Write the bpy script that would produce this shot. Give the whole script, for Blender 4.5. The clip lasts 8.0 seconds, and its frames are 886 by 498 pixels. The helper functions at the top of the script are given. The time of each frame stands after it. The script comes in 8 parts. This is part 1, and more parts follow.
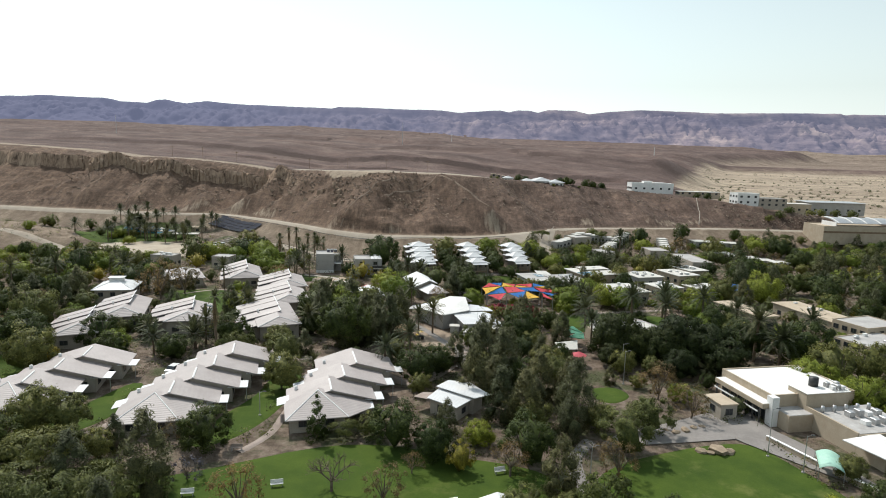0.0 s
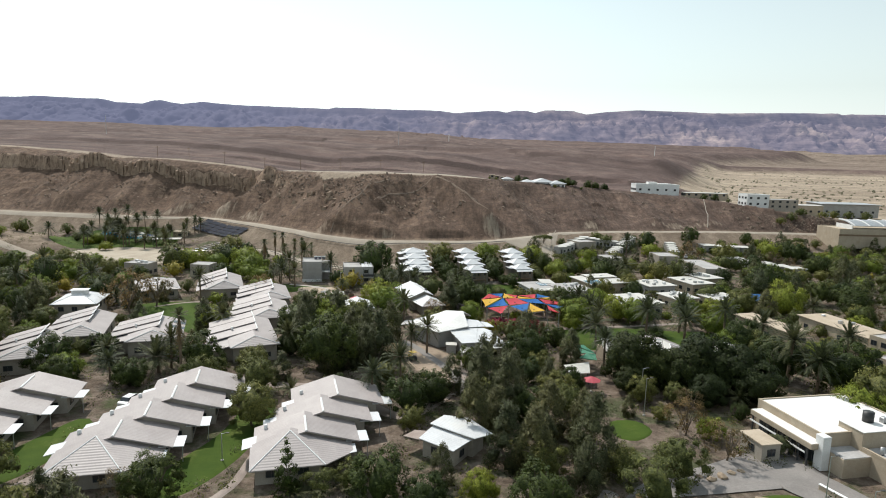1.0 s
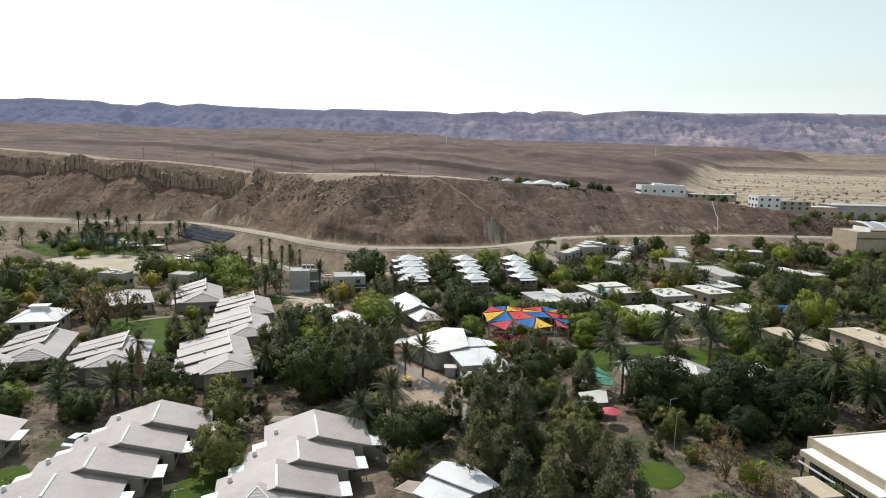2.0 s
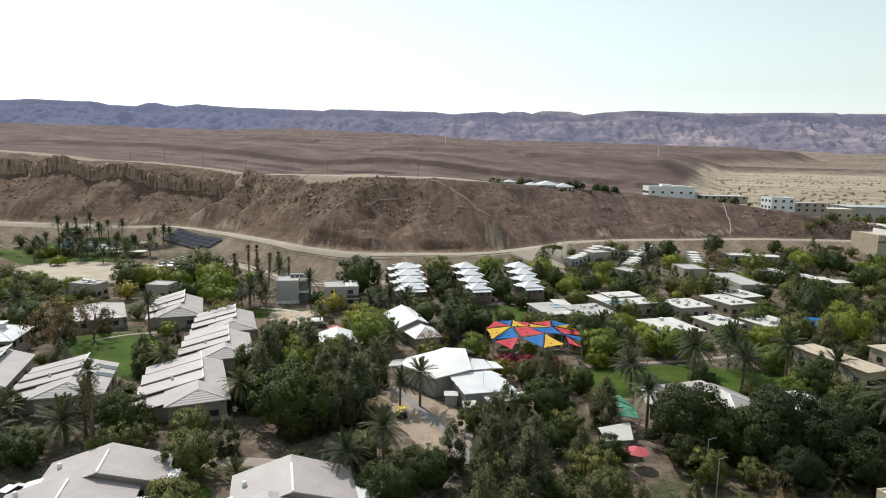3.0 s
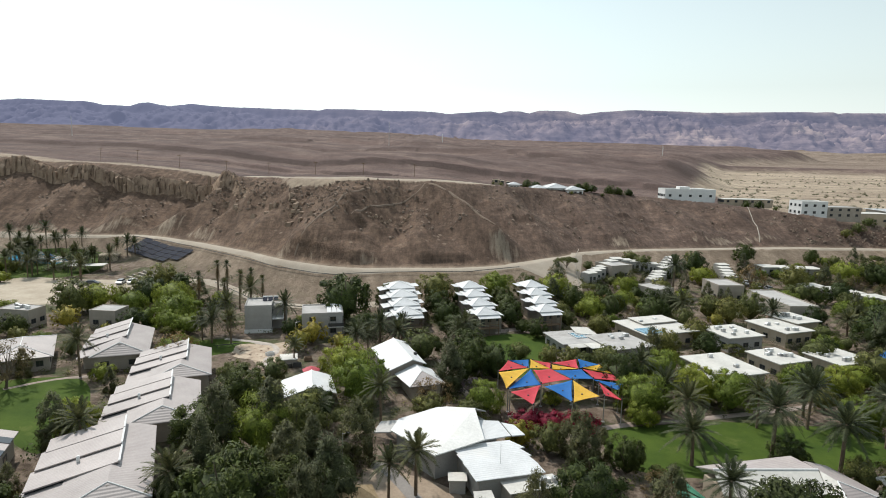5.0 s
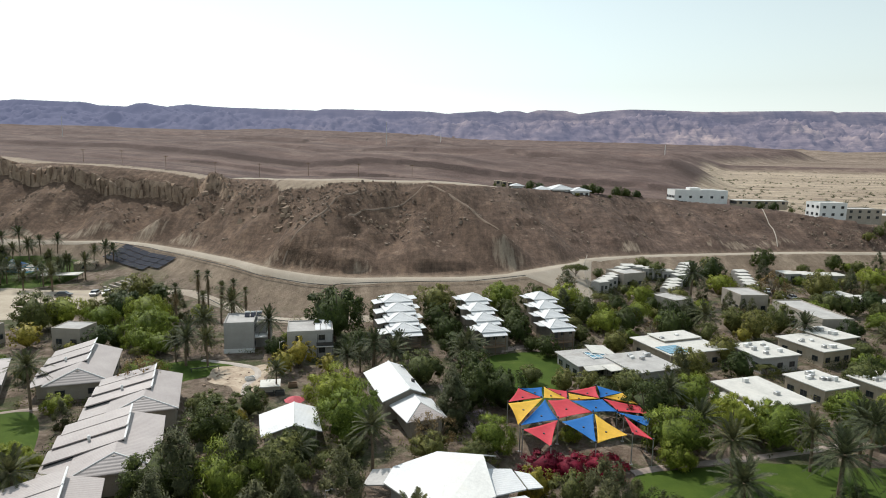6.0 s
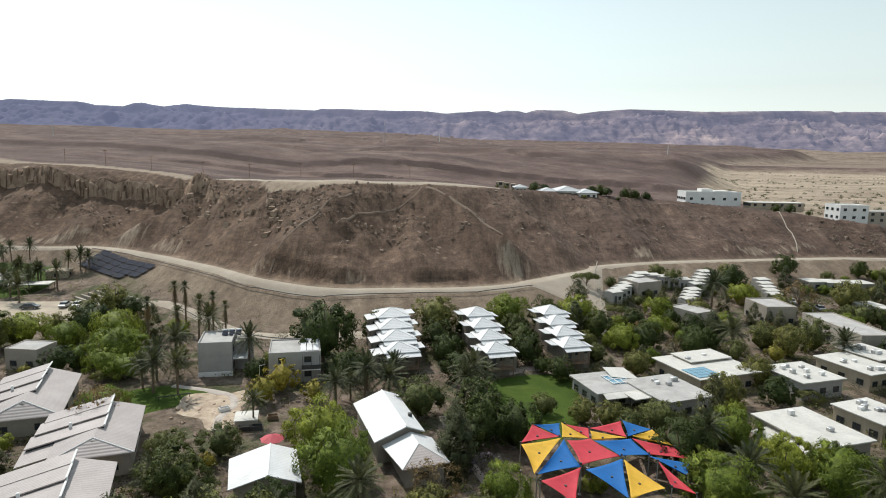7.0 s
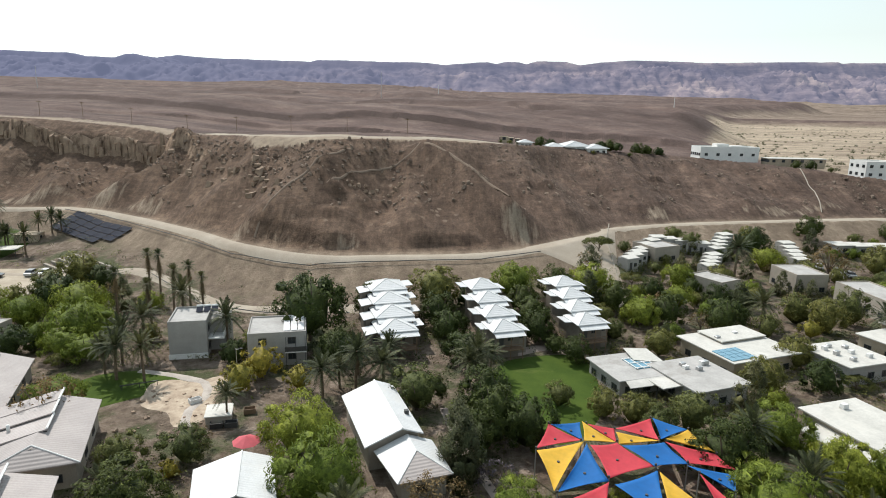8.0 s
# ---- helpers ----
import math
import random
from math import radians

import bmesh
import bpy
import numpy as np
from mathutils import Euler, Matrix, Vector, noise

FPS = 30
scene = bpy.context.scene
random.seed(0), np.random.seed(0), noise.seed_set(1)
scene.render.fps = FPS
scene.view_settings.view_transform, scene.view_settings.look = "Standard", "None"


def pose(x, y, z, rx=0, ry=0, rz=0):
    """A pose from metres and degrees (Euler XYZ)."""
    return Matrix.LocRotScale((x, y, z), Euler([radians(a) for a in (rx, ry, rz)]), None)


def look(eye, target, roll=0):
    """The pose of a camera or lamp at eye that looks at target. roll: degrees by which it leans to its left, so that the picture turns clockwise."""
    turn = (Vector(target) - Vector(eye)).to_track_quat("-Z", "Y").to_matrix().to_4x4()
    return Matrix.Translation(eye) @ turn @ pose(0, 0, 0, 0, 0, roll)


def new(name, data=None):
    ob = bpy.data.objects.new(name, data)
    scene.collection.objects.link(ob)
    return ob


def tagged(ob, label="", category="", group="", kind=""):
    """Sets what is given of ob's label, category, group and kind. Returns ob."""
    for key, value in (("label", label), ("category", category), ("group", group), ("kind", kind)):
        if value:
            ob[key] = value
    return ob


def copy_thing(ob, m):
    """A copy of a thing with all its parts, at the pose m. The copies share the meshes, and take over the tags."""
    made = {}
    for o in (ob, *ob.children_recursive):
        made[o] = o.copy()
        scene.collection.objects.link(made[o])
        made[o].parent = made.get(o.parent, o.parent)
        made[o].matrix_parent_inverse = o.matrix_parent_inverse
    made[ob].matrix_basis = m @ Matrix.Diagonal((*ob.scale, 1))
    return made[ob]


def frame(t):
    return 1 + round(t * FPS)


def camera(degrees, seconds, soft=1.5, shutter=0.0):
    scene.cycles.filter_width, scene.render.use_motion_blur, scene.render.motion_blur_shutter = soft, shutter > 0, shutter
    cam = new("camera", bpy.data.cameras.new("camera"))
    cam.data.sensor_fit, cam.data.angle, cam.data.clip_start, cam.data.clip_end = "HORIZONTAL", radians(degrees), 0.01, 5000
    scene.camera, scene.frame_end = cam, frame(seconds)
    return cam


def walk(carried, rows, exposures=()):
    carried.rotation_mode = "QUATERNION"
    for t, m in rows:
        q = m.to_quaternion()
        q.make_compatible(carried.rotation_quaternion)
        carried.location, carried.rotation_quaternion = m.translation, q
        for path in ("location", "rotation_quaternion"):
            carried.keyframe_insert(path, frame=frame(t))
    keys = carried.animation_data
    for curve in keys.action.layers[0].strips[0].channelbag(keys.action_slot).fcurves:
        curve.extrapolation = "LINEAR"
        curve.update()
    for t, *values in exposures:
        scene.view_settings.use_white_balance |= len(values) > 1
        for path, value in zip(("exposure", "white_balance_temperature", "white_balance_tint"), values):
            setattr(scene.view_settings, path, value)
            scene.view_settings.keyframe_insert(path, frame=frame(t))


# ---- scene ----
cam = camera(69.9, 8.0, soft=1.0)
PATH = [
    (0, (-0.422, -0.905, 43.196), (-0.418, 1.071, 42.885), 1.8),
    (0.5, (-0.126, 6.805, 43.036), (-0.118, 8.781, 42.726), 1.7),
    (1, (0.002, 14.367, 42.865), (0.014, 16.343, 42.556), 1.7),
    (1.5, (0.068, 21.697, 42.69), (0.084, 23.673, 42.383), 1.6),
    (3, (0.143, 42.958, 42.383), (0.164, 44.935, 42.079), 1.4),
    (3.5, (0.12, 49.897, 42.299), (0.145, 51.874, 41.995), 1.4),
    (4, (-0.165, 56.795, 42.338), (-0.137, 58.772, 42.035), 1.4),
    (4.5, (-0.384, 63.791, 42.373), (-0.354, 65.767, 42.069), 1.4),
    (6, (-0.77, 85.172, 42.313), (-0.733, 87.148, 42.009), 1.2),
    (6.5, (-0.97, 92.322, 42.259), (-0.929, 94.298, 41.955), 1.2),
    (7, (-1.005, 99.48, 42.134), (-0.963, 101.456, 41.83), 1.2),
    (7.5, (-1.108, 106.745, 42.027), (-1.063, 108.718, 41.706), 1.1),
    (8, (-1.088, 113.838, 41.909), (-1.04, 115.787, 41.464), 1.2),
]
walk(cam, [(t, look(eye, target, roll)) for t, eye, target, roll in PATH], exposures=[(0, 0.0), (4.5, 0.0), (6.0, -0.04), (7.4, -0.03), (8.0, 0.12)])

# ---- light: a high sun ahead and to the left, in a hazy desert sky ----
SUN_EL, SUN_AZ = 50.0, -33.0      # elevation; degrees clockwise from straight ahead (+y)
world = bpy.data.worlds.new("sky")
scene.world = world
world.use_nodes = True
wn = world.node_tree.nodes
wl = world.node_tree.links
sky = wn.new("ShaderNodeTexSky")
sky.sky_type, sky.sun_disc = "NISHITA", False
sky.sun_elevation, sky.sun_rotation = radians(SUN_EL), radians(SUN_AZ)
sky.air_density, sky.dust_density, sky.ozone_density, sky.altitude = 2.2, 0.5, 3.0, 0
hue = wn.new("ShaderNodeHueSaturation")      # dust takes most of the colour out of the sky
hue.inputs["Saturation"].default_value = 0.22
tone = wn.new("ShaderNodeMix")
tone.data_type, tone.blend_type = "RGBA", "MULTIPLY"
tone.inputs[0].default_value, tone.inputs[7].default_value = 1.0, (0.88, 1.0, 1.05, 1)
wl.new(sky.outputs[0], hue.inputs["Color"])
wl.new(hue.outputs[0], tone.inputs[6])
wl.new(tone.outputs[2], wn["Background"].inputs[0])
wn["Background"].inputs[1].default_value = 0.144
sun = new("sun", bpy.data.lights.new("sun", "SUN"))
sun.data.energy, sun.data.angle, sun.data.color = 4.2, radians(0.53), (1.0, 0.965, 0.90)
_d = Vector((math.sin(radians(SUN_AZ)) * math.cos(radians(SUN_EL)), math.cos(radians(SUN_AZ)) * math.cos(radians(SUN_EL)), math.sin(radians(SUN_EL))))
sun.matrix_world = look(_d * 300, (0, 0, 0))


# ---- materials ----
def nodes_of(name):
    m = bpy.data.materials.new(name)
    m.use_nodes = True
    t = m.node_tree
    return m, t, t.nodes["Principled BSDF"]


def ramp(t, src, stops):
    r = t.nodes.new("ShaderNodeValToRGB")
    e = r.color_ramp.elements
    while len(e) < len(stops):
        e.new(0.5)
    for k, (p, c) in enumerate(stops):
        e[k].position, e[k].color = p, (*c, 1)
    t.links.new(src, r.inputs[0])
    return r.outputs[0]


def noise_node(t, scale, detail=4, rough=0.6, coord="Object", vec=None, stretch=None):
    n = t.nodes.new("ShaderNodeTexNoise")
    n.inputs["Scale"].default_value, n.inputs["Detail"].default_value, n.inputs["Roughness"].default_value = scale, detail, rough
    if vec is None:
        vec = t.nodes.new("ShaderNodeTexCoord").outputs[coord]
    if stretch:
        mp = t.nodes.new("ShaderNodeMapping")
        mp.inputs["Scale"].default_value = stretch
        t.links.new(vec, mp.inputs[0])
        vec = mp.outputs[0]
    t.links.new(vec, n.inputs["Vector"])
    return n.outputs["Fac"]


def mixc(t, fac, a, b, mode="MIX"):
    m = t.nodes.new("ShaderNodeMix")
    m.data_type, m.blend_type = "RGBA", mode
    for sock, v in ((0, fac), (6, a), (7, b)):
        if isinstance(v, (float, int)):
            m.inputs[sock].default_value = v
        elif isinstance(v, tuple):
            m.inputs[sock].default_value = (*v, 1)
        else:
            t.links.new(v, m.inputs[sock])
    return m.outputs[2]


def bump(t, bsdf, height_socket, strength=0.3, dist=0.05):
    b = t.nodes.new("ShaderNodeBump")
    b.inputs["Strength"].default_value, b.inputs["Distance"].default_value = strength, dist
    t.links.new(height_socket, b.inputs["Height"])
    t.links.new(b.outputs[0], bsdf.inputs["Normal"])


def surface(name, c1, c2, scale=0.6, fine=9.0, rough=0.8, metal=0.0, relief=0.25, vary=0.0, coord="Object", ribs=0.0, stain=None, stretch=None):
    """Two colours mixed by coarse patches and fine grain, with relief; ribs: width in metres of sheet corrugation along local x."""
    m, t, b = nodes_of(name)
    f1 = noise_node(t, scale, 5, 0.65, coord, stretch=stretch)
    f2 = noise_node(t, fine, 3, 0.6, coord)
    col = mixc(t, ramp(t, f1, [(0.32, (0, 0, 0)), (0.68, (1, 1, 1))]), c1, c2)
    col = mixc(t, 0.5, col, ramp(t, f2, [(0.25, (0.62, 0.62, 0.62)), (0.75, (1, 1, 1))]), "MULTIPLY")
    if stain:
        f3 = noise_node(t, scale * 0.45, 6, 0.7, coord)
        col = mixc(t, ramp(t, f3, [(0.56, (0, 0, 0)), (0.68, (0.7, 0.7, 0.7))]), col, stain)
    if vary:
        oi = t.nodes.new("ShaderNodeObjectInfo")
        col = mixc(t, 1.0, col, ramp(t, oi.outputs["Random"], [(0, (1 - vary,) * 3), (1, (1, 1, 1))]), "MULTIPLY")
    t.links.new(col, b.inputs["Base Color"])
    b.inputs["Roughness"].default_value, b.inputs["Metallic"].default_value = rough, metal
    b.inputs["Specular IOR Level"].default_value = 0.5 if rough < 0.82 else 0.15
    h = f2
    if ribs:
        w = t.nodes.new("ShaderNodeTexWave")
        w.bands_direction = "Y"
        w.inputs["Scale"].default_value = 0.314 / ribs
        t.links.new(t.nodes.new("ShaderNodeTexCoord").outputs["Object"], w.inputs[0])
        h = w.outputs["Fac"]
    bump(t, b, h, relief, 0.04)
    return m


def leaf_mat(name, c1, c2, c3, trans=0.35):
    m, t, b = nodes_of(name)
    c1, c3 = (tuple(0.6 * a + 0.4 * k for a, k in zip(c, c2)) for c in (c1, c3))
    g = t.nodes.new("ShaderNodeNewGeometry")
    oi = t.nodes.new("ShaderNodeObjectInfo")
    col = ramp(t, g.outputs["Random Per Island"], [(0.0, c1), (0.55, c2), (1.0, c3)])
    col = mixc(t, 1.0, col, ramp(t, oi.outputs["Random"], [(0, (0.70, 0.76, 0.72)), (0.5, (0.98, 0.96, 0.9)), (1, (1.28, 1.14, 0.95))]), "MULTIPLY")
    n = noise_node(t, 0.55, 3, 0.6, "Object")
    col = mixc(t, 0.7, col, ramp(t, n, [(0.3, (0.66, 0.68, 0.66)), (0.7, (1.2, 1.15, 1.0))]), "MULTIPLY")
    # shade in the gaps between leaf groups is put into the colour as noise
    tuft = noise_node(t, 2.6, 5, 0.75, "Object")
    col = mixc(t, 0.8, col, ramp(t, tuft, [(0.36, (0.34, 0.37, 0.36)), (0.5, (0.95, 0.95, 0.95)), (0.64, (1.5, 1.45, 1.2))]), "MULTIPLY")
    t.links.new(col, b.inputs["Base Color"])
    b.inputs["Roughness"].default_value = 0.62
    b.inputs["Specular IOR Level"].default_value = 0.2
    bump(t, b, tuft, 0.6, 0.25)
    tr = t.nodes.new("ShaderNodeBsdfTranslucent")
    t.links.new(col, tr.inputs[0])
    mx = t.nodes.new("ShaderNodeMixShader")
    mx.inputs[0].default_value = trans
    t.links.new(b.outputs[0], mx.inputs[1])
    t.links.new(tr.outputs[0], mx.inputs[2])
    t.links.new(mx.outputs[0], t.nodes["Material Output"].inputs[0])
    return m


def ground_mat():
    m, t, b = nodes_of("desert_ground")
    pos = t.nodes.new("ShaderNodeNewGeometry").outputs["Position"]
    at = t.nodes.new("ShaderNodeAttribute")
    at.attribute_name = "zone"
    sp = t.nodes.new("ShaderNodeSeparateColor")
    t.links.new(at.outputs["Color"], sp.inputs[0])
    big = noise_node(t, 0.035, 6, 0.65, vec=pos)
    mid = noise_node(t, 0.35, 5, 0.7, vec=pos)
    fine = noise_node(t, 2.4, 4, 0.7, vec=pos)
    # village soil: sandy loam with dry litter
    soil = ramp(t, mid, [(0.3, (0.075, 0.054, 0.039)), (0.48, (0.17, 0.128, 0.097)), (0.72, (0.34, 0.27, 0.215))])
    green = noise_node(t, 0.11, 5, 0.7, vec=pos)
    soil = mixc(t, ramp(t, green, [(0.49, (0, 0, 0)), (0.60, (0.75, 0.75, 0.75))]), soil, ramp(t, fine, [(0.3, (0.035, 0.055, 0.018)), (0.7, (0.085, 0.11, 0.04))]))
    # slope rock: brown scree with pale runs down the slope, ledges and strewn blocks
    streak = noise_node(t, 0.16, 8, 0.72, vec=pos, stretch=(1.0, 0.3, 0.3))
    strata = noise_node(t, 0.55, 8, 0.72, vec=pos, stretch=(0.10, 0.10, 1.7))
    grit = noise_node(t, 0.42, 12, 0.8, vec=pos)
    vor = t.nodes.new("ShaderNodeTexVoronoi")
    vor.inputs["Scale"].default_value = 0.4
    t.links.new(pos, vor.inputs["Vector"])
    rock = ramp(t, streak, [(0.30, (0.104, 0.079, 0.066)), (0.46, (0.138, 0.106, 0.088)), (0.58, (0.170, 0.132, 0.110)), (0.72, (0.25, 0.198, 0.162))])
    px = t.nodes.new("ShaderNodeSeparateXYZ")
    t.links.new(pos, px.inputs[0])
    reach = t.nodes.new("ShaderNodeMapRange")
    reach.inputs["From Min"].default_value, reach.inputs["From Max"].default_value = -30, 70
    t.links.new(px.outputs[0], reach.inputs[0])
    rock = mixc(t, 1.0, rock, mixc(t, reach.outputs[0], (1.03, 0.91, 0.81), (0.84, 0.755, 0.73)), "MULTIPLY")
    rock = mixc(t, 0.4, rock, ramp(t, strata, [(0.36, (0.5, 0.47, 0.45)), (0.5, (0.95, 0.93, 0.9)), (0.64, (1.2, 1.15, 1.08))]), "MULTIPLY")
    rock = mixc(t, 0.5, rock, ramp(t, grit, [(0.40, (0.40, 0.39, 0.39)), (0.5, (0.95, 0.94, 0.93)), (0.60, (1.55, 1.5, 1.42))]), "MULTIPLY")
    # fine runs of debris down the slope, and strewn blocks
    runs = noise_node(t, 0.62, 7, 0.7, vec=pos, stretch=(1.0, 0.16, 0.16))
    rock = mixc(t, 0.6, rock, ramp(t, runs, [(0.36, (0.62, 0.60, 0.59)), (0.5, (0.98, 0.98, 0.97)), (0.66, (1.42, 1.38, 1.30))]), "MULTIPLY")
    cell = t.nodes.new("ShaderNodeTexVoronoi")
    cell.inputs["Scale"].default_value = 0.5
    t.links.new(pos, cell.inputs["Vector"])
    few = ramp(t, cell.outputs["Color"], [(0.70, (0, 0, 0)), (0.76, (1, 1, 1))])
    near_ = ramp(t, cell.outputs["Distance"], [(0.26, (1, 1, 1)), (0.36, (0, 0, 0))])
    strewn = mixc(t, 1.0, mixc(t, 1.0, few, near_, "MULTIPLY"), ramp(t, big, [(0.50, (0, 0, 0)), (0.58, (0.7, 0.7, 0.7))]), "MULTIPLY")
    rock = mixc(t, strewn, rock, (0.30, 0.225, 0.17))
    rock = mixc(t, 0.12, rock, ramp(t, vor.outputs["Distance"], [(0.12, (1.3, 1.27, 1.2)), (0.32, (0.75, 0.74, 0.73)), (0.7, (1.0, 1.0, 1.0))]), "MULTIPLY")
    # stony plateau
    flat = ramp(t, big, [(0.3, (0.098, 0.067, 0.060)), (0.52, (0.146, 0.102, 0.091)), (0.75, (0.225, 0.168, 0.146))])
    bands = noise_node(t, 0.02, 8, 0.7, vec=pos, stretch=(0.16, 1.0, 1.5))
    flat = mixc(t, 0.6, flat, ramp(t, bands, [(0.38, (0.5, 0.47, 0.48)), (0.5, (0.95, 0.94, 0.93)), (0.62, (1.25, 1.22, 1.18))]), "MULTIPLY")
    flat = mixc(t, 0.5, flat, ramp(t, grit, [(0.36, (0.6, 0.59, 0.58)), (0.62, (1.2, 1.18, 1.15))]), "MULTIPLY")
    flat = mixc(t, 0.5, flat, ramp(t, mid, [(0.3, (0.7, 0.68, 0.66)), (0.7, (1.08, 1.06, 1.04))]), "MULTIPLY")
    # pale gravel plain
    plain = ramp(t, big, [(0.3, (0.28, 0.225, 0.175)), (0.5, (0.385, 0.315, 0.24)), (0.7, (0.48, 0.40, 0.31))])
    plain = mixc(t, 0.8, plain, ramp(t, bands, [(0.40, (0.62, 0.58, 0.56)), (0.52, (1.0, 1.0, 1.0)), (0.62, (1.2, 1.18, 1.15))]), "MULTIPLY")
    plain = mixc(t, 0.6, plain, ramp(t, grit, [(0.4, (0.6, 0.58, 0.55)), (0.6, (1.25, 1.22, 1.18))]), "MULTIPLY")
    plain = mixc(t, ramp(t, noise_node(t, 0.09, 5, 0.7, vec=pos), [(0.58, (0, 0, 0)), (0.63, (0.9, 0.9, 0.9))]), plain, (0.085, 0.08, 0.045))
    # steepest ground recoloured: darker on the plateau, tan with dark cracks on the cliffs
    nz = t.nodes.new("ShaderNodeSeparateXYZ")
    t.links.new(t.nodes.new("ShaderNodeNewGeometry").outputs["True Normal"], nz.inputs[0])
    scarp_mix = ramp(t, nz.outputs[2], [(0.80, (1, 1, 1)), (0.95, (0, 0, 0))])
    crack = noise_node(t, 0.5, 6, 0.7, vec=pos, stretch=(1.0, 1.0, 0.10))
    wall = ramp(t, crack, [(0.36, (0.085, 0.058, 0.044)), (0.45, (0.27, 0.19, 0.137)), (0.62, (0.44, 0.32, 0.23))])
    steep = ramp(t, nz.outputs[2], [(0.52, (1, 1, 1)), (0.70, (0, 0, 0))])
    mk = t.nodes.new("ShaderNodeAttribute")
    mk.attribute_name = "marks"
    ms = t.nodes.new("ShaderNodeSeparateColor")
    t.links.new(mk.outputs["Color"], ms.inputs[0])
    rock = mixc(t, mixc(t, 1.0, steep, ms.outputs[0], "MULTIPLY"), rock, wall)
    flat = mixc(t, scarp_mix, flat, ramp(t, fine, [(0.3, (0.055, 0.038, 0.034)), (0.7, (0.13, 0.092, 0.08))]))
    bank = ramp(t, streak, [(0.3, (0.165, 0.122, 0.090)), (0.5, (0.245, 0.188, 0.14)), (0.7, (0.37, 0.295, 0.222))])
    bank = mixc(t, 0.6, bank, ramp(t, grit, [(0.4, (0.6, 0.58, 0.55)), (0.6, (1.2, 1.18, 1.15))]), "MULTIPLY")
    rock = mixc(t, at.outputs["Alpha"], rock, bank)
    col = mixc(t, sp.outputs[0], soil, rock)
    col = mixc(t, sp.outputs[1], col, flat)
    col = mixc(t, sp.outputs[2], col, plain)
    torn = t.nodes.new("ShaderNodeMath")
    torn.operation = "ADD"
    t.links.new(ms.outputs[1], torn.inputs[0])
    t.links.new(runs, torn.inputs[1])
    col = mixc(t, ramp(t, torn.outputs[0], [(0.80, (0, 0, 0)), (1.15, (0.85, 0.85, 0.85))]), col, ramp(t, mid, [(0.3, (0.27, 0.21, 0.155)), (0.7, (0.43, 0.35, 0.265))]))
    col = mixc(t, 0.35, col, ramp(t, fine, [(0.3, (0.55, 0.55, 0.55)), (0.7, (1.1, 1.1, 1.1))]), "MULTIPLY")
    t.links.new(col, b.inputs["Base Color"])
    b.inputs["Roughness"].default_value = 0.95
    b.inputs["Specular IOR Level"].default_value = 0.15
    add = t.nodes.new("ShaderNodeMath")
    add.operation = "ADD"
    t.links.new(grit, add.inputs[0])
    t.links.new(fine, add.inputs[1])
    bump(t, b, add.outputs[0], 0.85, 0.5)
    return m


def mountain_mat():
    m, t, b = nodes_of("hazed_mountain_rock")
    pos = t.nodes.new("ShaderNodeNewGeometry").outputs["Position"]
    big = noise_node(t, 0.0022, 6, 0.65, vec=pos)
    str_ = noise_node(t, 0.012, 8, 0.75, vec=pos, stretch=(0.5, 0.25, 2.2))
    # distance haze is put into the base colour, bluer and flatter to the left
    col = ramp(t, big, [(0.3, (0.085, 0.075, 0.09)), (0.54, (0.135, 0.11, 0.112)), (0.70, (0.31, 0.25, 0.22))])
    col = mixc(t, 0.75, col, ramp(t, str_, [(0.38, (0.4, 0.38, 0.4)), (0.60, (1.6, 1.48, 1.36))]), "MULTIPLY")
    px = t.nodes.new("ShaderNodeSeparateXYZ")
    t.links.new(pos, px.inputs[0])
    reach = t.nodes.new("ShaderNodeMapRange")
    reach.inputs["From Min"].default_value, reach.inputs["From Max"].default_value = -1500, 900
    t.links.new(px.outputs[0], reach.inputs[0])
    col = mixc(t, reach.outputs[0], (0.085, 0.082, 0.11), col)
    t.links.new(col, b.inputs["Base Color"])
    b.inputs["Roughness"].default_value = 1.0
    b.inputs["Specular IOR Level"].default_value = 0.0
    # glow stands in for light scattered by four kilometres of air before the far backdrop
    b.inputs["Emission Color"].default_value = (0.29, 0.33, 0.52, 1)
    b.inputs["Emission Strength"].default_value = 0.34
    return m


M_GROUND = ground_mat()
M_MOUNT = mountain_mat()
M_ROAD = surface("pale_dirt_road", (0.34, 0.285, 0.225), (0.43, 0.37, 0.30), 0.12, 3.0, 0.95, relief=0.3)
M_ASPH = surface("worn_paving", (0.22, 0.20, 0.185), (0.29, 0.265, 0.245), 0.2, 4.0, 0.9, relief=0.2, stain=(0.2, 0.18, 0.16))
M_PAVE = surface("pink_concrete_paving", (0.30, 0.24, 0.205), (0.38, 0.315, 0.275), 0.4, 5.0, 0.9, relief=0.2)
M_PLOT = surface("dug_sandy_soil", (0.33, 0.25, 0.185), (0.55, 0.45, 0.345), 0.55, 2.0, 0.95, relief=0.8, stain=(0.16, 0.12, 0.09))
M_PALEP = surface("pale_concrete_path", (0.40, 0.35, 0.31), (0.52, 0.46, 0.41), 0.5, 4.0, 0.9, relief=0.2, stain=(0.30, 0.25, 0.2))
M_YARD = surface("trodden_yard_earth", (0.27, 0.205, 0.15), (0.39, 0.31, 0.235), 0.4, 3.0, 0.95, relief=0.5, stain=(0.2, 0.15, 0.11))
M_TRAIL = surface("trodden_slope_earth", (0.21, 0.155, 0.118), (0.27, 0.205, 0.158), 0.4, 4.0, 0.95, relief=0.4)
M_SAND = surface("pale_sand", (0.36, 0.30, 0.23), (0.50, 0.43, 0.34), 0.15, 3.0, 0.95)
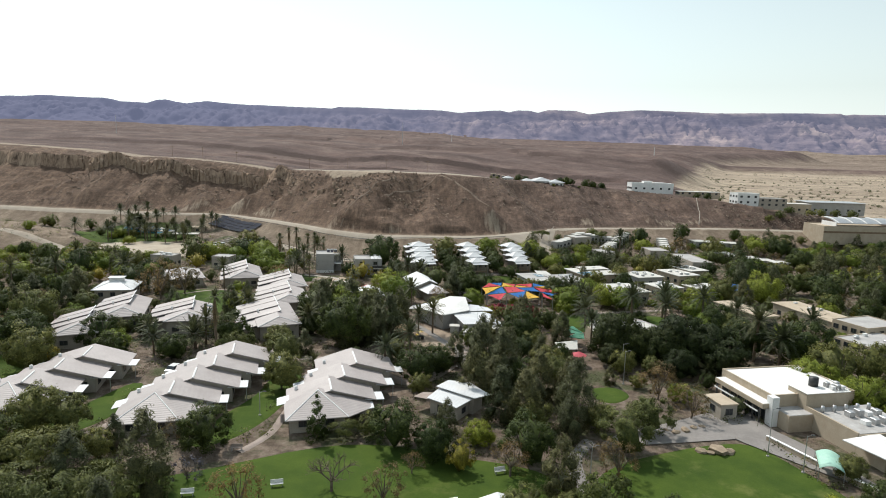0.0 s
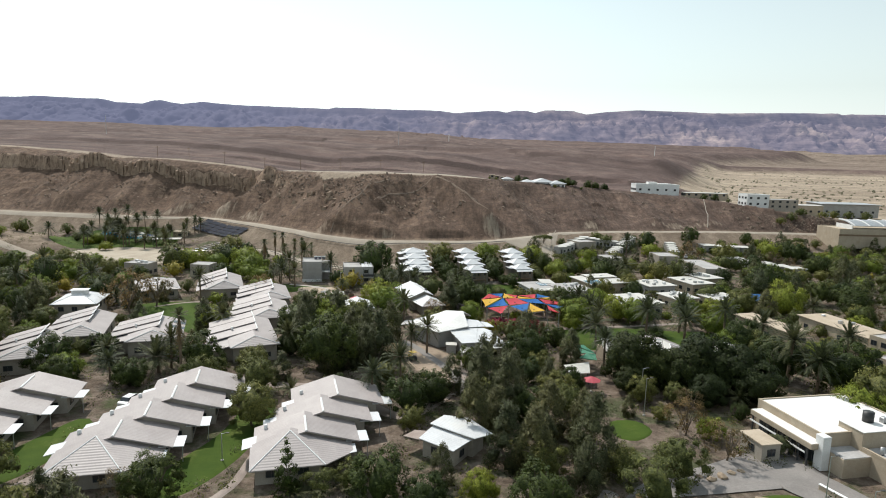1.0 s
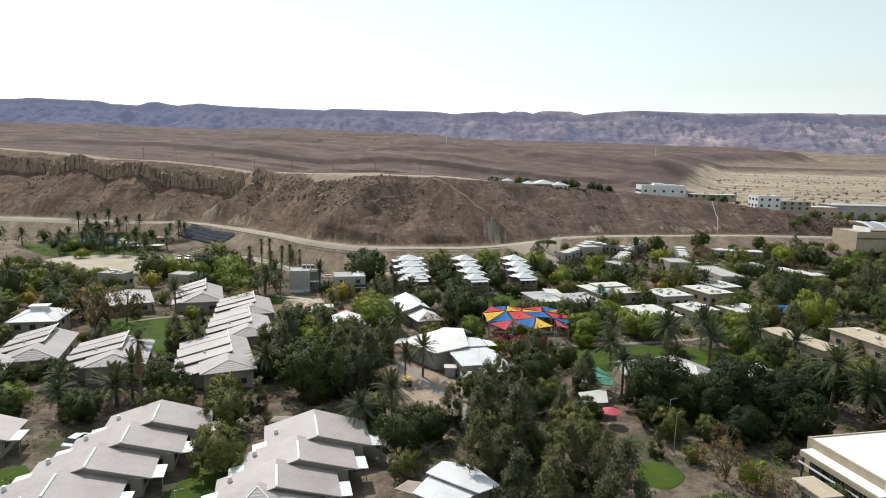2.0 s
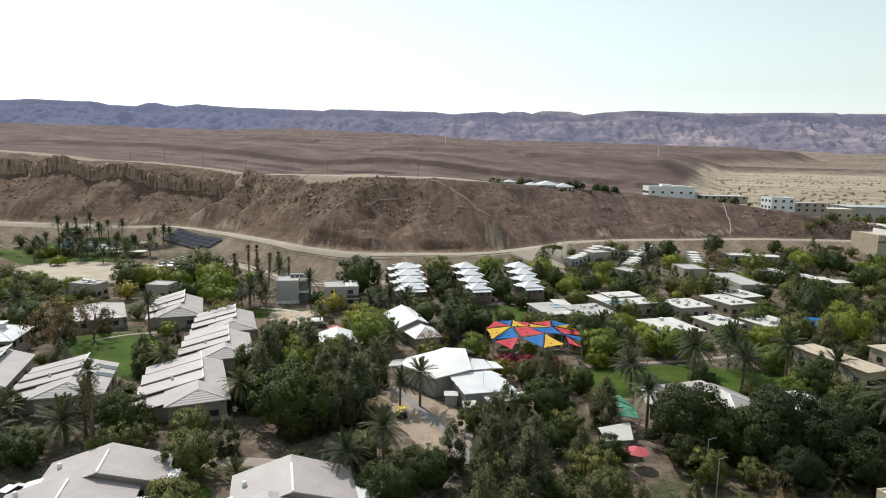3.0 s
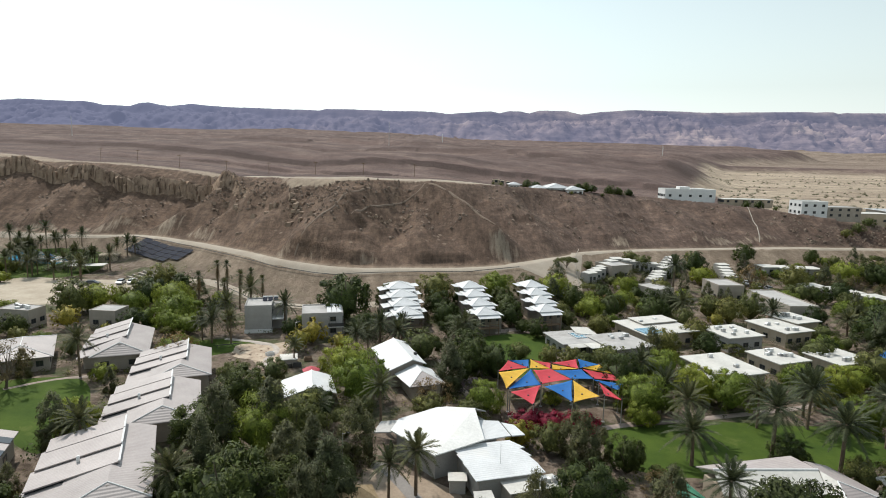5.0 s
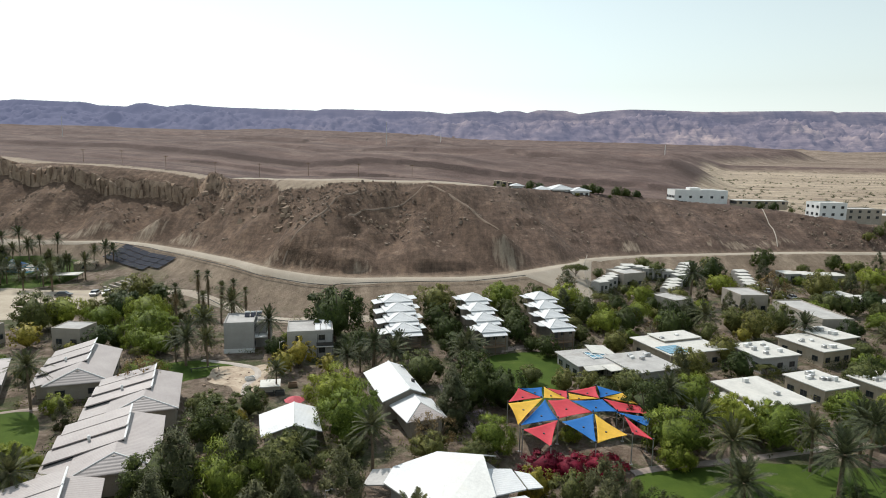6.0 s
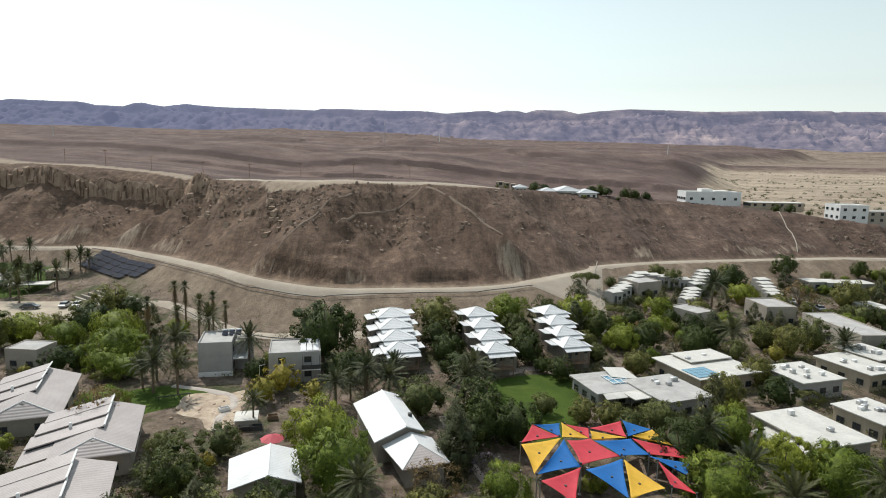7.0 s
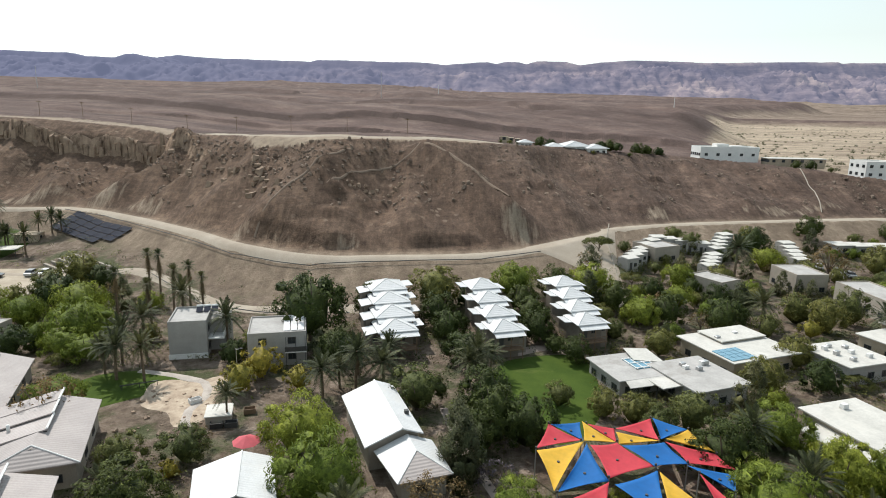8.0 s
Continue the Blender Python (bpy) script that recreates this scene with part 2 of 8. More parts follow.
M_LAWN = surface("lawn_grass", (0.036, 0.066, 0.009), (0.070, 0.106, 0.015), 0.14, 6.0, 0.95, relief=0.6, stain=(0.13, 0.14, 0.04))
M_ROOF = surface("pinkish_grey_roof_sheet", (0.365, 0.316, 0.300), (0.45, 0.393, 0.373), 0.25, 5.0, 0.55, relief=0.5, ribs=0.42, vary=0.12)
M_ROOFW = surface("white_roof_sheet", (0.58, 0.58, 0.58), (0.70, 0.70, 0.70), 0.3, 5.0, 0.5, relief=0.5, ribs=0.42, stain=(0.62, 0.60, 0.57))
M_FLATW = surface("white_roof_coat", (0.48, 0.46, 0.42), (0.62, 0.595, 0.545), 0.3, 3.0, 0.7, relief=0.15, stain=(0.55, 0.52, 0.47))
M_HALLW = surface("whitewashed_hall_roof", (0.74, 0.72, 0.68), (0.84, 0.82, 0.78), 0.3, 3.0, 0.7, relief=0.15, stain=(0.70, 0.665, 0.60))
M_FLATG = surface("grey_roof_felt", (0.36, 0.345, 0.33), (0.50, 0.48, 0.46), 0.3, 3.0, 0.85, relief=0.2, stain=(0.28, 0.26, 0.24))
M_TAN = surface("tan_roof_felt", (0.42, 0.34, 0.25), (0.52, 0.43, 0.33), 0.3, 3.0, 0.85, relief=0.2)
M_CAP = surface("white_ridge_cap", (0.78, 0.77, 0.75), (0.86, 0.85, 0.83), 1.0, 8.0, 0.6, relief=0.1)
M_WALL = surface("cream_plaster", (0.36, 0.315, 0.265), (0.44, 0.395, 0.335), 0.5, 7.0, 0.9, relief=0.15, vary=0.15, stain=(0.36, 0.31, 0.26))
M_WALLG = surface("grey_plaster", (0.33, 0.315, 0.295), (0.41, 0.395, 0.37), 0.4, 7.0, 0.9, relief=0.15, stain=(0.33, 0.31, 0.29))
# cabin walls: the shade under their verandas is put into the dark base colour
M_CABIN = surface("shaded_cabin_plaster", (0.20, 0.17, 0.14), (0.27, 0.235, 0.195), 0.4, 7.0, 0.9, relief=0.15, stain=(0.16, 0.13, 0.1), vary=0.2)
M_WALLY = surface("beige_concrete", (0.40, 0.325, 0.24), (0.48, 0.40, 0.305), 0.4, 6.0, 0.9, relief=0.2, stain=(0.36, 0.28, 0.2))
M_WALLW = surface("white_plaster", (0.70, 0.69, 0.67), (0.80, 0.79, 0.77), 0.5, 7.0, 0.85, relief=0.1)
M_DARK = surface("dark_painted_frame", (0.04, 0.04, 0.042), (0.07, 0.068, 0.065), 1.0, 8.0, 0.6, relief=0.05)
M_WOOD = surface("brown_timber", (0.16, 0.10, 0.06), (0.24, 0.16, 0.10), 1.5, 12.0, 0.8, relief=0.3)
M_METAL = surface("galvanised_steel", (0.42, 0.42, 0.42), (0.55, 0.55, 0.55), 1.0, 9.0, 0.45, 0.7, 0.05)
M_BARK = surface("grey_brown_bark", (0.11, 0.085, 0.062), (0.20, 0.16, 0.125), 2.0, 14.0, 0.95, relief=0.8)
M_PALMT = surface("palm_trunk_bark", (0.13, 0.095, 0.065), (0.22, 0.165, 0.115), 2.0, 12.0, 0.95, relief=0.8)
M_BLACK = surface("black_plastic", (0.02, 0.02, 0.02), (0.035, 0.035, 0.035), 1.0, 8.0, 0.5, relief=0.05)


def glass_mat(name, col, rough):
    m, t, b = nodes_of(name)
    b.inputs["Base Color"].default_value = (*col, 1)
    b.inputs["Roughness"].default_value = rough
    b.inputs["Specular IOR Level"].default_value = 0.6
    return m


M_GLASS = glass_mat("dark_window_glass", (0.03, 0.035, 0.04), 0.08)
M_TEAL = glass_mat("pale_blue_skylight_glass", (0.13, 0.27, 0.36), 0.15)
M_SOLAR = surface("solar_cells", (0.014, 0.017, 0.03), (0.03, 0.034, 0.05), 0.6, 6.0, 0.85, relief=0.02)


# ---- mesh helpers ----
def mesh_of(name, verts, faces, material, smooth=False):
    me = bpy.data.meshes.new(name)
    me.from_pydata([tuple(v) for v in verts], [], [tuple(f) for f in faces])
    me.materials.append(material)
    if smooth:
        me.shade_smooth()
    me.update()
    return me


def piece(name, me, parent=None, at=None, label=""):
    ob = new(name, me)
    ob.parent = parent
    if at is not None:
        ob.matrix_basis = at
    if label:
        ob["label"] = label
    return ob


def part(name, bm, material, parent, label="", smooth=False):
    me = bpy.data.meshes.new(name)
    bmesh.ops.recalc_face_normals(bm, faces=bm.faces)
    bm.to_mesh(me)
    bm.free()
    me.materials.append(material)
    if smooth:
        me.shade_smooth()
    return piece(name, me, parent, None, label)


def box(bm, x0, x1, y0, y1, z0, z1, bevel=0.0):
    r = bmesh.ops.create_cube(bm, size=1.0, matrix=Matrix.Translation(((x0 + x1) / 2, (y0 + y1) / 2, (z0 + z1) / 2)) @ Matrix.Diagonal((x1 - x0, y1 - y0, z1 - z0, 1)))
    if bevel:
        es = list({e for v in r["verts"] for e in v.link_edges})
        bmesh.ops.bevel(bm, geom=es, offset=bevel, segments=1, affect="EDGES")
    return bm


def tube(bm, p, q, r0, r1=None, n=10):
    p, q = Vector(p), Vector(q)
    r1 = r0 if r1 is None else r1
    m = Matrix.Translation((p + q) / 2) @ (q - p).to_track_quat("Z", "Y").to_matrix().to_4x4()
    bmesh.ops.create_cone(bm, cap_ends=True, segments=n, radius1=r0, radius2=r1, depth=(q - p).length, matrix=m)
    return bm


def slab(bm, pts, thick):
    """A flat or sloping plate: its upper outline and its thickness downwards."""
    top = [bm.verts.new(p) for p in pts]
    low = [bm.verts.new((p[0], p[1], p[2] - thick)) for p in pts]
    n = len(pts)
    bm.faces.new(top)
    bm.faces.new(low[::-1])
    for k in range(n):
        bm.faces.new((top[k], low[k], low[(k + 1) % n], top[(k + 1) % n]))
    return bm


def prism(bm, outline, y0, y1):
    """An upright outline of (x, z) drawn along y."""
    a = [bm.verts.new((x, y0, z)) for x, z in outline]
    b = [bm.verts.new((x, y1, z)) for x, z in outline]
    n = len(outline)
    bm.faces.new(a)
    bm.faces.new(b[::-1])
    for k in range(n):
        bm.faces.new((a[k], b[k], b[(k + 1) % n], a[(k + 1) % n]))
    return bm


def B():
    return bmesh.new()


def thing(name, x, y, z, turn, label, category, group="", kind=""):
    ob = new(name)
    ob.empty_display_size = 0.3
    ob.matrix_basis = pose(x, y, z, 0, 0, turn)
    return tagged(ob, label, category, group, kind)


WIN = {}


def window(parent, x, y, z, w, h, face="front"):
    """A framed window on a wall; face: the side it looks to."""
    key = (round(w, 2), round(h, 2))
    if key not in WIN:
        f = B()
        for a, b_, c, d in ((-w / 2, -w / 2 + 0.07, 0, h), (w / 2 - 0.07, w / 2, 0, h), (-w / 2, w / 2, 0, 0.07), (-w / 2, w / 2, h - 0.07, h), (-0.03, 0.03, 0, h)):
            box(f, a, b_, -0.07, 0.03, c, d)
        me = bpy.data.meshes.new("window_frame")
        f.to_mesh(me)
        f.free()
        me.materials.append(M_DARK)
        g = box(B(), -w / 2 + 0.06, w / 2 - 0.06, -0.03, 0.02, 0.06, h - 0.06)
        mg = bpy.data.meshes.new("pane")
        g.to_mesh(mg)
        g.free()
        mg.materials.append(M_GLASS)
        WIN[key] = (me, mg)
    me, mg = WIN[key]
    turn = {"front": 0, "right": 90, "back": 180, "left": -90}[face]
    ob = piece("window", me, parent, pose(x, y, z, 0, 0, turn))
    piece("pane", mg, ob)
    return ob


# ---- terrain ----
def vnoise(x, y, seed):
    xi, yi = np.floor(x), np.floor(y)
    fx, fy = x - xi, y - yi
    fx, fy = fx * fx * (3 - 2 * fx), fy * fy * (3 - 2 * fy)

    def h(i, j):
        s = np.sin(i * 127.1 + j * 311.7 + seed * 74.7) * 43758.5453
        return s - np.floor(s)
    return (h(xi, yi) * (1 - fx) + h(xi + 1, yi) * fx) * (1 - fy) + (h(xi, yi + 1) * (1 - fx) + h(xi + 1, yi + 1) * fx) * fy


def fbm(x, y, size, octaves, seed, ridge=False):
    total, amp, norm = 0.0, 1.0, 0.0
    for k in range(octaves):
        v = vnoise(x / size * 2 ** k + 13.7 * k, y / size * 2 ** k + 7.1 * k, seed + k)
        total = total + amp * (1 - np.abs(2 * v - 1) if ridge else v)
        norm += amp
        amp *= 0.5
    return total / norm


def sstep(a, b, v):
    s = np.clip((v - a) / (b - a), 0, 1)
    return s * s * (3 - 2 * s)


RIM_X = [-600, -400, -300, -215, -185, -150, -118, -95, -75, -52, -30, 0, 44, 80, 112, 142, 165, 190, 225, 400]
RIM_Y = [470, 440, 415, 385, 372, 368, 368, 358, 340, 316, 304, 322, 354, 369, 374, 352, 336, 332, 333, 336]
RIM_Z = [42, 40, 38, 36, 34, 33.5, 31, 29, 30, 31, 31.5, 31, 27.5, 25, 22.5, 21, 18.8, 15.5, 12, 11]
FOOT_X = [-600, -300, -200, -132, -114, -95, -65, -46, -26, -8, 11, 27, 46, 55, 84, 125, 150, 200, 400]
FOOT_Y = [360, 335, 322, 314, 316, 308, 285, 268, 258, 259, 262, 270, 288, 299, 308, 317, 321, 322, 322]
RISE_X = [-400, -120, -60, -35, -12, 13, 33, 60, 130, 400]
RISE_Y = [290, 275, 240, 233, 205, 203, 212, 240, 275, 290]


EDGE_Y = [300, 380, 600, 700, 860, 1170, 1560, 1950, 2600]
EDGE_X = [165, 172, 212, 250, 345, 450, 625, 800, 1500]
SPURS = [(-86, 346, -104, 313, 8.0, 13), (-66, 322, -92, 306, 3.0, 12), (-24, 300, -45, 266, 4.5, 12), (-52, 310, -66, 284, 2.5, 9), (-3, 307, 22, 274, 8.0, 11), (-2, 294, -8, 265, 3.0, 9), (26, 338, 40, 284, 3.5, 12), (-124, 330, -122, 314, 6.0, 11), (-152, 352, -158, 322, 5.0, 14), (-186, 362, -184, 322, 5.0, 15), (62, 364, 72, 304, 3.0, 13), (98, 376, 106, 312, 3.0, 13), (130, 366, 134, 322, 2.5, 11)]
BOWLS = [(-17, 283, 0.8, 10), (-104, 338, 4.0, 18), (-140, 340, 3.0, 16), (44, 336, 2.5, 14)]
MOUND = (-196, 262, 46, 30)      # bare sandy knoll beside the pool park: x, y, half widths


def height(x, y):
    x, y = np.asarray(x, float), np.asarray(y, float)
    n1 = fbm(x, y * 0 + 3.3, 26, 3, 3) - 0.5
    n2 = fbm(x, y * 0 + 9.1, 40, 3, 5) - 0.5
    rim = np.interp(x, RIM_X, RIM_Y) + 16 * n1
    foot = np.interp(x, FOOT_X, FOOT_Y) + 3 * n2
    top = np.interp(x, RIM_X, RIM_Z)
    rise = np.interp(x, RISE_X, RISE_Y)
    zv = 8.0 * np.clip((y - rise) / (foot - 6 - rise), 0, 1) ** 2.2 + 0.25 * (fbm(x, y, 14, 3, 11) - 0.5)
    s = np.clip((y - foot) / (rim - foot), 0, 1)
    cliff = sstep(-62, -92, x)
    broken = 0.12 * (fbm(x, y, 9, 3, 21) - 0.5)
    column = 0.10 * (fbm(x, y * 0.2, 4.5, 2, 23) - 0.5) + 0.13 * (fbm(x, y * 0.2, 15, 2, 25) - 0.5)
    lip = 0.72 + broken + column
    talus = np.where(s < lip, s / lip * 0.64, 0.60 + 0.30 * np.clip((s - lip) / 0.045, 0, 1) + 0.10 * np.clip((s - lip - 0.06) / (0.94 - lip), 0, 1))
    even = 0.92 * s + 0.08 * sstep(0.75, 0.95, s)
    prof = even * (1 - cliff) + talus * cliff
    gully = fbm(x + 0.35 * y, y * 0.25, 24, 4, 31, True) - 0.55
    gully = gully + 0.5 * (fbm(x + 0.2 * y + 6 * (fbm(x, y, 20, 2, 36) - 0.5), y * 0.12, 11, 3, 33, True) - 0.55)
    rough = fbm(x, y, 7, 4, 41) - 0.5
    rills = fbm(x + 2.5 * (fbm(x, y, 9, 2, 38) - 0.5), y * 0.10, 5.5, 2, 37, True) - 0.5
    # broken rock steps under the rim of the middle slope
    blocks = np.floor(4 * fbm(x + 0.5 * y, y, 9, 2, 53)) / 4 * sstep(0.45, 0.6, s) * sstep(0.98, 0.85, s) * sstep(-92, -82, x) * sstep(-22, -34, x)
    bulge = np.sin(np.pi * s)
    spur, wob = 0.0, 2.2 * (fbm(x, y, 13, 3, 49) - 0.5)
    for x0, y0, x1, y1, h, w in SPURS:
        lx, ly = x1 - x0, y1 - y0
        f = np.clip(((x - x0) * lx + (y - y0) * ly) / (lx * lx + ly * ly), 0, 1)
        spur = np.maximum(spur, h * np.clip(1 - np.hypot(x - x0 - f * lx + wob, y - y0 - f * ly) / w, 0, 1))
    for x0, y0, h, w in BOWLS:
        spur = spur - h * np.exp(-((x - x0) / w) ** 2 - ((y - y0) / (1.6 * w)) ** 2)
    outcrop = np.maximum(fbm(x, y, 5, 3, 43) - 0.54, 0) * sstep(0.40, 0.62, fbm(x, y, 26, 2, 47)) * 6
    zf = 8.0 + (top - 8.0) * prof + bulge * (3.8 * gully + 1.9 * rough + 1.4 * rills - 0.8 + outcrop + 2.2 * blocks) + np.minimum(2.2 * bulge, 1) * sstep(1.0, 0.72, s) * spur + 3.0 * sstep(0.03, 0.07, s) * (1 - s) ** 2 * (sstep(-50, -44, x) * sstep(-16, -22, x) + 0.8 * sstep(-8, -4, x) * sstep(14, 9, x))
    far = np.maximum(y - rim, 0)
    edge = np.interp(y, EDGE_Y, EDGE_X) + 26 * (fbm(x * 0 + 1, y, 90, 3, 51) - 0.5)
    soft = 22 + 0.07 * np.clip(y - 400, 0, 700)
    on_top = sstep(1, -1, (x - edge) / soft)
    steps = fbm(x * 0.30 + 20 * fbm(x, y, 60, 2, 63), y, 200, 4, 61) + 0.035 * (fbm(x, y, 38, 3, 65, True) - 0.5)
    terr = 0.5 * steps + 0.5 * (np.floor(steps * 6) + sstep(0.93, 1.0, steps * 6 - np.floor(steps * 6))) / 6
    zp = top + 0.012 * np.minimum(far, 500) + 0.030 * np.maximum(far - 300, 0) + (46 * (terr - 0.5) + 4 * (fbm(x, y, 45, 4, 71) - 0.5)) * sstep(25, 260, far) + 1.2 * (fbm(x, y, 16, 4, 77) - 0.5)
    hill = 15 * np.exp(-((x - 185) / 150) ** 4 - ((y - 815) / 95) ** 2)
    zp = zp + hill - 10 * np.exp(-((x - 60) / 160) ** 2 - ((y - 520) / 110) ** 2)
    shore = 150 * (fbm(x, y * 0 + 2, 420, 3, 87) - 0.5)
    zpl = np.minimum(top, 13) - 5 * sstep(380, 800, y) + 0.9 * (fbm(x, y, 45, 3, 81) - 0.5) + 15 * sstep(1700, 1760, y + shore) + 26 * sstep(2050, 2420, y + 2 * shore) * fbm(x, y, 260, 4, 85) + 70 * sstep(2500, 3100, y) * fbm(x, y, 300, 4, 86)
    zt = zp * on_top + zpl * (1 - on_top)
    mx, my, mw, ml = MOUND
    zv = zv + (5.5 + 2.0 * (fbm(x, y, 12, 3, 57) - 0.5)) * np.clip(1.25 - ((x - mx) / mw) ** 2 - ((y - my) / ml) ** 2, 0, 1)
    z = np.where(y < foot, zv, np.where(s < 1, zf, zt))
    return z


def grow(a, b, step, rate, cap):
    out, v = [], a
    while v < b:
        out.append(v)
        v += step
        step = min(step * rate, cap)
    return out


def grid_mesh(name, xs, ys, z, material):
    nx, ny = len(xs), len(ys)
    co = np.stack([np.broadcast_to(xs, (ny, nx)), np.broadcast_to(ys[:, None], (ny, nx)), z], -1).reshape(-1, 3)
    i = np.arange((ny - 1) * nx).reshape(ny - 1, nx)[:, :-1].ravel()
    quads = np.stack([i, i + 1, i + nx + 1, i + nx], -1)
    me = bpy.data.meshes.new(name)
    me.vertices.add(len(co))
    me.vertices.foreach_set("co", co.ravel().astype(np.float32))
    me.loops.add(quads.size)
    me.loops.foreach_set("vertex_index", quads.ravel().astype(np.int32))
    me.polygons.add(len(quads))
    me.polygons.foreach_set("loop_start", np.arange(0, quads.size, 4, dtype=np.int32))
    me.update(calc_edges=True)
    me.materials.append(material)
    me.shade_smooth()
    return me


left_x = [-v for v in grow(235, 4600, 1.6, 1.05, 60)][::-1]
XS = np.array(left_x + list(np.arange(-234, 172, 1.5)) + grow(172, 4600, 1.6, 1.05, 60))
YS = np.array(list(np.arange(-600, 40, 30.0)) + list(np.arange(40, 228, 2.5)) + list(np.arange(228, 400, 1.1)) + grow(400, 4900, 1.3, 1.023, 40))
GX, GY = np.meshgrid(XS, YS)
GZ = height(GX, GY)
me = grid_mesh("ground", XS, YS, GZ, M_GROUND)


def hz(x, y):
    """The height of the ground's own mesh at a place."""
    i = min(max(int(np.searchsorted(XS, x)) - 1, 0), len(XS) - 2)
    j = min(max(int(np.searchsorted(YS, y)) - 1, 0), len(YS) - 2)
    u, v = (x - XS[i]) / (XS[i + 1] - XS[i]), (y - YS[j]) / (YS[j + 1] - YS[j])
    return float((GZ[j, i] * (1 - u) + GZ[j, i + 1] * u) * (1 - v) + (GZ[j + 1, i] * (1 - u) + GZ[j + 1, i + 1] * u) * v)


rim_g, foot_g = np.interp(GX, RIM_X, RIM_Y), np.interp(GX, FOOT_X, FOOT_Y)
edge_g = np.interp(GY, EDGE_Y, EDGE_X)
zone = np.zeros((*GX.shape, 4), np.float32)
zone[..., 0] = sstep(-28, -14, GY - foot_g)
zone[..., 1] = sstep(-4, 14, GY - rim_g)
zone[..., 2] = sstep(-2, 14, GX - edge_g - 26 * (fbm(GX * 0 + 1, GY, 90, 3, 51) - 0.5)) * sstep(-6, 10, GY - rim_g) * np.maximum(sstep(1740, 1690, GY + 150 * (fbm(GX, GY * 0 + 2, 420, 3, 87) - 0.5)), 0.42 * sstep(1790, 1830, GY + 150 * (fbm(GX, GY * 0 + 2, 420, 3, 87) - 0.5)))
zone[..., 3] = sstep(-40, -22, GY - foot_g) * sstep(2, -4, GY - foot_g)
ca = me.color_attributes.new("zone", "FLOAT_COLOR", "POINT")
# bare rock of the cliff band, loose pale debris, and the bare knoll
marks = np.zeros((*GX.shape, 4), np.float32)
marks[..., 0] = sstep(-60, -88, GX) * sstep(4, -4, GY - rim_g)
pale = 0.42 * sstep(14, 2, GY - foot_g) * sstep(-2, 2, GY - foot_g) * sstep(0.46, 0.62, fbm(GX, GY, 22, 3, 73))
pale = np.maximum(pale, 0.5 * np.exp(-((GX - 22) / 7) ** 2 - ((GY - 272) / 6) ** 2))
pale = np.maximum(pale, 0.45 * np.exp(-((GX + 49) / 5) ** 2 - ((GY - 270) / 6) ** 2))
pale = np.maximum(pale, 0.45 * np.exp(-((GX + 104) / 9) ** 2 - ((GY - 316) / 9) ** 2))
pale = np.maximum(pale, 0.85 * sstep(-9, 2, GY - rim_g) * sstep(28, 12, GY - rim_g) * sstep(-70, -50, GX) * sstep(34, 10, GX))
pale = np.maximum(pale, 0.55 * sstep(-3, 2, GY - rim_g) * sstep(30, 10, GY - rim_g) * sstep(-60, -90, GX))
knoll = np.clip(1.35 - ((GX - MOUND[0]) / MOUND[2]) ** 2 - ((GY - MOUND[1]) / MOUND[3]) ** 2, 0, 0.5) * 2
zone[..., 0] = np.maximum(zone[..., 0], knoll)
zone[..., 3] = np.maximum(zone[..., 3], knoll)
marks[..., 1] = pale
ca.data.foreach_set("color", zone.ravel())
cb = me.color_attributes.new("marks", "FLOAT_COLOR", "POINT")
cb.data.foreach_set("color", marks.ravel())
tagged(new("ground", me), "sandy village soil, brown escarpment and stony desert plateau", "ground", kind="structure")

# ---- loose rock: cliff columns, fallen blocks and scree ----
M_CLIFF = surface("tan_cliff_rock", (0.25, 0.182, 0.135), (0.38, 0.285, 0.21), 0.5, 3.0, 0.95, relief=0.8, stain=(0.12, 0.085, 0.065))
M_SCREE = surface("brown_scree_rock", (0.19, 0.143, 0.112), (0.30, 0.23, 0.18), 0.4, 3.0, 0.95, relief=0.8)
CUBE_V = np.array([(x, y, z) for x in (-1, 1) for y in (-1, 1) for z in (-1, 1)], float) * 0.5
CUBE_F = np.array([(0, 1, 3), (0, 3, 2), (4, 6, 7), (4, 7, 5), (0, 4, 5), (0, 5, 1), (2, 3, 7), (2, 7, 6), (0, 2, 6), (0, 6, 4), (1, 5, 7), (1, 7, 3)])


def blocks_mesh(name, label, x, y, size, sink, material, rng, turn=1.0):
    """Angular blocks set into the ground; size: rows of width, depth and height."""
    n = len(x)
    v = CUBE_V[None] + rng.normal(0, 0.11, (n, 8, 3))
    v[:, :, :2] *= np.where(CUBE_V[None, :, 2:] > 0, rng.uniform(0.55, 0.95, (n, 1, 1)), 1.0)
    v = v * size[:, None, :]
    a = rng.uniform(-math.pi, math.pi, n) * turn
    tip = rng.normal(0, 0.22, (n, 2)) * turn
    ca_, sa_ = np.cos(a)[:, None], np.sin(a)[:, None]
    vx, vy = v[..., 0] * ca_ - v[..., 1] * sa_, v[..., 0] * sa_ + v[..., 1] * ca_
    vz = v[..., 2] + vx * tip[:, :1] + vy * tip[:, 1:]
    z = height(x, y) + size[:, 2] * (0.5 - sink)
    co = np.stack([vx + x[:, None], vy + y[:, None], vz + z[:, None]], -1).reshape(-1, 3)
    f = (CUBE_F[None] + 8 * np.arange(n)[:, None, None]).reshape(-1, 3)
    return tagged(new(name, mesh_of(name, co, f, material)), label, "rocks", kind="stuff")


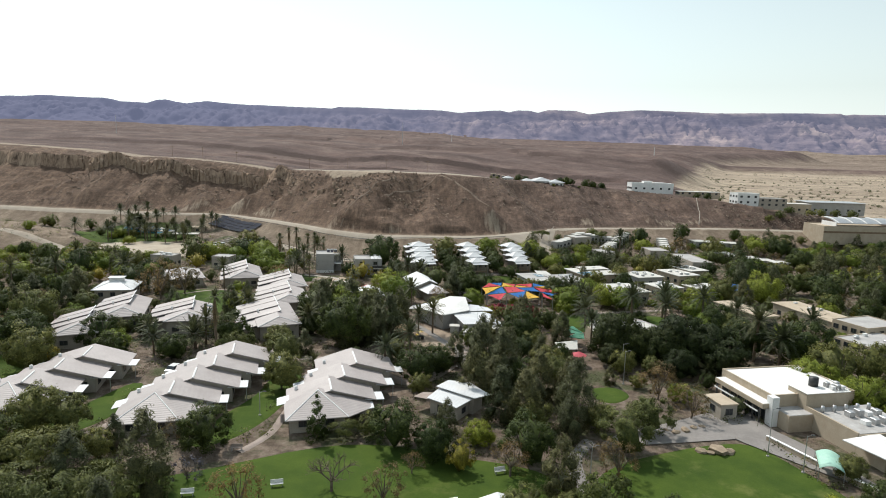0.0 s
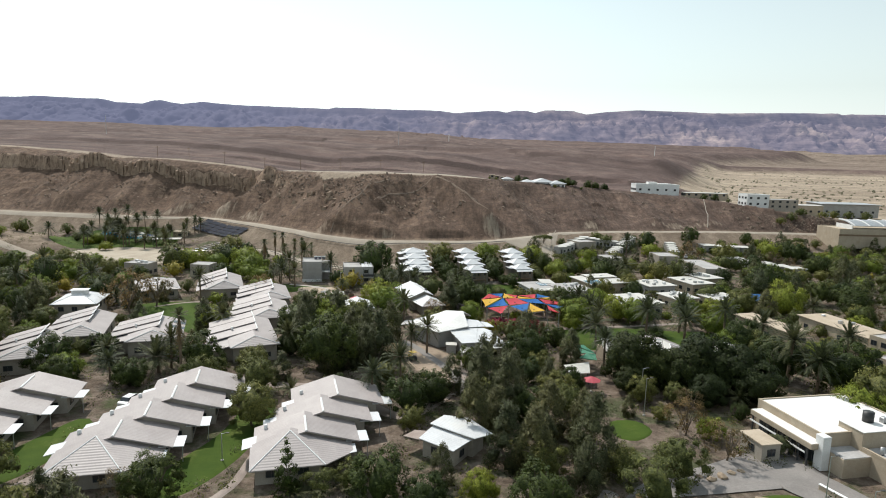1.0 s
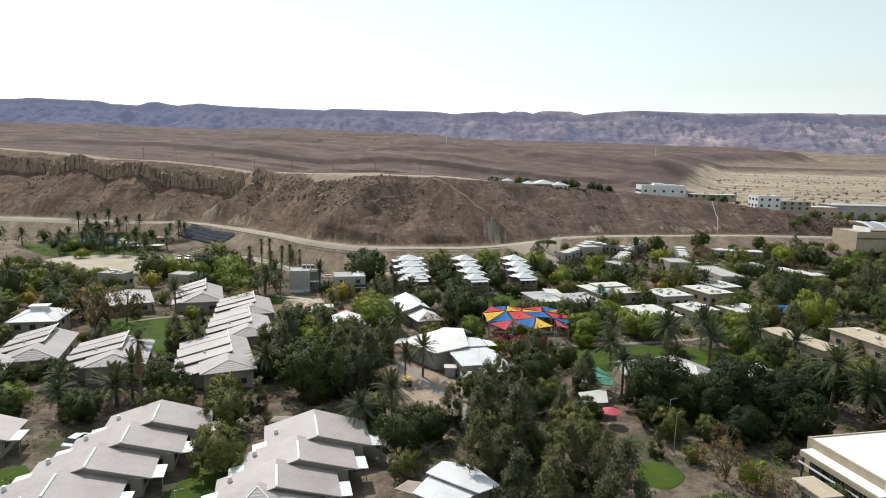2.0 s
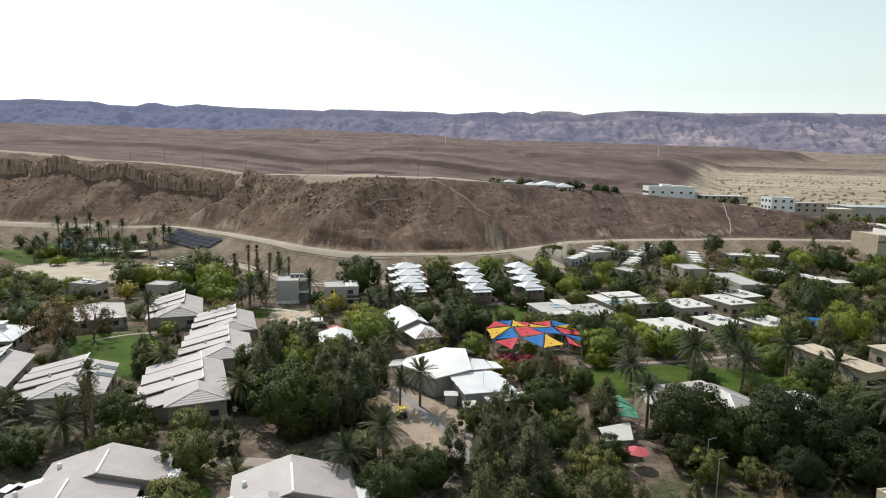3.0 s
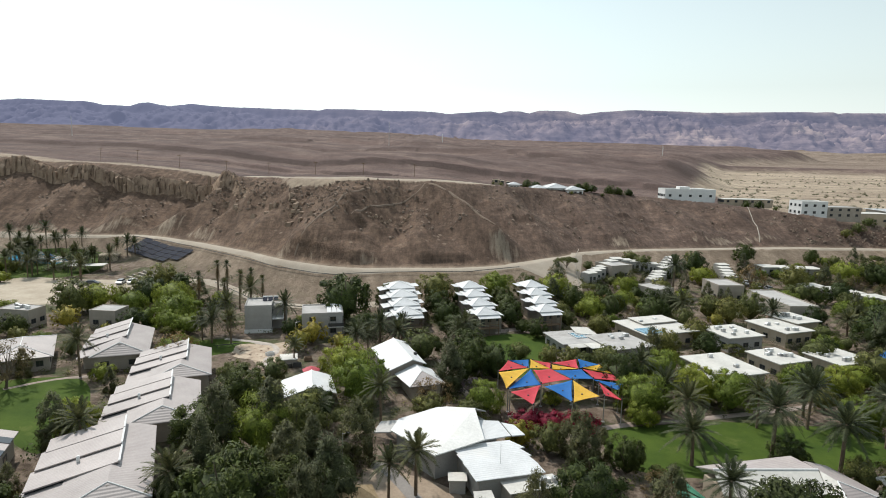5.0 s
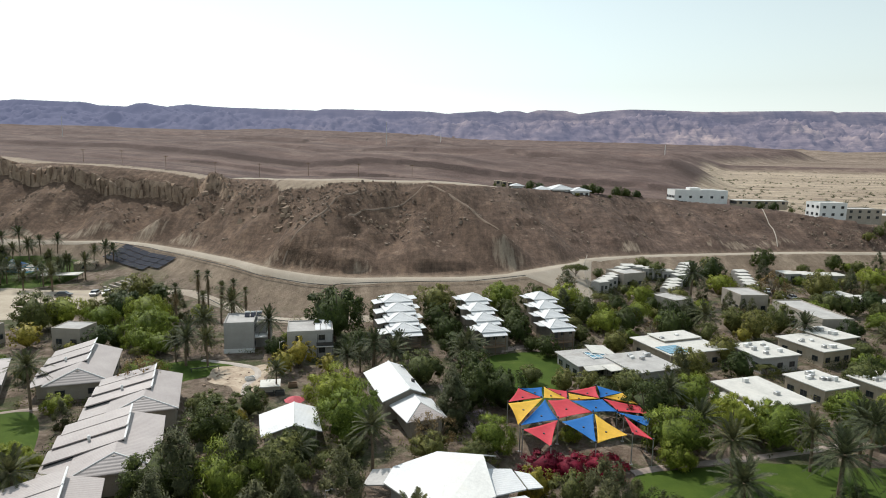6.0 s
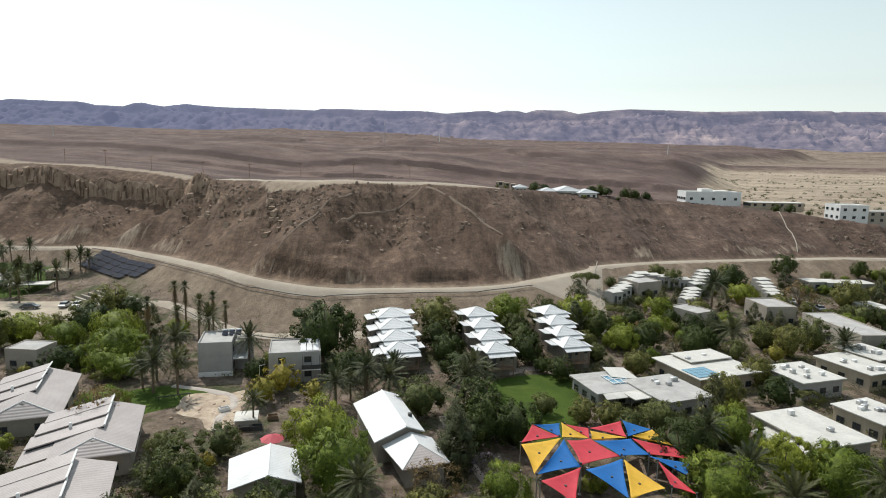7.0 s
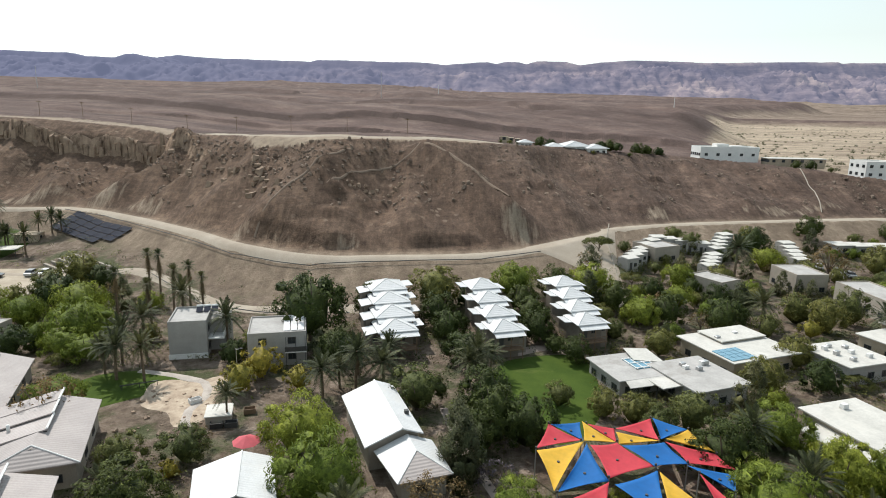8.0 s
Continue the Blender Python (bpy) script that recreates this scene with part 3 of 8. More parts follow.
def slope_point(rng, n, x0, x1, s0, s1):
    x = rng.uniform(x0, x1, n)
    f, r = np.interp(x, FOOT_X, FOOT_Y), np.interp(x, RIM_X, RIM_Y)
    return x, f + (r - f) * rng.uniform(s0, s1, n)


def loose_rock():
    rng = np.random.default_rng(401)
    # columns along the steepest line of the cliff
    cx = np.arange(-215, -88, 1.25) + rng.normal(0, 0.35, 102)
    cy = []
    for x in cx:
        y = np.arange(328, 378, 0.5)
        cy.append(y[np.gradient(height(np.full_like(y, x), y)).argmax()])
    cy = np.array(cy) + rng.normal(0, 0.5, len(cx))
    keep = (rng.random(len(cx)) < 0.8) & (cx < -97)
    size = np.stack([rng.uniform(1.0, 2.2, len(cx)), rng.uniform(1.4, 2.6, len(cx)), rng.uniform(3.5, 7.5, len(cx))], -1)
    blocks_mesh("cliff_columns", "tan upright rock columns of the cliff band", cx[keep], cy[keep] - 0.4, size[keep], 0.5, M_CLIFF, rng, 0.12)
    # ledges and large blocks of the middle slope, and a broken ledge in the hollow
    x, y = slope_point(rng, 64, -92, -38, 0.42, 0.74)
    x2 = rng.uniform(-22, -8, 26)
    y2 = 287 + 0.5 * (x2 + 15) + rng.normal(0, 0.8, 26)
    x, y = np.concatenate([x, x2]), np.concatenate([y, y2])
    w = np.concatenate([rng.uniform(0.9, 3.0, 64) * rng.uniform(0.5, 1, 64), rng.uniform(0.6, 1.3, 26)])
    size = np.stack([w, w * rng.uniform(0.6, 1.1, len(w)), w * rng.uniform(0.5, 1.2, len(w))], -1)
    blocks_mesh("rock_ledges", "large tan rock blocks broken from the slope", x, y, size, 0.62, M_CLIFF, rng, 0.35)
    # scree
    parts = [slope_point(rng, n, a, b, c, d) for n, a, b, c, d in ((900, -215, -92, 0.05, 0.62), (1100, -95, -30, 0.15, 0.92), (420, -30, 30, 0.3, 0.92), (520, 20, 130, 0.1, 0.92), (700, 128, 205, 0.05, 0.95))]
    x, y = np.concatenate([p[0] for p in parts]), np.concatenate([p[1] for p in parts])
    near = fbm(x, y, 16, 3, 403) > 0.46
    x, y = x[near], y[near]
    w = 0.25 + 0.7 * rng.random(len(x)) ** 3 + 0.25 * rng.random(len(x))
    size = np.stack([w, w * rng.uniform(0.6, 1.1, len(w)), w * rng.uniform(0.5, 0.9, len(w))], -1)
    blocks_mesh("scree", "brown scree and fallen stones strewn over the slope", x, y, size, 0.3, M_SCREE, rng)


loose_rock()

# ---- far table mountains ----
SKY_X = [-4200, -2933, -2766, -2654, -2487, -2228, -2143, -1961, -1901, -1849, -1790, -1709, -1626, -1552, -1448, -1300, -854, -749, -705, -556, -35, 84, 151, 355, 411, 466, 541, 605, 671, 857, 932, 999, 1098, 1265, 1842, 2268, 2584, 2633, 2677, 2892, 4200]
SKY_Z = [305, 302, 304, 315, 309, 306, 287, 285, 305, 310, 298, 289, 299, 305, 297, 291, 287, 283, 295, 296, 294, 283, 292, 306, 293, 309, 311, 299, 319, 320, 298, 307, 321, 334, 333, 347, 353, 343, 352, 355, 360]
mx = np.arange(-4300, 4300, 11.0)
mv = np.linspace(0, 1, 84)
MX, MV = np.meshgrid(mx, mv)
warp = 150 * (fbm(MX, MV * 600, 420, 3, 91) - 0.5)
ridge = fbm(MX + warp, MV * 260, 210, 5, 95, True)
small = fbm(MX + 0.5 * warp, MV * 500, 55, 4, 99, True)
tiny = fbm(MX + 0.3 * warp, MV * 420, 24, 2, 93, True)
skyz = np.interp(MX, SKY_X, SKY_Z) + 4 * (fbm(MX, MX * 0, 130, 4, 97) - 0.5)
base = 95 - 45 * sstep(200, 2200, MX)
prof = 0.30 * sstep(0.0, 0.45, MV) + 0.40 * sstep(0.3, 0.86, MV) + 0.30 * sstep(0.84, 0.95, MV)
cut = np.sin(np.pi * np.clip(MV / 0.97, 0, 1)) ** 0.8
MZ = base + (skyz - base) * np.clip(prof + cut * (0.70 * (ridge - 0.62) + 0.34 * (small - 0.6) + 0.14 * (tiny - 0.6)), 0, 1)
MZ = np.where(MV > 0.965, skyz, MZ) - 40 * (MV < 0.02)
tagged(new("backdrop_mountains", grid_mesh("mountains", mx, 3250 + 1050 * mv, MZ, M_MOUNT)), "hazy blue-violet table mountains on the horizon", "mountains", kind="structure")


def drape(verts):
    """Lets points given by their height over the ground settle on it."""
    v = np.array(verts, float)
    v[:, 2] += height(v[:, 0], v[:, 1])
    return v.tolist()


def ribbon(name, pts, width, material, lift, label, category="road", kind="structure", curb=0.0):
    """A strip laid along a smooth line over the ground."""
    p = [Vector((x, y, 0)) for x, y in pts]
    line = []
    for k in range(len(p) - 1):
        a, b, c, d = p[max(k - 1, 0)], p[k], p[k + 1], p[min(k + 2, len(p) - 1)]
        n = max(2, int((c - b).length / 2.0))
        for j in range(n):
            s = j / n
            line.append(0.5 * (2 * b + (c - a) * s + (2 * a - 5 * b + 4 * c - d) * s * s + (3 * b - a - 3 * c + d) * s ** 3))
    line.append(p[-1])
    verts, faces = [], []
    cols = max(4, int(width / 1.2))
    for k, q in enumerate(line):
        d = (line[min(k + 1, len(line) - 1)] - line[max(k - 1, 0)]).normalized()
        side = Vector((d.y, -d.x, 0))
        for j in range(cols + 1):
            e = q + side * width * (j / cols - 0.5)
            verts.append((e.x, e.y, lift if 0 < j < cols else -0.1))
    verts = drape(verts)
    for k in range(len(line) - 1):
        for j in range(cols):
            i = k * (cols + 1) + j
            faces.append((i, i + 1, i + cols + 2, i + cols + 1))
    return tagged(new(name, mesh_of(name, verts, faces, material, True)), label, category, kind=kind)


def patch(name, outline, material, lift, label, category="lawn", step=1.6):
    """A piece of level surface with a soft outline, laid over the ground."""
    cx, cy = sum(p[0] for p in outline) / len(outline), sum(p[1] for p in outline) / len(outline)
    n = len(outline)
    rim = []
    for k in range(n):
        a, b, c, d = (Vector((*outline[(k + j) % n], 0)) for j in (-1, 0, 1, 2))
        m = max(3, int((c - b).length / step))
        for j in range(m):
            s = j / m
            rim.append(0.5 * (2 * b + (c - a) * s + (2 * a - 5 * b + 4 * c - d) * s * s + (3 * b - a - 3 * c + d) * s ** 3))
    rings = 10
    verts = [(cx, cy, lift)]
    for r in range(1, rings + 1):
        f = r / rings
        for v in rim:
            x, y = cx + (v.x - cx) * f, cy + (v.y - cy) * f
            verts.append((x, y, lift if r < rings else -0.05))
    verts = drape(verts)
    m = len(rim)
    faces = [(0, 1 + k, 1 + (k + 1) % m) for k in range(m)]
    for r in range(rings - 1):
        for k in range(m):
            a, b = 1 + r * m + k, 1 + r * m + (k + 1) % m
            faces.append((a, a + m, b + m, b))
    me = mesh_of(name, verts, faces, material, True)
    return tagged(new(name, me), label, category, kind="structure")


ribbon("road_upper", [(-260, 322), (-190, 314), (-132, 309), (-114, 311), (-96, 303), (-65, 280), (-46, 263), (-26, 252.5), (-8, 253.5), (11, 256.5), (27, 265), (46, 283), (55, 293), (84, 303), (125, 312), (150, 316), (215, 316), (300, 310)], 4.6, M_ROAD, 0.22, "pale dirt road along the foot of the escarpment")
ribbon("road_lower", [(-125, 268), (-98, 262), (-84, 262), (-70, 262), (-46, 242), (-32, 237), (-14, 233)], 4.0, M_ROAD, 0.2, "pale gravel road below the embankment")
ribbon("road_branch", [(50, 290), (45, 269), (41, 247), (40, 240)], 4.5, M_ROAD, 0.25, "concrete lane that drops to the village")
ribbon("rim_track", [(-92, 362), (-85, 358), (-72, 344), (-56, 328), (-30, 315), (-14, 322), (0, 333), (25, 350)], 5.5, M_ROAD, 0.25, "pale dirt track along the plateau rim")
patch("junction", [(21, 262.5), (29, 261), (37, 258), (44, 262), (47, 272), (50, 286), (43, 282), (34, 275), (26, 268)], M_ROAD, 0.28, "pale gravel yard where the lane leaves the road", "road")
ribbon("slope_path", [(-3.9, 305.5), (-6.7, 302.5), (-12.8, 298.5), (-22, 288), (-28, 279.5)], 0.55, M_TRAIL, 0.12, "narrow pale footpath climbing across the slope", "path")
ribbon("slope_path", [(-2.5, 304), (5, 296), (13, 286), (20, 277)], 0.7, M_TRAIL, 0.14, "pale stony trail down the crest of a spur", "path")
ribbon("slope_path", [(-23, 297), (-30, 288), (-38, 277), (-44, 268)], 0.7, M_TRAIL, 0.14, "pale stony trail down the edge of a spur", "path")
ribbon("knoll_track", [(-240, 262), (-212, 268), (-188, 256), (-168, 250), (-150, 246), (-140, 243)], 4.5, M_ROAD, 0.3, "pale dirt track over the bare knoll", "road")
patch("lawn_1", [(-44, 70), (-30, 79), (-17.7, 85.6), (-8, 87), (3, 84), (14, 80.5), (17, 74), (10, 60), (-30, 58)], M_LAWN, 0.10, "mown green lawn in front of the houses")
patch("lawn_2", [(20.5, 75), (22, 80), (27, 84), (34, 87.5), (41, 90), (48, 90.5), (51.5, 84), (54, 74), (52, 62), (24, 60)], M_LAWN, 0.10, "wide mown green lawn beside the paved square")
patch("lawn_3", [(14.4, 214.5), (25.5, 216), (26, 204), (23, 193), (16, 186), (9, 194), (9.7, 209)], M_LAWN, 0.10, "bright green lawn before the small cabins")
patch("lawn_4", [(-36, 84), (-31, 86), (-27, 95), (-25.5, 108), (-27, 117), (-31, 117), (-32, 104), (-35, 94)], M_LAWN, 0.10, "green lawn between two terraces")
patch("lawn_5", [(-80, 178), (-68, 183), (-60, 178), (-52, 160), (-54, 153), (-62, 158), (-72, 165)], M_LAWN, 0.10, "green lawn between the clerestory houses")
patch("lawn_6", [(26, 152), (25.5, 163), (34, 166), (47, 168), (58, 167), (68, 166), (70, 158), (60, 152), (48, 151), (37, 149)], M_LAWN, 0.10, "shaded lawn under date palms")
patch("lawn_7", [(-56, 196), (-52, 206), (-42, 208), (-38, 203), (-44, 197), (-50, 193)], M_LAWN, 0.10, "green lawn under tall palms")
patch("lawn_8", [(-92, 98), (-78, 104), (-76, 112), (-80, 120), (-100, 118)], M_LAWN, 0.10, "green lawn beside the far terrace")
patch("lawn_9", [(-57, 84), (-52, 92), (-51, 104), (-55, 108), (-59, 96), (-62, 86)], M_LAWN, 0.10, "narrow green lawn between terraces")
patch("lawn_10", [(-150, 262), (-118, 270), (-112, 284), (-118, 298), (-150, 300), (-165, 282)], M_LAWN, 0.15, "green park lawn with palms")
patch("square", [(24, 88), (33, 90.5), (44, 93), (50, 92.5), (54, 86), (57, 78), (60, 79), (57, 90), (54, 97), (53, 106), (47, 103), (38, 98), (28, 93)], M_ASPH, 0.14, "worn grey paved square", "paving")
patch("yard", [(-9, 151), (-2, 149), (3.5, 145), (5.0, 139), (6, 131), (0, 128), (-4, 134), (-8, 143)], M_YARD, 0.12, "sandy yard before the workshop", "yard")
ribbon("yard_lane", [(-7.5, 152), (-4.6, 148), (-1.4, 142), (1.8, 135.5), (4.5, 128), (3.0, 121)], 2.8, M_ASPH, 0.2, "worn grey lane across the sandy yard", "road")
patch("car_park", [(-142, 258), (-136, 240), (-118, 233), (-98, 237), (-84, 250), (-80, 262), (-92, 268), (-112, 268), (-132, 270)], M_SAND, 0.15, "pale sandy car park", "yard")
patch("building_site", [(-43, 203), (-40, 205), (-36, 204), (-33, 206.5), (-30.5, 203), (-31.5, 199), (-29.8, 196), (-31, 191.5), (-34, 190), (-36.5, 194), (-41, 196)], M_PLOT, 0.12, "dug-over sandy building plot", "yard")
ribbon("plot_path", [(-46, 207.5), (-40, 206), (-34.5, 203.5), (-32.8, 199), (-33.6, 194.5), (-32.5, 190)], 2.0, M_PALEP, 0.19, "pale concrete path over the building plot", "path")
patch("gate_lawn", [(28, 106.5), (28.5, 112), (33, 112.5), (34.5, 108.5), (31, 105)], M_LAWN, 0.13, "small lawn inside a kerbed turning circle")
ribbon("path_1", [(18.5, 58), (19.2, 68), (19.0, 76), (19.5, 84), (23, 90)], 2.6, M_ASPH, 0.16, "grey asphalt footpath across the lawns", "path")
ribbon("path_2", [(-28.2, 83), (-25.5, 89), (-25.0, 97), (-24.2, 108), (-22.5, 118), (-18, 124)], 1.6, M_PAVE, 0.16, "pink paved footpath between terraces", "path")
ribbon("path_3", [(26.8, 164.5), (33, 166.6), (43, 168.6), (56, 172), (66, 175)], 1.8, M_PAVE, 0.15, "pink paved footpath beside the shaded lawn", "path")
ribbon("path_4", [(-52, 87), (-50, 92), (-48, 98)], 2.2, M_PAVE, 0.16, "pink paved lane beside a terrace", "path")
ribbon("path_5", [(6, 140), (4, 128), (0, 118), (-6, 112), (-16, 121), (-24, 124), (-46, 122)], 3.2, M_PAVE, 0.14, "dusty service lane through the trees", "path")
ribbon("path_6", [(1.5, 196), (3.6, 186), (6.4, 177), (9, 168)], 1.5, M_PAVE, 0.14, "narrow paved path past the white house", "path")
ribbon("path_7", [(14, 216), (20, 219), (24, 217), (30, 213)], 3.0, M_PAVE, 0.16, "pink paved terrace before the cabins", "path")
ribbon("path_8", [(-60, 184), (-68, 181), (-74, 176)], 1.6, M_PAVE, 0.14, "pale paved garden path", "path")


# ---- houses ----
def ridge_cap(parent, p, q, r=0.16):
    return part("ridge_cap", tube(B(), p, q, r, r, 6), M_CAP, parent)


def water_heater(parent, x, y, z):
    """A white solar water tank with its tilted collector."""
    tank = part("water_tank", tube(B(), (x - 0.55, y, z + 0.75), (x + 0.55, y, z + 0.75), 0.27, 0.27, 10), M_WALLW, parent, "white solar water tank", True)
    bm = slab(B(), [(x - 0.5, y - 1.5, z + 0.2), (x + 0.5, y - 1.5, z + 0.2), (x + 0.5, y - 0.25, z + 0.75), (x - 0.5, y - 0.25, z + 0.75)], 0.08)
    part("collector", bm, M_SOLAR, parent, "dark tilted solar collector")
    bm = B()
    for sx in (-0.4, 0.4):
        box(bm, x + sx - 0.03, x + sx + 0.03, y - 0.05, y + 0.05, z - 0.1, z + 0.6)
    part("tank_stand", bm, M_METAL, parent)
    return tank


def row_house(name_z, x, y, turn, count, label, last=7.5):
    """A terrace of stepped units under one broken line of low gable roofs; its near end is hipped."""
    root = thing("terraced_house", x, y, name_z, turn, label, "house", "stepped terraces")
    eave, top = 2.7, 4.75
    # hipped near end
    ax, x0, x1, y0 = -2.1, -7.3, 2.2, -5.8
    e0 = (x0, y0, eave - 0.25)
    e1 = (x1, y0, eave - 0.25)
    apex = (ax, 0.2, top)
    part("hip_roof", slab(B(), [e0, e1, apex], 0.14), M_ROOF, root)
    part("roof_slope", slab(B(), [apex, (ax, 1.2, top), (-7.4, 1.2, eave - 0.1), e0], 0.14), M_ROOF, root)
    part("roof_slope", slab(B(), [e1, (6.4, -2.2, eave - 0.5), (6.2, 1.2, eave - 0.35), (ax, 1.2, top), apex], 0.14), M_ROOF, root)
    ridge_cap(root, e0, apex, 0.09)
    ridge_cap(root, e1, apex, 0.09)
    part("wall", box(B(), x0 + 0.7, x1 - 0.5, y0 + 0.8, 0.5, -0.6, eave - 0.2), M_WALL, root)
    window(root, -4.6, y0 + 0.78, 1.0, 1.4, 1.1)
    window(root, -0.6, y0 + 0.78, 1.0, 1.4, 1.1)
    part("porch_roof", slab(B(), [(3.2, -3.4, eave - 0.38), (6.6, -2.6, eave - 0.45), (6.6, -0.2, eave - 0.4), (3.2, -0.2, eave - 0.3)], 0.08), M_ROOFW, root, "white porch sheet")
    for k in range(count):
        dx, dy, dz = 2.68 * k, 5.85 * k, 0.1 * k
        length = 6.5 if k < count - 1 else last
        L, R, T = dx - 7.0, dx + 7.3, top + dz
        E = eave + dz
        part("roof_slope", slab(B(), [(dx, dy - 0.35, T), (dx, dy + length, T), (L, dy + length, E), (L, dy - 0.35, E)], 0.16), M_ROOF, root)
        part("roof_slope", slab(B(), [(dx, dy - 0.35, T), (R, dy - 0.35, E - 0.05), (R, dy + length - 0.6, E - 0.05), (dx, dy + length, T)], 0.16), M_ROOF, root)
        ridge_cap(root, (dx, dy - 0.35, T + 0.02), (dx, dy + length * 0.72, T + 0.02))
        outline = [(L + 0.7, -0.6), (R - 1.2, -0.6), (R - 1.2, E - 0.05), (dx, T - 0.2), (L + 0.7, E - 0.05)]
        part("wall", prism(B(), outline, dy + 0.25, dy + length - 0.3), M_WALL, root)
        window(root, R - 1.18, dy + 2.2, 1.0, 1.5, 1.1, "right")
        window(root, dx + 4.2, dy + 0.23, 1.0, 1.2, 1.0)
        part("porch_roof", slab(B(), [(R - 1.9, dy - 0.2, E + 0.02), (R + 1.3, dy - 0.2, E - 0.12), (R + 1.3, dy + 3.1, E - 0.12), (R - 1.9, dy + 3.1, E + 0.02)], 0.08), M_ROOFW, root, "white porch sheet")
        part("porch_post", tube(B(), (R + 1.1, dy + 0.1, -0.6), (R + 1.1, dy + 0.1, E - 0.2), 0.06, 0.06, 6), M_METAL, root)
        part("side_roof", slab(B(), [(L - 1.5, dy + 0.5, E - 0.30), (L + 0.6, dy + 0.5, E + 0.16), (L + 0.6, dy + 3.6, E + 0.16), (L - 1.5, dy + 3.6, E - 0.30)], 0.08), M_ROOFW, root, "white side sheet")
        part("vent", tube(B(), (L + 1.6, dy + 4.9, E), (L + 1.6, dy + 4.9, E + 1.05), 0.28, 0.28, 10), M_WALLW, root, "white roof vent", True)
    return root


row_house(-0.1, -42.0, 92.7, 14.0, 4, "stepped terrace with pinkish-grey sheet roofs and cream walls")
row_house(-0.1, -17.4, 95.9, 14.5, 3, "stepped terrace with pinkish-grey roofs beside a dark conifer", 8.6)
row_house(-0.1, -66.4, 95.2, 13.0, 3, "stepped terrace with pinkish-grey roofs beside a green lawn", 7.0)


def clerestory_house(x, y, turn, length, wl, wr, label, notch=False, low=2.7, top=4.9):
    """A house under one gable; the slope on its window side climbs in three steps, each with a dark strip of glazing."""
    z = hz(x, y) - 0.1
    root = thing("clerestory_house", x, y, z, turn, label, "house", "clerestory houses")
    # near hip and plain slope
    sl = (top - low) / max(wl, wr)
    el, er = top - sl * wl, top - sl * wr
    hip = 2.6
    nl, nr = min(wl, 5.0), wr
    enl = top - sl * nl
    part("hip_roof", slab(B(), [(-nl, -1.2, enl - 0.15), (nr, -1.2, er - 0.1), (0, hip - 1.2, top)], 0.14), M_ROOF, root, "ribbed triangular hip")
    part("roof_slope", slab(B(), [(0, hip - 1.2, top), (nr, -1.2, er - 0.1), (nr, length, er - 0.1), (0, length, top)], 0.16), M_ROOF, root)
    ridge_cap(root, (-nl, -1.2, enl - 0.12), (0, hip - 1.2, top), 0.08)
    ridge_cap(root, (nr, -1.2, er - 0.08), (0, hip - 1.2, top), 0.08)
    part("roof_slope", slab(B(), [(0, hip - 1.2, top), (0, length * 0.42, top), (-nl, length * 0.42, enl), (-nl, -1.2, enl - 0.15)], 0.14), M_ROOF, root)
    step = 0.55
    cuts = [(length * 0.32, length * 0.56, step, 0.5), (length * 0.56, length * 0.80, 2 * step, 0.25), (length * 0.80, length, 2.35 * step, 0.0)]
    for k, (a, b, up, shift) in enumerate(cuts):
        w = wl - 0.2 * k
        bot = top - sl * w
        r = 0.9
        part("raised_roof", slab(B(), [(r, a - 0.25, top - sl * r * 0.2 + up * 0.55), (r, b + 0.1, top - sl * r * 0.2 + up * 0.55), (-w - shift, b + 0.1, bot + up * 0.6), (-w - shift, a - 0.25, bot + up * 0.6)], 0.16), M_ROOF, root)
        bm = slab(B(), [(r - 0.1, a, top + up * 0.55 - 0.12), (r - 0.1, a + 0.1, top + up * 0.55 - 0.12), (-w - shift + 0.2, a + 0.1, bot + up * 0.6 - 0.12), (-w - shift + 0.2, a, bot + up * 0.6 - 0.12)], step + 0.25)
        part("clerestory_glazing", bm, M_GLASS, root, "dark strip of clerestory glazing")
        ridge_cap(root, (r, a - 0.25, top + up * 0.55), (r, b + 0.1, top + up * 0.55), 0.13)
    if wl > 6:
        part("lean_to_roof", slab(B(), [(-nl + 0.3, 0.8, enl - 0.25), (-nl + 0.3, length * 0.36, enl - 0.1), (-wl - 0.8, length * 0.36, el - 0.2), (-wl - 0.8, 0.8, el - 0.35)], 0.12), M_ROOF, root)
        part("wall", box(B(), -wl + 0.3, -nl + 0.8, 1.6, length - 0.5, -0.8, el - 0.15), M_WALL, root)
    outline = [(-nl + 0.6, -0.8), (nr - 0.6, -0.8), (nr - 0.6, er - 0.1), (0, top - 0.2), (-nl + 0.6, enl - 0.05)]
    part("wall", prism(B(), outline, 0.9, length - 0.3), M_WALL, root)
    part("wall", box(B(), -nl + 0.6, nr - 0.6, -0.4, 1.0, -0.8, min(er, enl) - 0.3), M_WALL, root)
    window(root, -nl * 0.5, -0.42, 0.9, 1.5, 1.0)
    window(root, nr * 0.45, -0.42, 0.9, 1.5, 1.0)
    for k in range(2):
        window(root, nr - 0.58, length * (0.35 + 0.35 * k), 0.9, 1.4, 1.0, "right")
    if notch:
        for k in range(2):
            part("roof_slot", slab(B(), [(nr - 2.6, length * (0.45 + 0.27 * k), er + 2.5 * sl + 0.03), (nr - 2.6, length * (0.57 + 0.27 * k), er + 2.5 * sl + 0.03), (nr + 0.05, length * (0.57 + 0.27 * k), er - 0.03), (nr + 0.05, length * (0.45 + 0.27 * k), er - 0.03)], 0.1), M_GLASS, root, "dark roof opening")
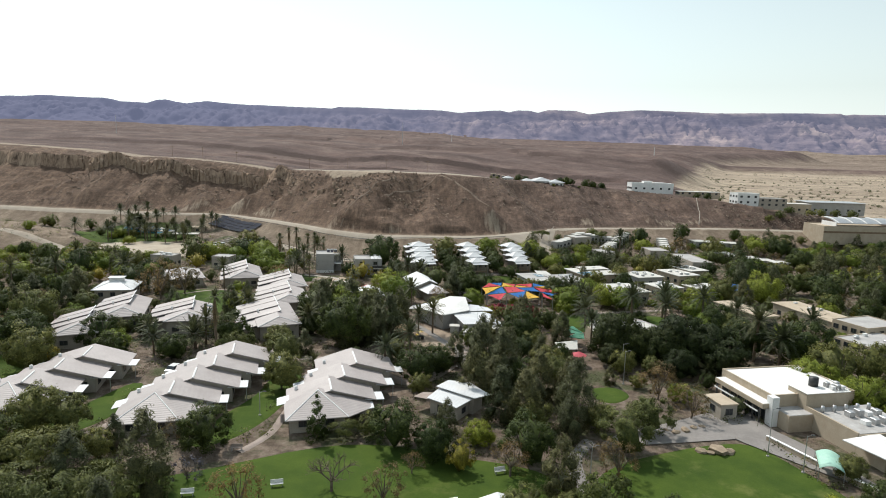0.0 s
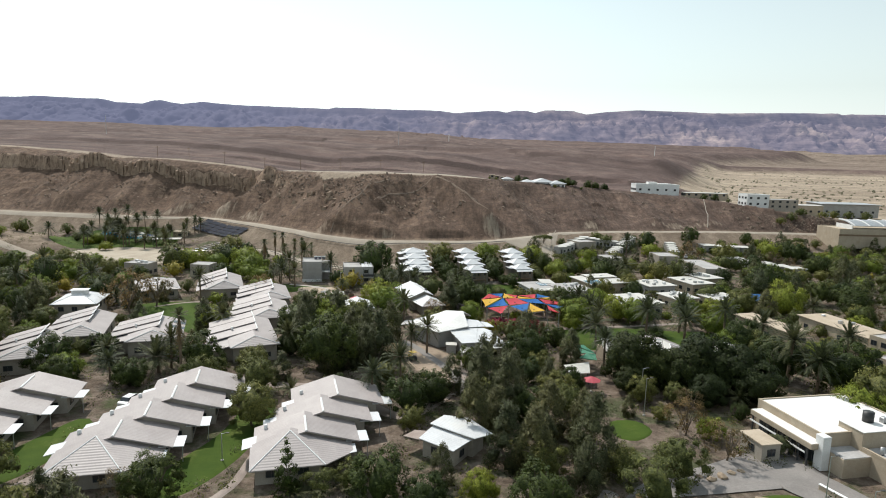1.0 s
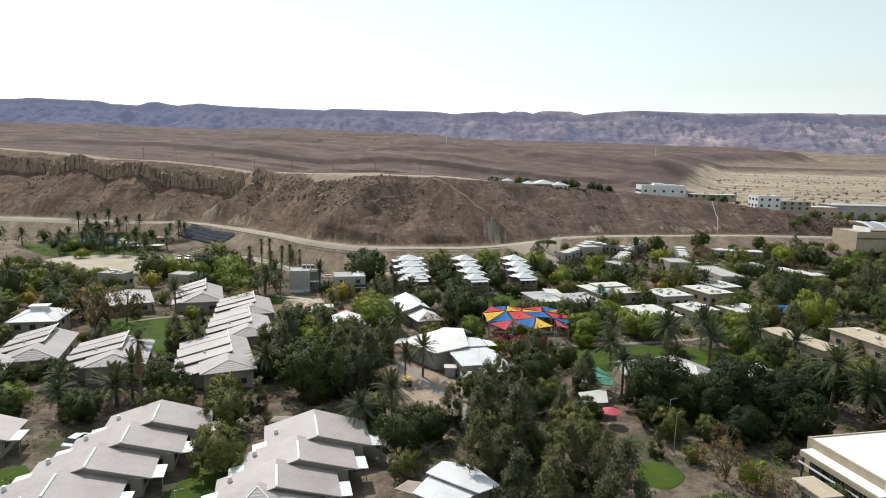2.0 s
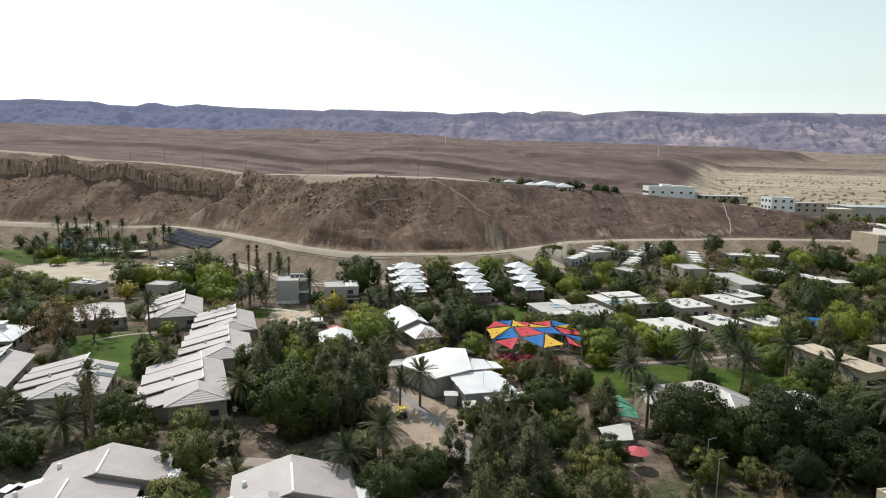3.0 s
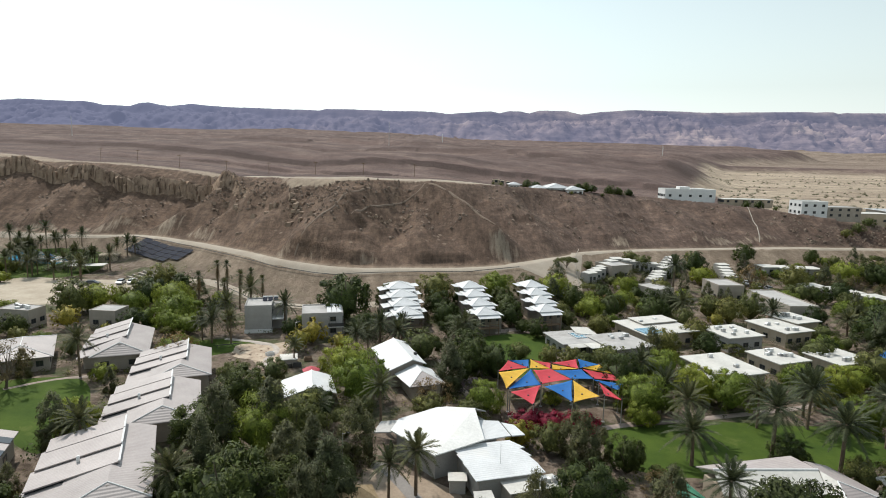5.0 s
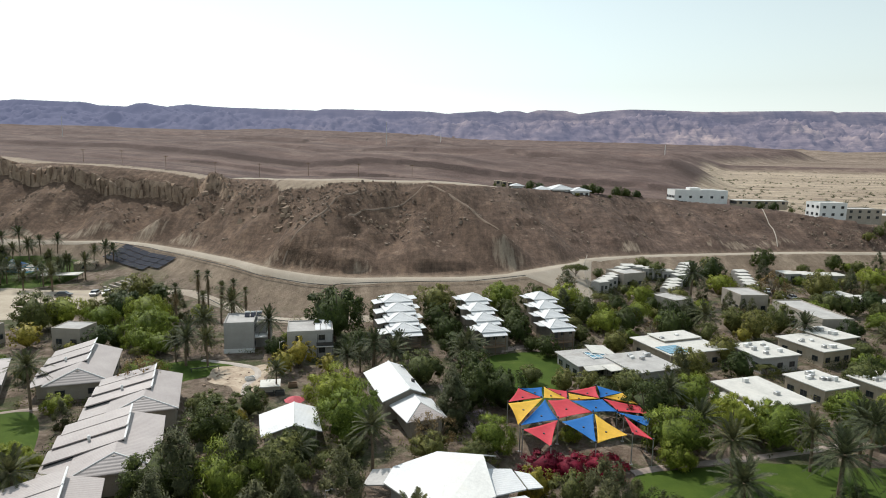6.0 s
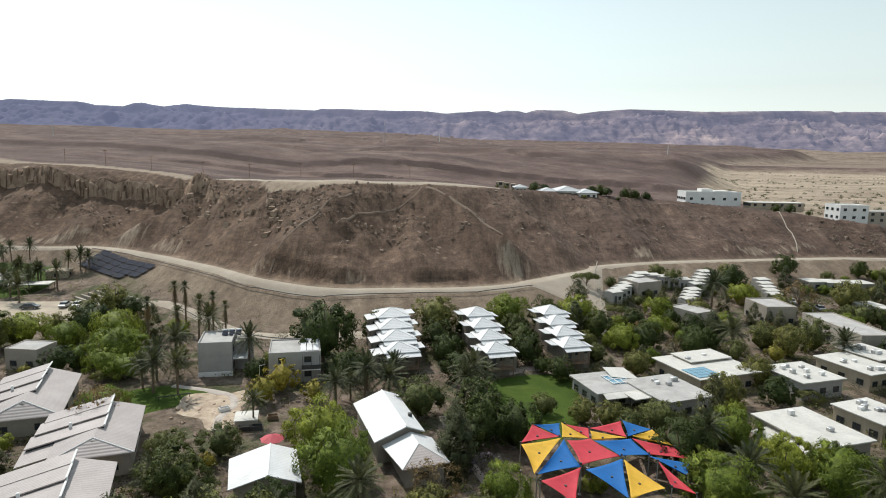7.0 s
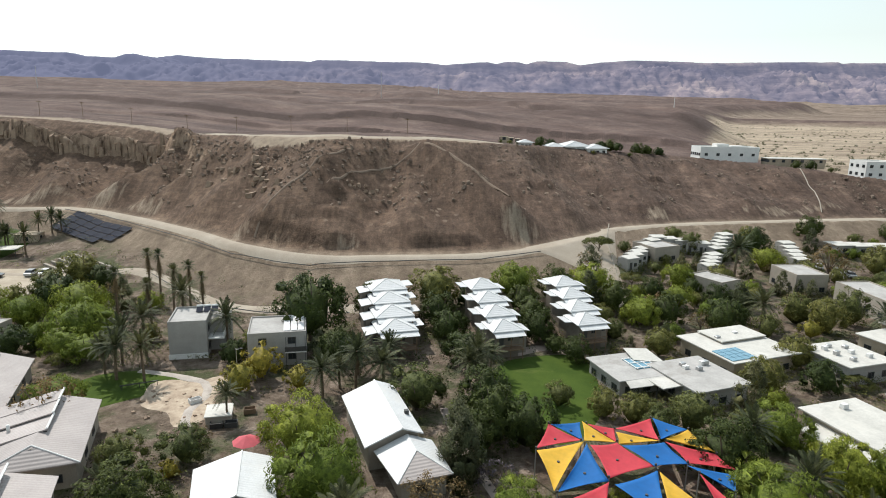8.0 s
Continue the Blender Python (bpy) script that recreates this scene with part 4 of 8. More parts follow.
    part("vent", tube(B(), (-wl * 0.45, length * 0.5, el + 1.2), (-wl * 0.45, length * 0.5, el + 2.2), 0.2, 0.2, 8), M_WALLW, root, "white roof vent", True)
    return root


CL = "grey-white sheet-roofed house with stepped clerestory strips"
clerestory_house(-43.4, 175.8, 19, 14.5, 8.0, 5.0, CL + " above a lawn")
clerestory_house(-39.0, 158.0, 20, 15.0, 8.0, 5.2, CL + " beside dark trees")
clerestory_house(-36.0, 136.5, 22, 18.5, 8.6, 4.6, CL + " and a low ribbed porch")
clerestory_house(-59.6, 187.5, 20, 17.0, 6.6, 5.2, CL + " beside a paved path")
clerestory_house(-57.6, 138.4, 18, 14.0, 8.4, 5.6, "pale sheet-roofed house with roof slots and clerestory strips", True)
clerestory_house(-73.4, 140.5, 18, 16.0, 7.0, 4.6, CL + " among garden trees")
clerestory_house(-75.4, 126.0, 18, 14.0, 6.8, 4.0, CL + " behind a tall dark tree")


def hip_house(name, x, y, turn, w, length, eave, top, roof, wall, label, z=None, ridge=0.35, wins=3, lantern=False):
    """A plain house under a hipped roof; x, y: the middle of its near eave."""
    z = hz(x, y) - 0.1 if z is None else z
    root = thing(name, x, y, z, turn, label, "house")
    h = w / 2
    a, b = length * (0.5 - ridge / 2), length * (0.5 + ridge / 2)
    part("hip_roof", slab(B(), [(-h, 0, eave), (h, 0, eave), (0, a, top)], 0.14), roof, root)
    part("hip_roof", slab(B(), [(h, length, eave), (-h, length, eave), (0, b, top)], 0.14), roof, root)
    part("roof_slope", slab(B(), [(h, 0, eave), (h, length, eave), (0, b, top), (0, a, top)], 0.14), roof, root)
    part("roof_slope", slab(B(), [(-h, length, eave), (-h, 0, eave), (0, a, top), (0, b, top)], 0.14), roof, root)
    for p, q in (((-h, 0, eave), (0, a, top)), ((h, 0, eave), (0, a, top)), ((h, length, eave), (0, b, top)), ((-h, length, eave), (0, b, top)), ((0, a, top), (0, b, top))):
        ridge_cap(root, (p[0], p[1], p[2] + 0.02), (q[0], q[1], q[2] + 0.02), 0.08)
    part("wall", box(B(), -h + 0.7, h - 0.7, 0.7, length - 0.7, -0.8, eave - 0.08), wall, root)
    for k in range(wins):
        window(root, -h + 0.7 + (w - 1.4) * (k + 0.5) / wins, 0.68, eave - 1.9, 1.2, 1.1)
        window(root, h - 0.68, 0.7 + (length - 1.4) * (k + 0.5) / wins, eave - 1.9, 1.2, 1.1, "right")
    if lantern:
        part("roof_lantern", box(B(), -1.7, 1.7, a - 0.2, b + 0.2, top - 0.5, top + 0.45, 0.05), M_WALLW, root)
        part("lantern_roof", box(B(), -2.0, 2.0, a - 0.5, b + 0.5, top + 0.45, top + 0.55), M_ROOFW, root)
    return root


hip_house("pavilion_house", -86.4, 161.0, 12, 10.2, 10.5, 4.3, 6.2, M_ROOFW, M_WALL, "white hip-roofed house with a roof lantern and open porch", ridge=0.15, lantern=True)
hip_house("round_house", -76.0, 183.5, 28, 11.0, 15.0, 2.9, 4.4, M_ROOF, M_WALL, "low grey hip-roofed house behind a bare brown tree", ridge=0.4)

# white house with a taller back wing and a hipped front wing
wh = thing("white_house", -4.4, 181.3, hz(-4.4, 181.3) - 0.1, 18.5, "white sheet-roofed house with a taller back wing", "house")
part("roof_slope", slab(B(), [(0.6, -0.4, 5.2), (3.2, -0.4, 4.2), (3.2, 13.5, 4.2), (0.6, 13.5, 5.2)], 0.16), M_ROOFW, wh)
part("roof_slope", slab(B(), [(0.6, 13.5, 5.2), (-3.9, 13.5, 3.5), (-3.9, -0.4, 3.5), (0.6, -0.4, 5.2)], 0.16), M_ROOFW, wh)
ridge_cap(wh, (0.6, -0.4, 5.2), (0.6, 13.5, 5.2), 0.12)
part("wall", prism(B(), [(-3.3, -0.8), (2.7, -0.8), (2.7, 4.1), (0.6, 5.0), (-3.3, 3.5)], 0.2, 13.2), M_WALL, wh)
part("roof_slope", slab(B(), [(1.2, -4.0, 4.3), (4.3, -7.6, 3.0), (4.3, -0.2, 3.0), (1.2, -0.2, 4.3)], 0.14), M_ROOFW, wh)
part("roof_slope", slab(B(), [(1.2, -0.2, 4.3), (-2.8, -0.2, 2.8), (-2.0, -7.6, 2.9), (1.2, -4.0, 4.3)], 0.14), M_ROOFW, wh)
part("hip_roof", slab(B(), [(-2.0, -7.6, 2.9), (4.3, -7.6, 3.0), (1.2, -4.0, 4.3)], 0.14), M_ROOF, wh, "ribbed triangular hip")
ridge_cap(wh, (-2.0, -7.6, 2.92), (1.2, -4.0, 4.32), 0.07)
ridge_cap(wh, (4.3, -7.6, 3.02), (1.2, -4.0, 4.32), 0.07)
part("wall", box(B(), -1.4, 3.7, -7.0, 0.3, -0.8, 2.85), M_WALL, wh)
window(wh, 1.0, -7.02, 1.0, 1.4, 1.0)
window(wh, 3.72, -4.0, 1.0, 1.2, 1.0, "right")
window(wh, 2.72, 4.0, 1.4, 1.2, 1.0, "right")
part("chimney", box(B(), 2.2, 2.7, 4.0, 4.5, 4.2, 5.0), M_DARK, wh)

# small white gabled house
sh = thing("small_house", -19.6, 169.6, hz(-19.6, 169.6) - 0.1, 12, "small white gabled house beside a dense green tree", "house")
part("roof_slope", slab(B(), [(0, 0, 4.0), (3.9, -0.3, 2.9), (3.3, 8.5, 2.9), (0, 8.5, 4.0)], 0.14), M_ROOFW, sh)
part("roof_slope", slab(B(), [(0, 8.5, 4.0), (-5.2, 8.3, 2.4), (-4.6, 0.4, 2.4), (0, 0, 4.0)], 0.14), M_ROOFW, sh)
ridge_cap(sh, (0, 0, 4.0), (0, 8.5, 4.0), 0.1)
part("wall", prism(B(), [(-4.0, -0.8), (3.2, -0.8), (3.2, 2.9), (0, 3.8), (-4.0, 2.4)], 0.6, 8.0), M_WALL, sh)
window(sh, 1.2, 0.58, 1.0, 1.2, 1.0)
window(sh, -2.0, 0.58, 0.8, 1.2, 1.0)

# low white house with two overlapping shed roofs
lw = thing("shed_roof_house", -2.1, 98.0, -0.1, -31, "low white house under two overlapping shed roofs", "house")
part("shed_roof", slab(B(), [(0, 0, 3.0), (5.6, 0, 2.6), (6.2, 4.2, 2.8), (-0.3, 4.4, 3.2)], 0.12), M_ROOFW, lw)
part("shed_roof", slab(B(), [(-0.6, 3.9, 3.6), (6.8, 3.9, 3.2), (8.0, 7.2, 3.0), (3.0, 9.2, 3.4), (-0.4, 7.6, 3.6)], 0.12), M_ROOFW, lw)
part("porch_roof", slab(B(), [(-3.0, 0.6, 2.3), (0.1, 0.2, 2.7), (0.1, 3.2, 2.8), (-2.6, 3.0, 2.4)], 0.08), M_PAVE, lw)
part("wall", box(B(), 0.4, 5.6, 0.5, 4.3, -0.6, 2.6), M_WALL, lw)
part("wall", box(B(), 0.2, 6.4, 4.2, 7.4, -0.6, 3.1), M_WALL, lw)
window(lw, 2.6, 0.48, 0.9, 1.6, 1.2)
window(lw, 5.62, 2.4, 0.9, 1.2, 1.0, "right")

# workshop hall with its metal-roofed annex
HX, HY = 0.6, 147.2
ha = thing("workshop_hall", HX, HY, hz(HX, HY) - 0.1, 0, "workshop hall with a bright white folded roof", "hall")


def hall_roof(name, mat, *pts):
    return part(name, slab(B(), [(x - HX, y - HY, z) for x, y, z in pts], 0.16), mat, ha)


HL, HF, HR, HBR, HBL = (-5.9, 154.9, 3.7), (0.3, 147.2, 3.9), (7.0, 151.0, 4.4), (6.0, 157.2, 6.2), (2.0, 157.6, 6.2)
hall_roof("roof_slope", M_HALLW, HL, HF, HBL)
hall_roof("roof_slope", M_HALLW, HF, HR, HBR, HBL)
hall_roof("roof_slope", M_ROOFW, HBL, HBR, (8.0, 161.0, 4.2), (0.5, 162.0, 4.2))
hall_roof("roof_slope", M_ROOFW, HL, HBL, (0.5, 162.0, 4.2), (-5.0, 159.0, 3.6))
hall_roof("wing_roof", M_ROOFW, (6.9, 151.9, 3.9), (10.9, 154.0, 3.6), (9.6, 158.4, 3.8), (6.5, 157.4, 4.3))
hall_roof("end_roof", M_ROOFW, (11.1, 154.2, 3.5), (13.0, 154.8, 3.4), (11.8, 157.8, 3.5), (10.0, 158.3, 3.6))
hall_roof("lean_to_roof", M_FLATG, (-8.4, 155.6, 3.0), (-5.8, 154.8, 3.5), (-4.8, 158.8, 3.5), (-7.6, 159.4, 3.0))
part("wall", slab(B(), [(x - HX, y - HY, 3.7) for x, y in ((-5.0, 155.0), (0.4, 148.2), (6.3, 151.7), (8.9, 154.0), (8.2, 158.0), (6.8, 160.2), (0.6, 161.2), (-4.3, 158.4))], 4.5), M_WALLG, ha)
part("shed", box(B(), 1.6, 3.6, -2.6, -0.6, -0.8, 1.9, 0.03), M_WALLG, ha, "grey lean-to box")
part("shed_roof", box(B(), 1.4, 3.8, -2.8, -0.6, 1.9, 2.0), M_FLATW, ha)
an = thing("workshop_annex", 5.6, 142.3, hz(5.6, 142.3) - 0.1, 18, "workshop annex with pale stepped metal roof sheets", "annex")
for k in range(4):
    part("roof_sheet", slab(B(), [(-0.3 + 0.0 * k, 2.0 * k, 3.2 + 0.16 * k), (9.1, 2.0 * k, 3.0 + 0.16 * k), (9.0 - 0.4 * k, 2.0 * k + 2.2, 3.2 + 0.16 * k), (-0.4 - 0.1 * k, 2.0 * k + 2.2, 3.4 + 0.16 * k)], 0.1), M_ROOFW, an)
part("wall", box(B(), 0.2, 8.6, 0.3, 8.2, -0.8, 3.0), M_WALLG, an)
part("front_block", box(B(), 3.2, 10.0, -2.6, 0.3, -0.8, 2.4, 0.04), M_WALL, an)
part("front_roof", box(B(), 3.0, 10.2, -2.8, 0.25, 2.4, 2.52), M_FLATW, an)
for k in range(5):
    part("roof_unit", box(B(), 6.2 + 0.75 * k, 6.75 + 0.75 * k, -2.0 + 0.3 * (k % 2), -1.3 + 0.3 * (k % 2), 2.52, 3.0 + 0.2 * (k % 3), 0.04), M_WALLW if k % 2 else M_METAL, an, "rooftop machine box")
part("awning", slab(B(), [(-1.6, -3.0, 2.2), (1.0, -3.3, 2.2), (1.2, -1.2, 2.5), (-1.0, -0.9, 2.5)], 0.07), M_FLATW, an)
part("antenna", tube(B(), (4.2, 3.0, 3.2), (4.2, 3.0, 6.0), 0.03, 0.02, 6), M_METAL, an)
window(an, 5.0, -2.62, 0.8, 1.2, 1.0)


def flat_house(name, x, y, turn, w, length, h, roof, wall, label, parapet=0.25, over=0.0, wins=3, z=None, storeys=1, group="", extras=0):
    """A flat-roofed block; x, y: its near left corner."""
    z = hz(x, y) - 0.1 if z is None else z
    root = thing(name, x, y, z, turn, label, "building", group)
    part("wall", box(B(), 0, w, 0, length, -1.5, h, 0.04), wall, root)
    if over:
        part("roof", box(B(), -over, w + over, -over, length + over, h, h + 0.22, 0.03), roof, root)
    else:
        part("roof", box(B(), 0.2, w - 0.2, 0.2, length - 0.2, h + 0.002, h + 0.08), roof, root)
        bm = B()
        for a, b, c, d in ((0, w, 0, 0.2), (0, w, length - 0.2, length), (0, 0.2, 0.2, length - 0.2), (w - 0.2, w, 0.2, length - 0.2)):
            box(bm, a, b, c, d, h, h + parapet)
        part("parapet", bm, wall, root)
    for s in range(storeys):
        zz = (h / storeys) * s + 1.0
        for k in range(wins):
            window(root, w * (k + 0.5) / wins, -0.02, zz, 1.3, 1.1)
            window(root, w + 0.02, length * (k + 0.5) / wins, zz, 1.3, 1.1, "right")
            window(root, -0.02, length * (k + 0.5) / wins, zz, 1.3, 1.1, "left")
    top = h + (0.22 if over else 0.08)
    rng = random.Random(int(x * 7 + y))
    for k in range(extras):
        ux, uy = rng.uniform(0.8, w - 1.4), rng.uniform(0.8, length - 1.4)
        part("roof_unit", box(B(), ux, ux + 0.9, uy, uy + 0.7, top, top + rng.uniform(0.4, 0.8), 0.04), M_WALLW if k % 2 else M_METAL, root, "rooftop machine box")
    return root


ts = flat_house("apartment_block", -43.2, 212.3, 11, 6.0, 8.0, 6.2, M_FLATG, M_WALLG, "two-storey grey plastered block with rooftop tanks", 0.35, wins=2, storeys=2, z=0.0)
for o in [c for c in ts.children if c.name.startswith("window") and c.matrix_basis.translation.y < 0]:
    for c in list(o.children):
        bpy.data.objects.remove(c)
    bpy.data.objects.remove(o)
part("base_course", box(B(), -0.12, 6.05, -0.12, 0.0, -0.5, 0.9), M_WALLW, ts)
part("side_wing", box(B(), 6.0, 9.2, 3.5, 8.0, -0.5, 5.6, 0.03), M_WALLG, ts)
part("balcony", box(B(), 6.0, 8.6, 0.8, 3.5, 2.9, 3.1), M_WALLW, ts)
part("balcony_rail", box(B(), 8.5, 8.6, 0.8, 3.5, 3.1, 4.0), M_WALLW, ts)
for k in range(3):
    water_heater(ts, 4.2 + 1.25 * k, 6.4, 6.28)
ts2 = flat_house("apartment_block", -29.6, 209.6, 11, 9.2, 8.5, 5.4, M_FLATG, M_WALLG, "two-storey grey block with white roof panels and a balcony", 0.3, wins=2, storeys=2, z=0.0)
for k in range(3):
    for j in range(3):
        part("roof_panel", slab(B(), [(5.6 + 1.15 * k, 1.0 + 2.2 * j, 5.6), (6.6 + 1.15 * k, 1.0 + 2.2 * j, 5.6), (6.6 + 1.15 * k, 2.9 + 2.2 * j, 6.0), (5.6 + 1.15 * k, 2.9 + 2.2 * j, 6.0)], 0.06), M_ROOFW, ts2, "white tilted roof panel")
part("balcony", box(B(), 5.8, 9.2, -1.4, 0.0, 2.6, 2.8), M_WALLW, ts2)
part("balcony_rail", box(B(), 5.8, 9.2, -1.4, -1.32, 2.8, 3.6), M_DARK, ts2)
for k in range(3):
    part("balcony_post", tube(B(), (6.0 + 1.5 * k, -1.3, -0.3), (6.0 + 1.5 * k, -1.3, 5.3), 0.05, 0.05, 6), M_DARK, ts2)

G1 = "flat-roofed village blocks"
ra = flat_house("studio_building", 27.8, 200.6, 17, 9.4, 8.6, 3.1, M_FLATG, M_WALLG, "flat-roofed studio with a blue skylight lattice", over=0.5, z=-0.7)
part("skylight", box(B(), 4.6, 8.4, 2.6, 6.6, 3.33, 3.42), M_TEAL, ra, "blue skylight glass")
for k in range(4):
    part("skylight_bar", box(B(), 4.6 + 1.2 * k, 4.75 + 1.2 * k, 2.4, 6.8, 3.42, 3.5), M_WALLW, ra)
for k in range(3):
    part("skylight_bar", box(B(), 4.4, 8.5, 2.7 + 1.8 * k, 2.85 + 1.8 * k, 3.5, 3.57), M_WALLW, ra)
part("white_roof", slab(B(), [(6.0, 5.5, 3.6), (10.4, 3.6, 3.5), (10.4, 8.4, 3.95), (6.6, 9.4, 4.05)], 0.1), M_FLATW, ra)
part("porch_roof", slab(B(), [(0.3, -2.2, 2.9), (5.0, -2.4, 3.0), (9.2, -4.2, 3.0), (9.6, -0.4, 3.3), (0.5, -0.6, 3.3)], 0.1), M_FLATW, ra, "white porch sheet")
for k in range(3):
    part("porch_post", tube(B(), (0.6 + 4.0 * k, -2.0 - 0.6 * k, -1.5), (0.6 + 4.0 * k, -2.0 - 0.6 * k, 2.9), 0.07, 0.07, 6), M_DARK, ra)
rc3 = flat_house("studio_building", 37.6, 196.2, 20, 9.4, 10.4, 3.4, M_FLATG, M_WALLG, "flat grey-roofed studio with rooftop fans", over=0.4, extras=5, z=-0.7)
part("white_edge", box(B(), -3.6, 1.2, 3.0, 9.0, 3.1, 3.25), M_FLATW, rc3)
rb = flat_house("clubhouse", 47.6, 206.4, 20, 13.5, 12.0, 3.6, M_FLATW, M_WALLY, "white flat-roofed clubhouse with pale blue skylights", over=0.6, extras=2, z=-0.6)
for i in range(4):
    for j in range(4):
        part("skylight_pane", box(B(), -0.2 + 1.3 * i, 0.98 + 1.3 * i, 0.2 + 1.15 * j, 1.25 + 1.15 * j, 3.83, 3.95), M_TEAL, rb, "pale blue skylight pane")
part("upper_roof", box(B(), 3.8, 13.8, 6.6, 12.4, 4.1, 4.3, 0.03), M_FLATW, rb)
part("upper_wall", box(B(), 4.2, 13.4, 7.0, 12.0, 3.8, 4.1), M_WALLY, rb)
flat_house("village_building", 65.0, 204.6, 17, 9.2, 9.0, 3.3, M_FLATW, M_WALLG, "pale flat-roofed block with rooftop boxes", over=0.4, extras=7, group=G1)
rd = flat_house("workshop_building", 52.2, 178.9, 17, 9.2, 11.4, 3.6, M_FLATW, M_WALL, "white flat-roofed workshop with a roof vent", over=0.5, extras=2)
part("side_canopy", slab(B(), [(-3.4, -0.6, 2.6), (0.2, -0.6, 3.0), (0.2, 9.0, 3.0), (-3.2, 9.0, 2.6)], 0.1), M_FLATW, rd)
flat_house("village_building", 80.0, 209.0, 20, 8.0, 11.0, 3.4, M_FLATW, M_WALLY, "white flat-roofed block beside palms", over=0.5, extras=6, group=G1)
flat_house("village_building", 86.5, 216.0, 20, 7.0, 8.5, 3.9, M_FLATW, M_WALLY, "taller white flat-roofed block", over=0.5, extras=5, group=G1)
flat_house("village_building", 66.8, 187.2, 20, 7.6, 8.0, 3.4, M_FLATW, M_WALLY, "cream flat-roofed block with boxes on the roof", over=0.4, extras=7, group=G1)
flat_house("village_building", 78.5, 187.0, 20, 9.0, 8.0, 3.4, M_FLATW, M_WALLY, "cream flat-roofed block with solar panels", over=0.4, extras=5, group=G1)
flat_house("village_building", 84.5, 254.0, 4, 8.0, 10.0, 4.9, M_FLATG, M_WALL, "grey two-level block with a long window strip", 0.3, wins=3, group=G1)
flat_house("village_building", 92.5, 230.0, 4, 8.0, 20.0, 4.6, M_FLATG, M_WALL, "long grey flat-roofed block with a white canopy", 0.3, wins=5, group=G1)
flat_house("village_building", 57.2, 271.0, 24, 8.5, 8.5, 4.4, M_FLATG, M_WALL, "grey cube house with a flat roof", 0.3, wins=2, group=G1)
flat_house("village_building", 64.3, 248.0, 29, 6.6, 9.0, 4.3, M_FLATG, M_WALL, "grey cube house beside green bushes", 0.3, wins=2, group=G1)
flat_house("village_building", -100.8, 214.4, -10, 8.3, 5.2, 4.2, M_FLATG, M_WALL, "small grey cube house with rooftop hatches", 0.2, wins=2, group=G1, extras=6)
flat_house("village_building", -79.8, 214.6, -6, 6.4, 5.6, 4.2, M_FLATG, M_WALL, "small grey cube house among bright green trees", 0.2, wins=2, group=G1)
flat_house("long_barrack", 81.2, 155.8, 18, 5.4, 16.5, 3.6, M_TAN, M_WALLY, "long tan-roofed barrack behind palms", over=0.4, wins=4)
flat_house("long_barrack", 97.7, 152.8, 13, 8.0, 20.5, 3.6, M_TAN, M_WALLY, "broad tan-roofed barrack with roof vents", over=0.4, wins=4, extras=3)
flat_house("stone_block", 97.5, 139.5, 20, 12.0, 9.0, 5.6, M_FLATG, M_WALLY, "two-storey brown stone block with a grey roof", 0.25, wins=4, storeys=2)
flat_house("stone_block", 90.5, 128.0, 20, 14.0, 8.5, 4.6, M_FLATG, M_WALLY, "brown stone block with white tanks on its grey roof", 0.25, wins=4, storeys=2, extras=4)
for k in range(4):
    flat_house("row_cabin", 116.5 + 5.6 * k, 289.0 + 0.5 * k, 5, 5.0, 5.5, 2.8, M_FLATW, M_WALLG, "white-roofed cabin in a joined row", over=0.35, wins=1, group="row cabins")
for k in range(5):
    flat_house("row_cabin", 118.0 + 3.4 * k, 266.0 - 5.0 * k, 10, 6.0, 4.4, 2.8, M_FLATW, M_WALLG, "white-roofed cabin in a stepped row", over=0.35, wins=1, group="row cabins")


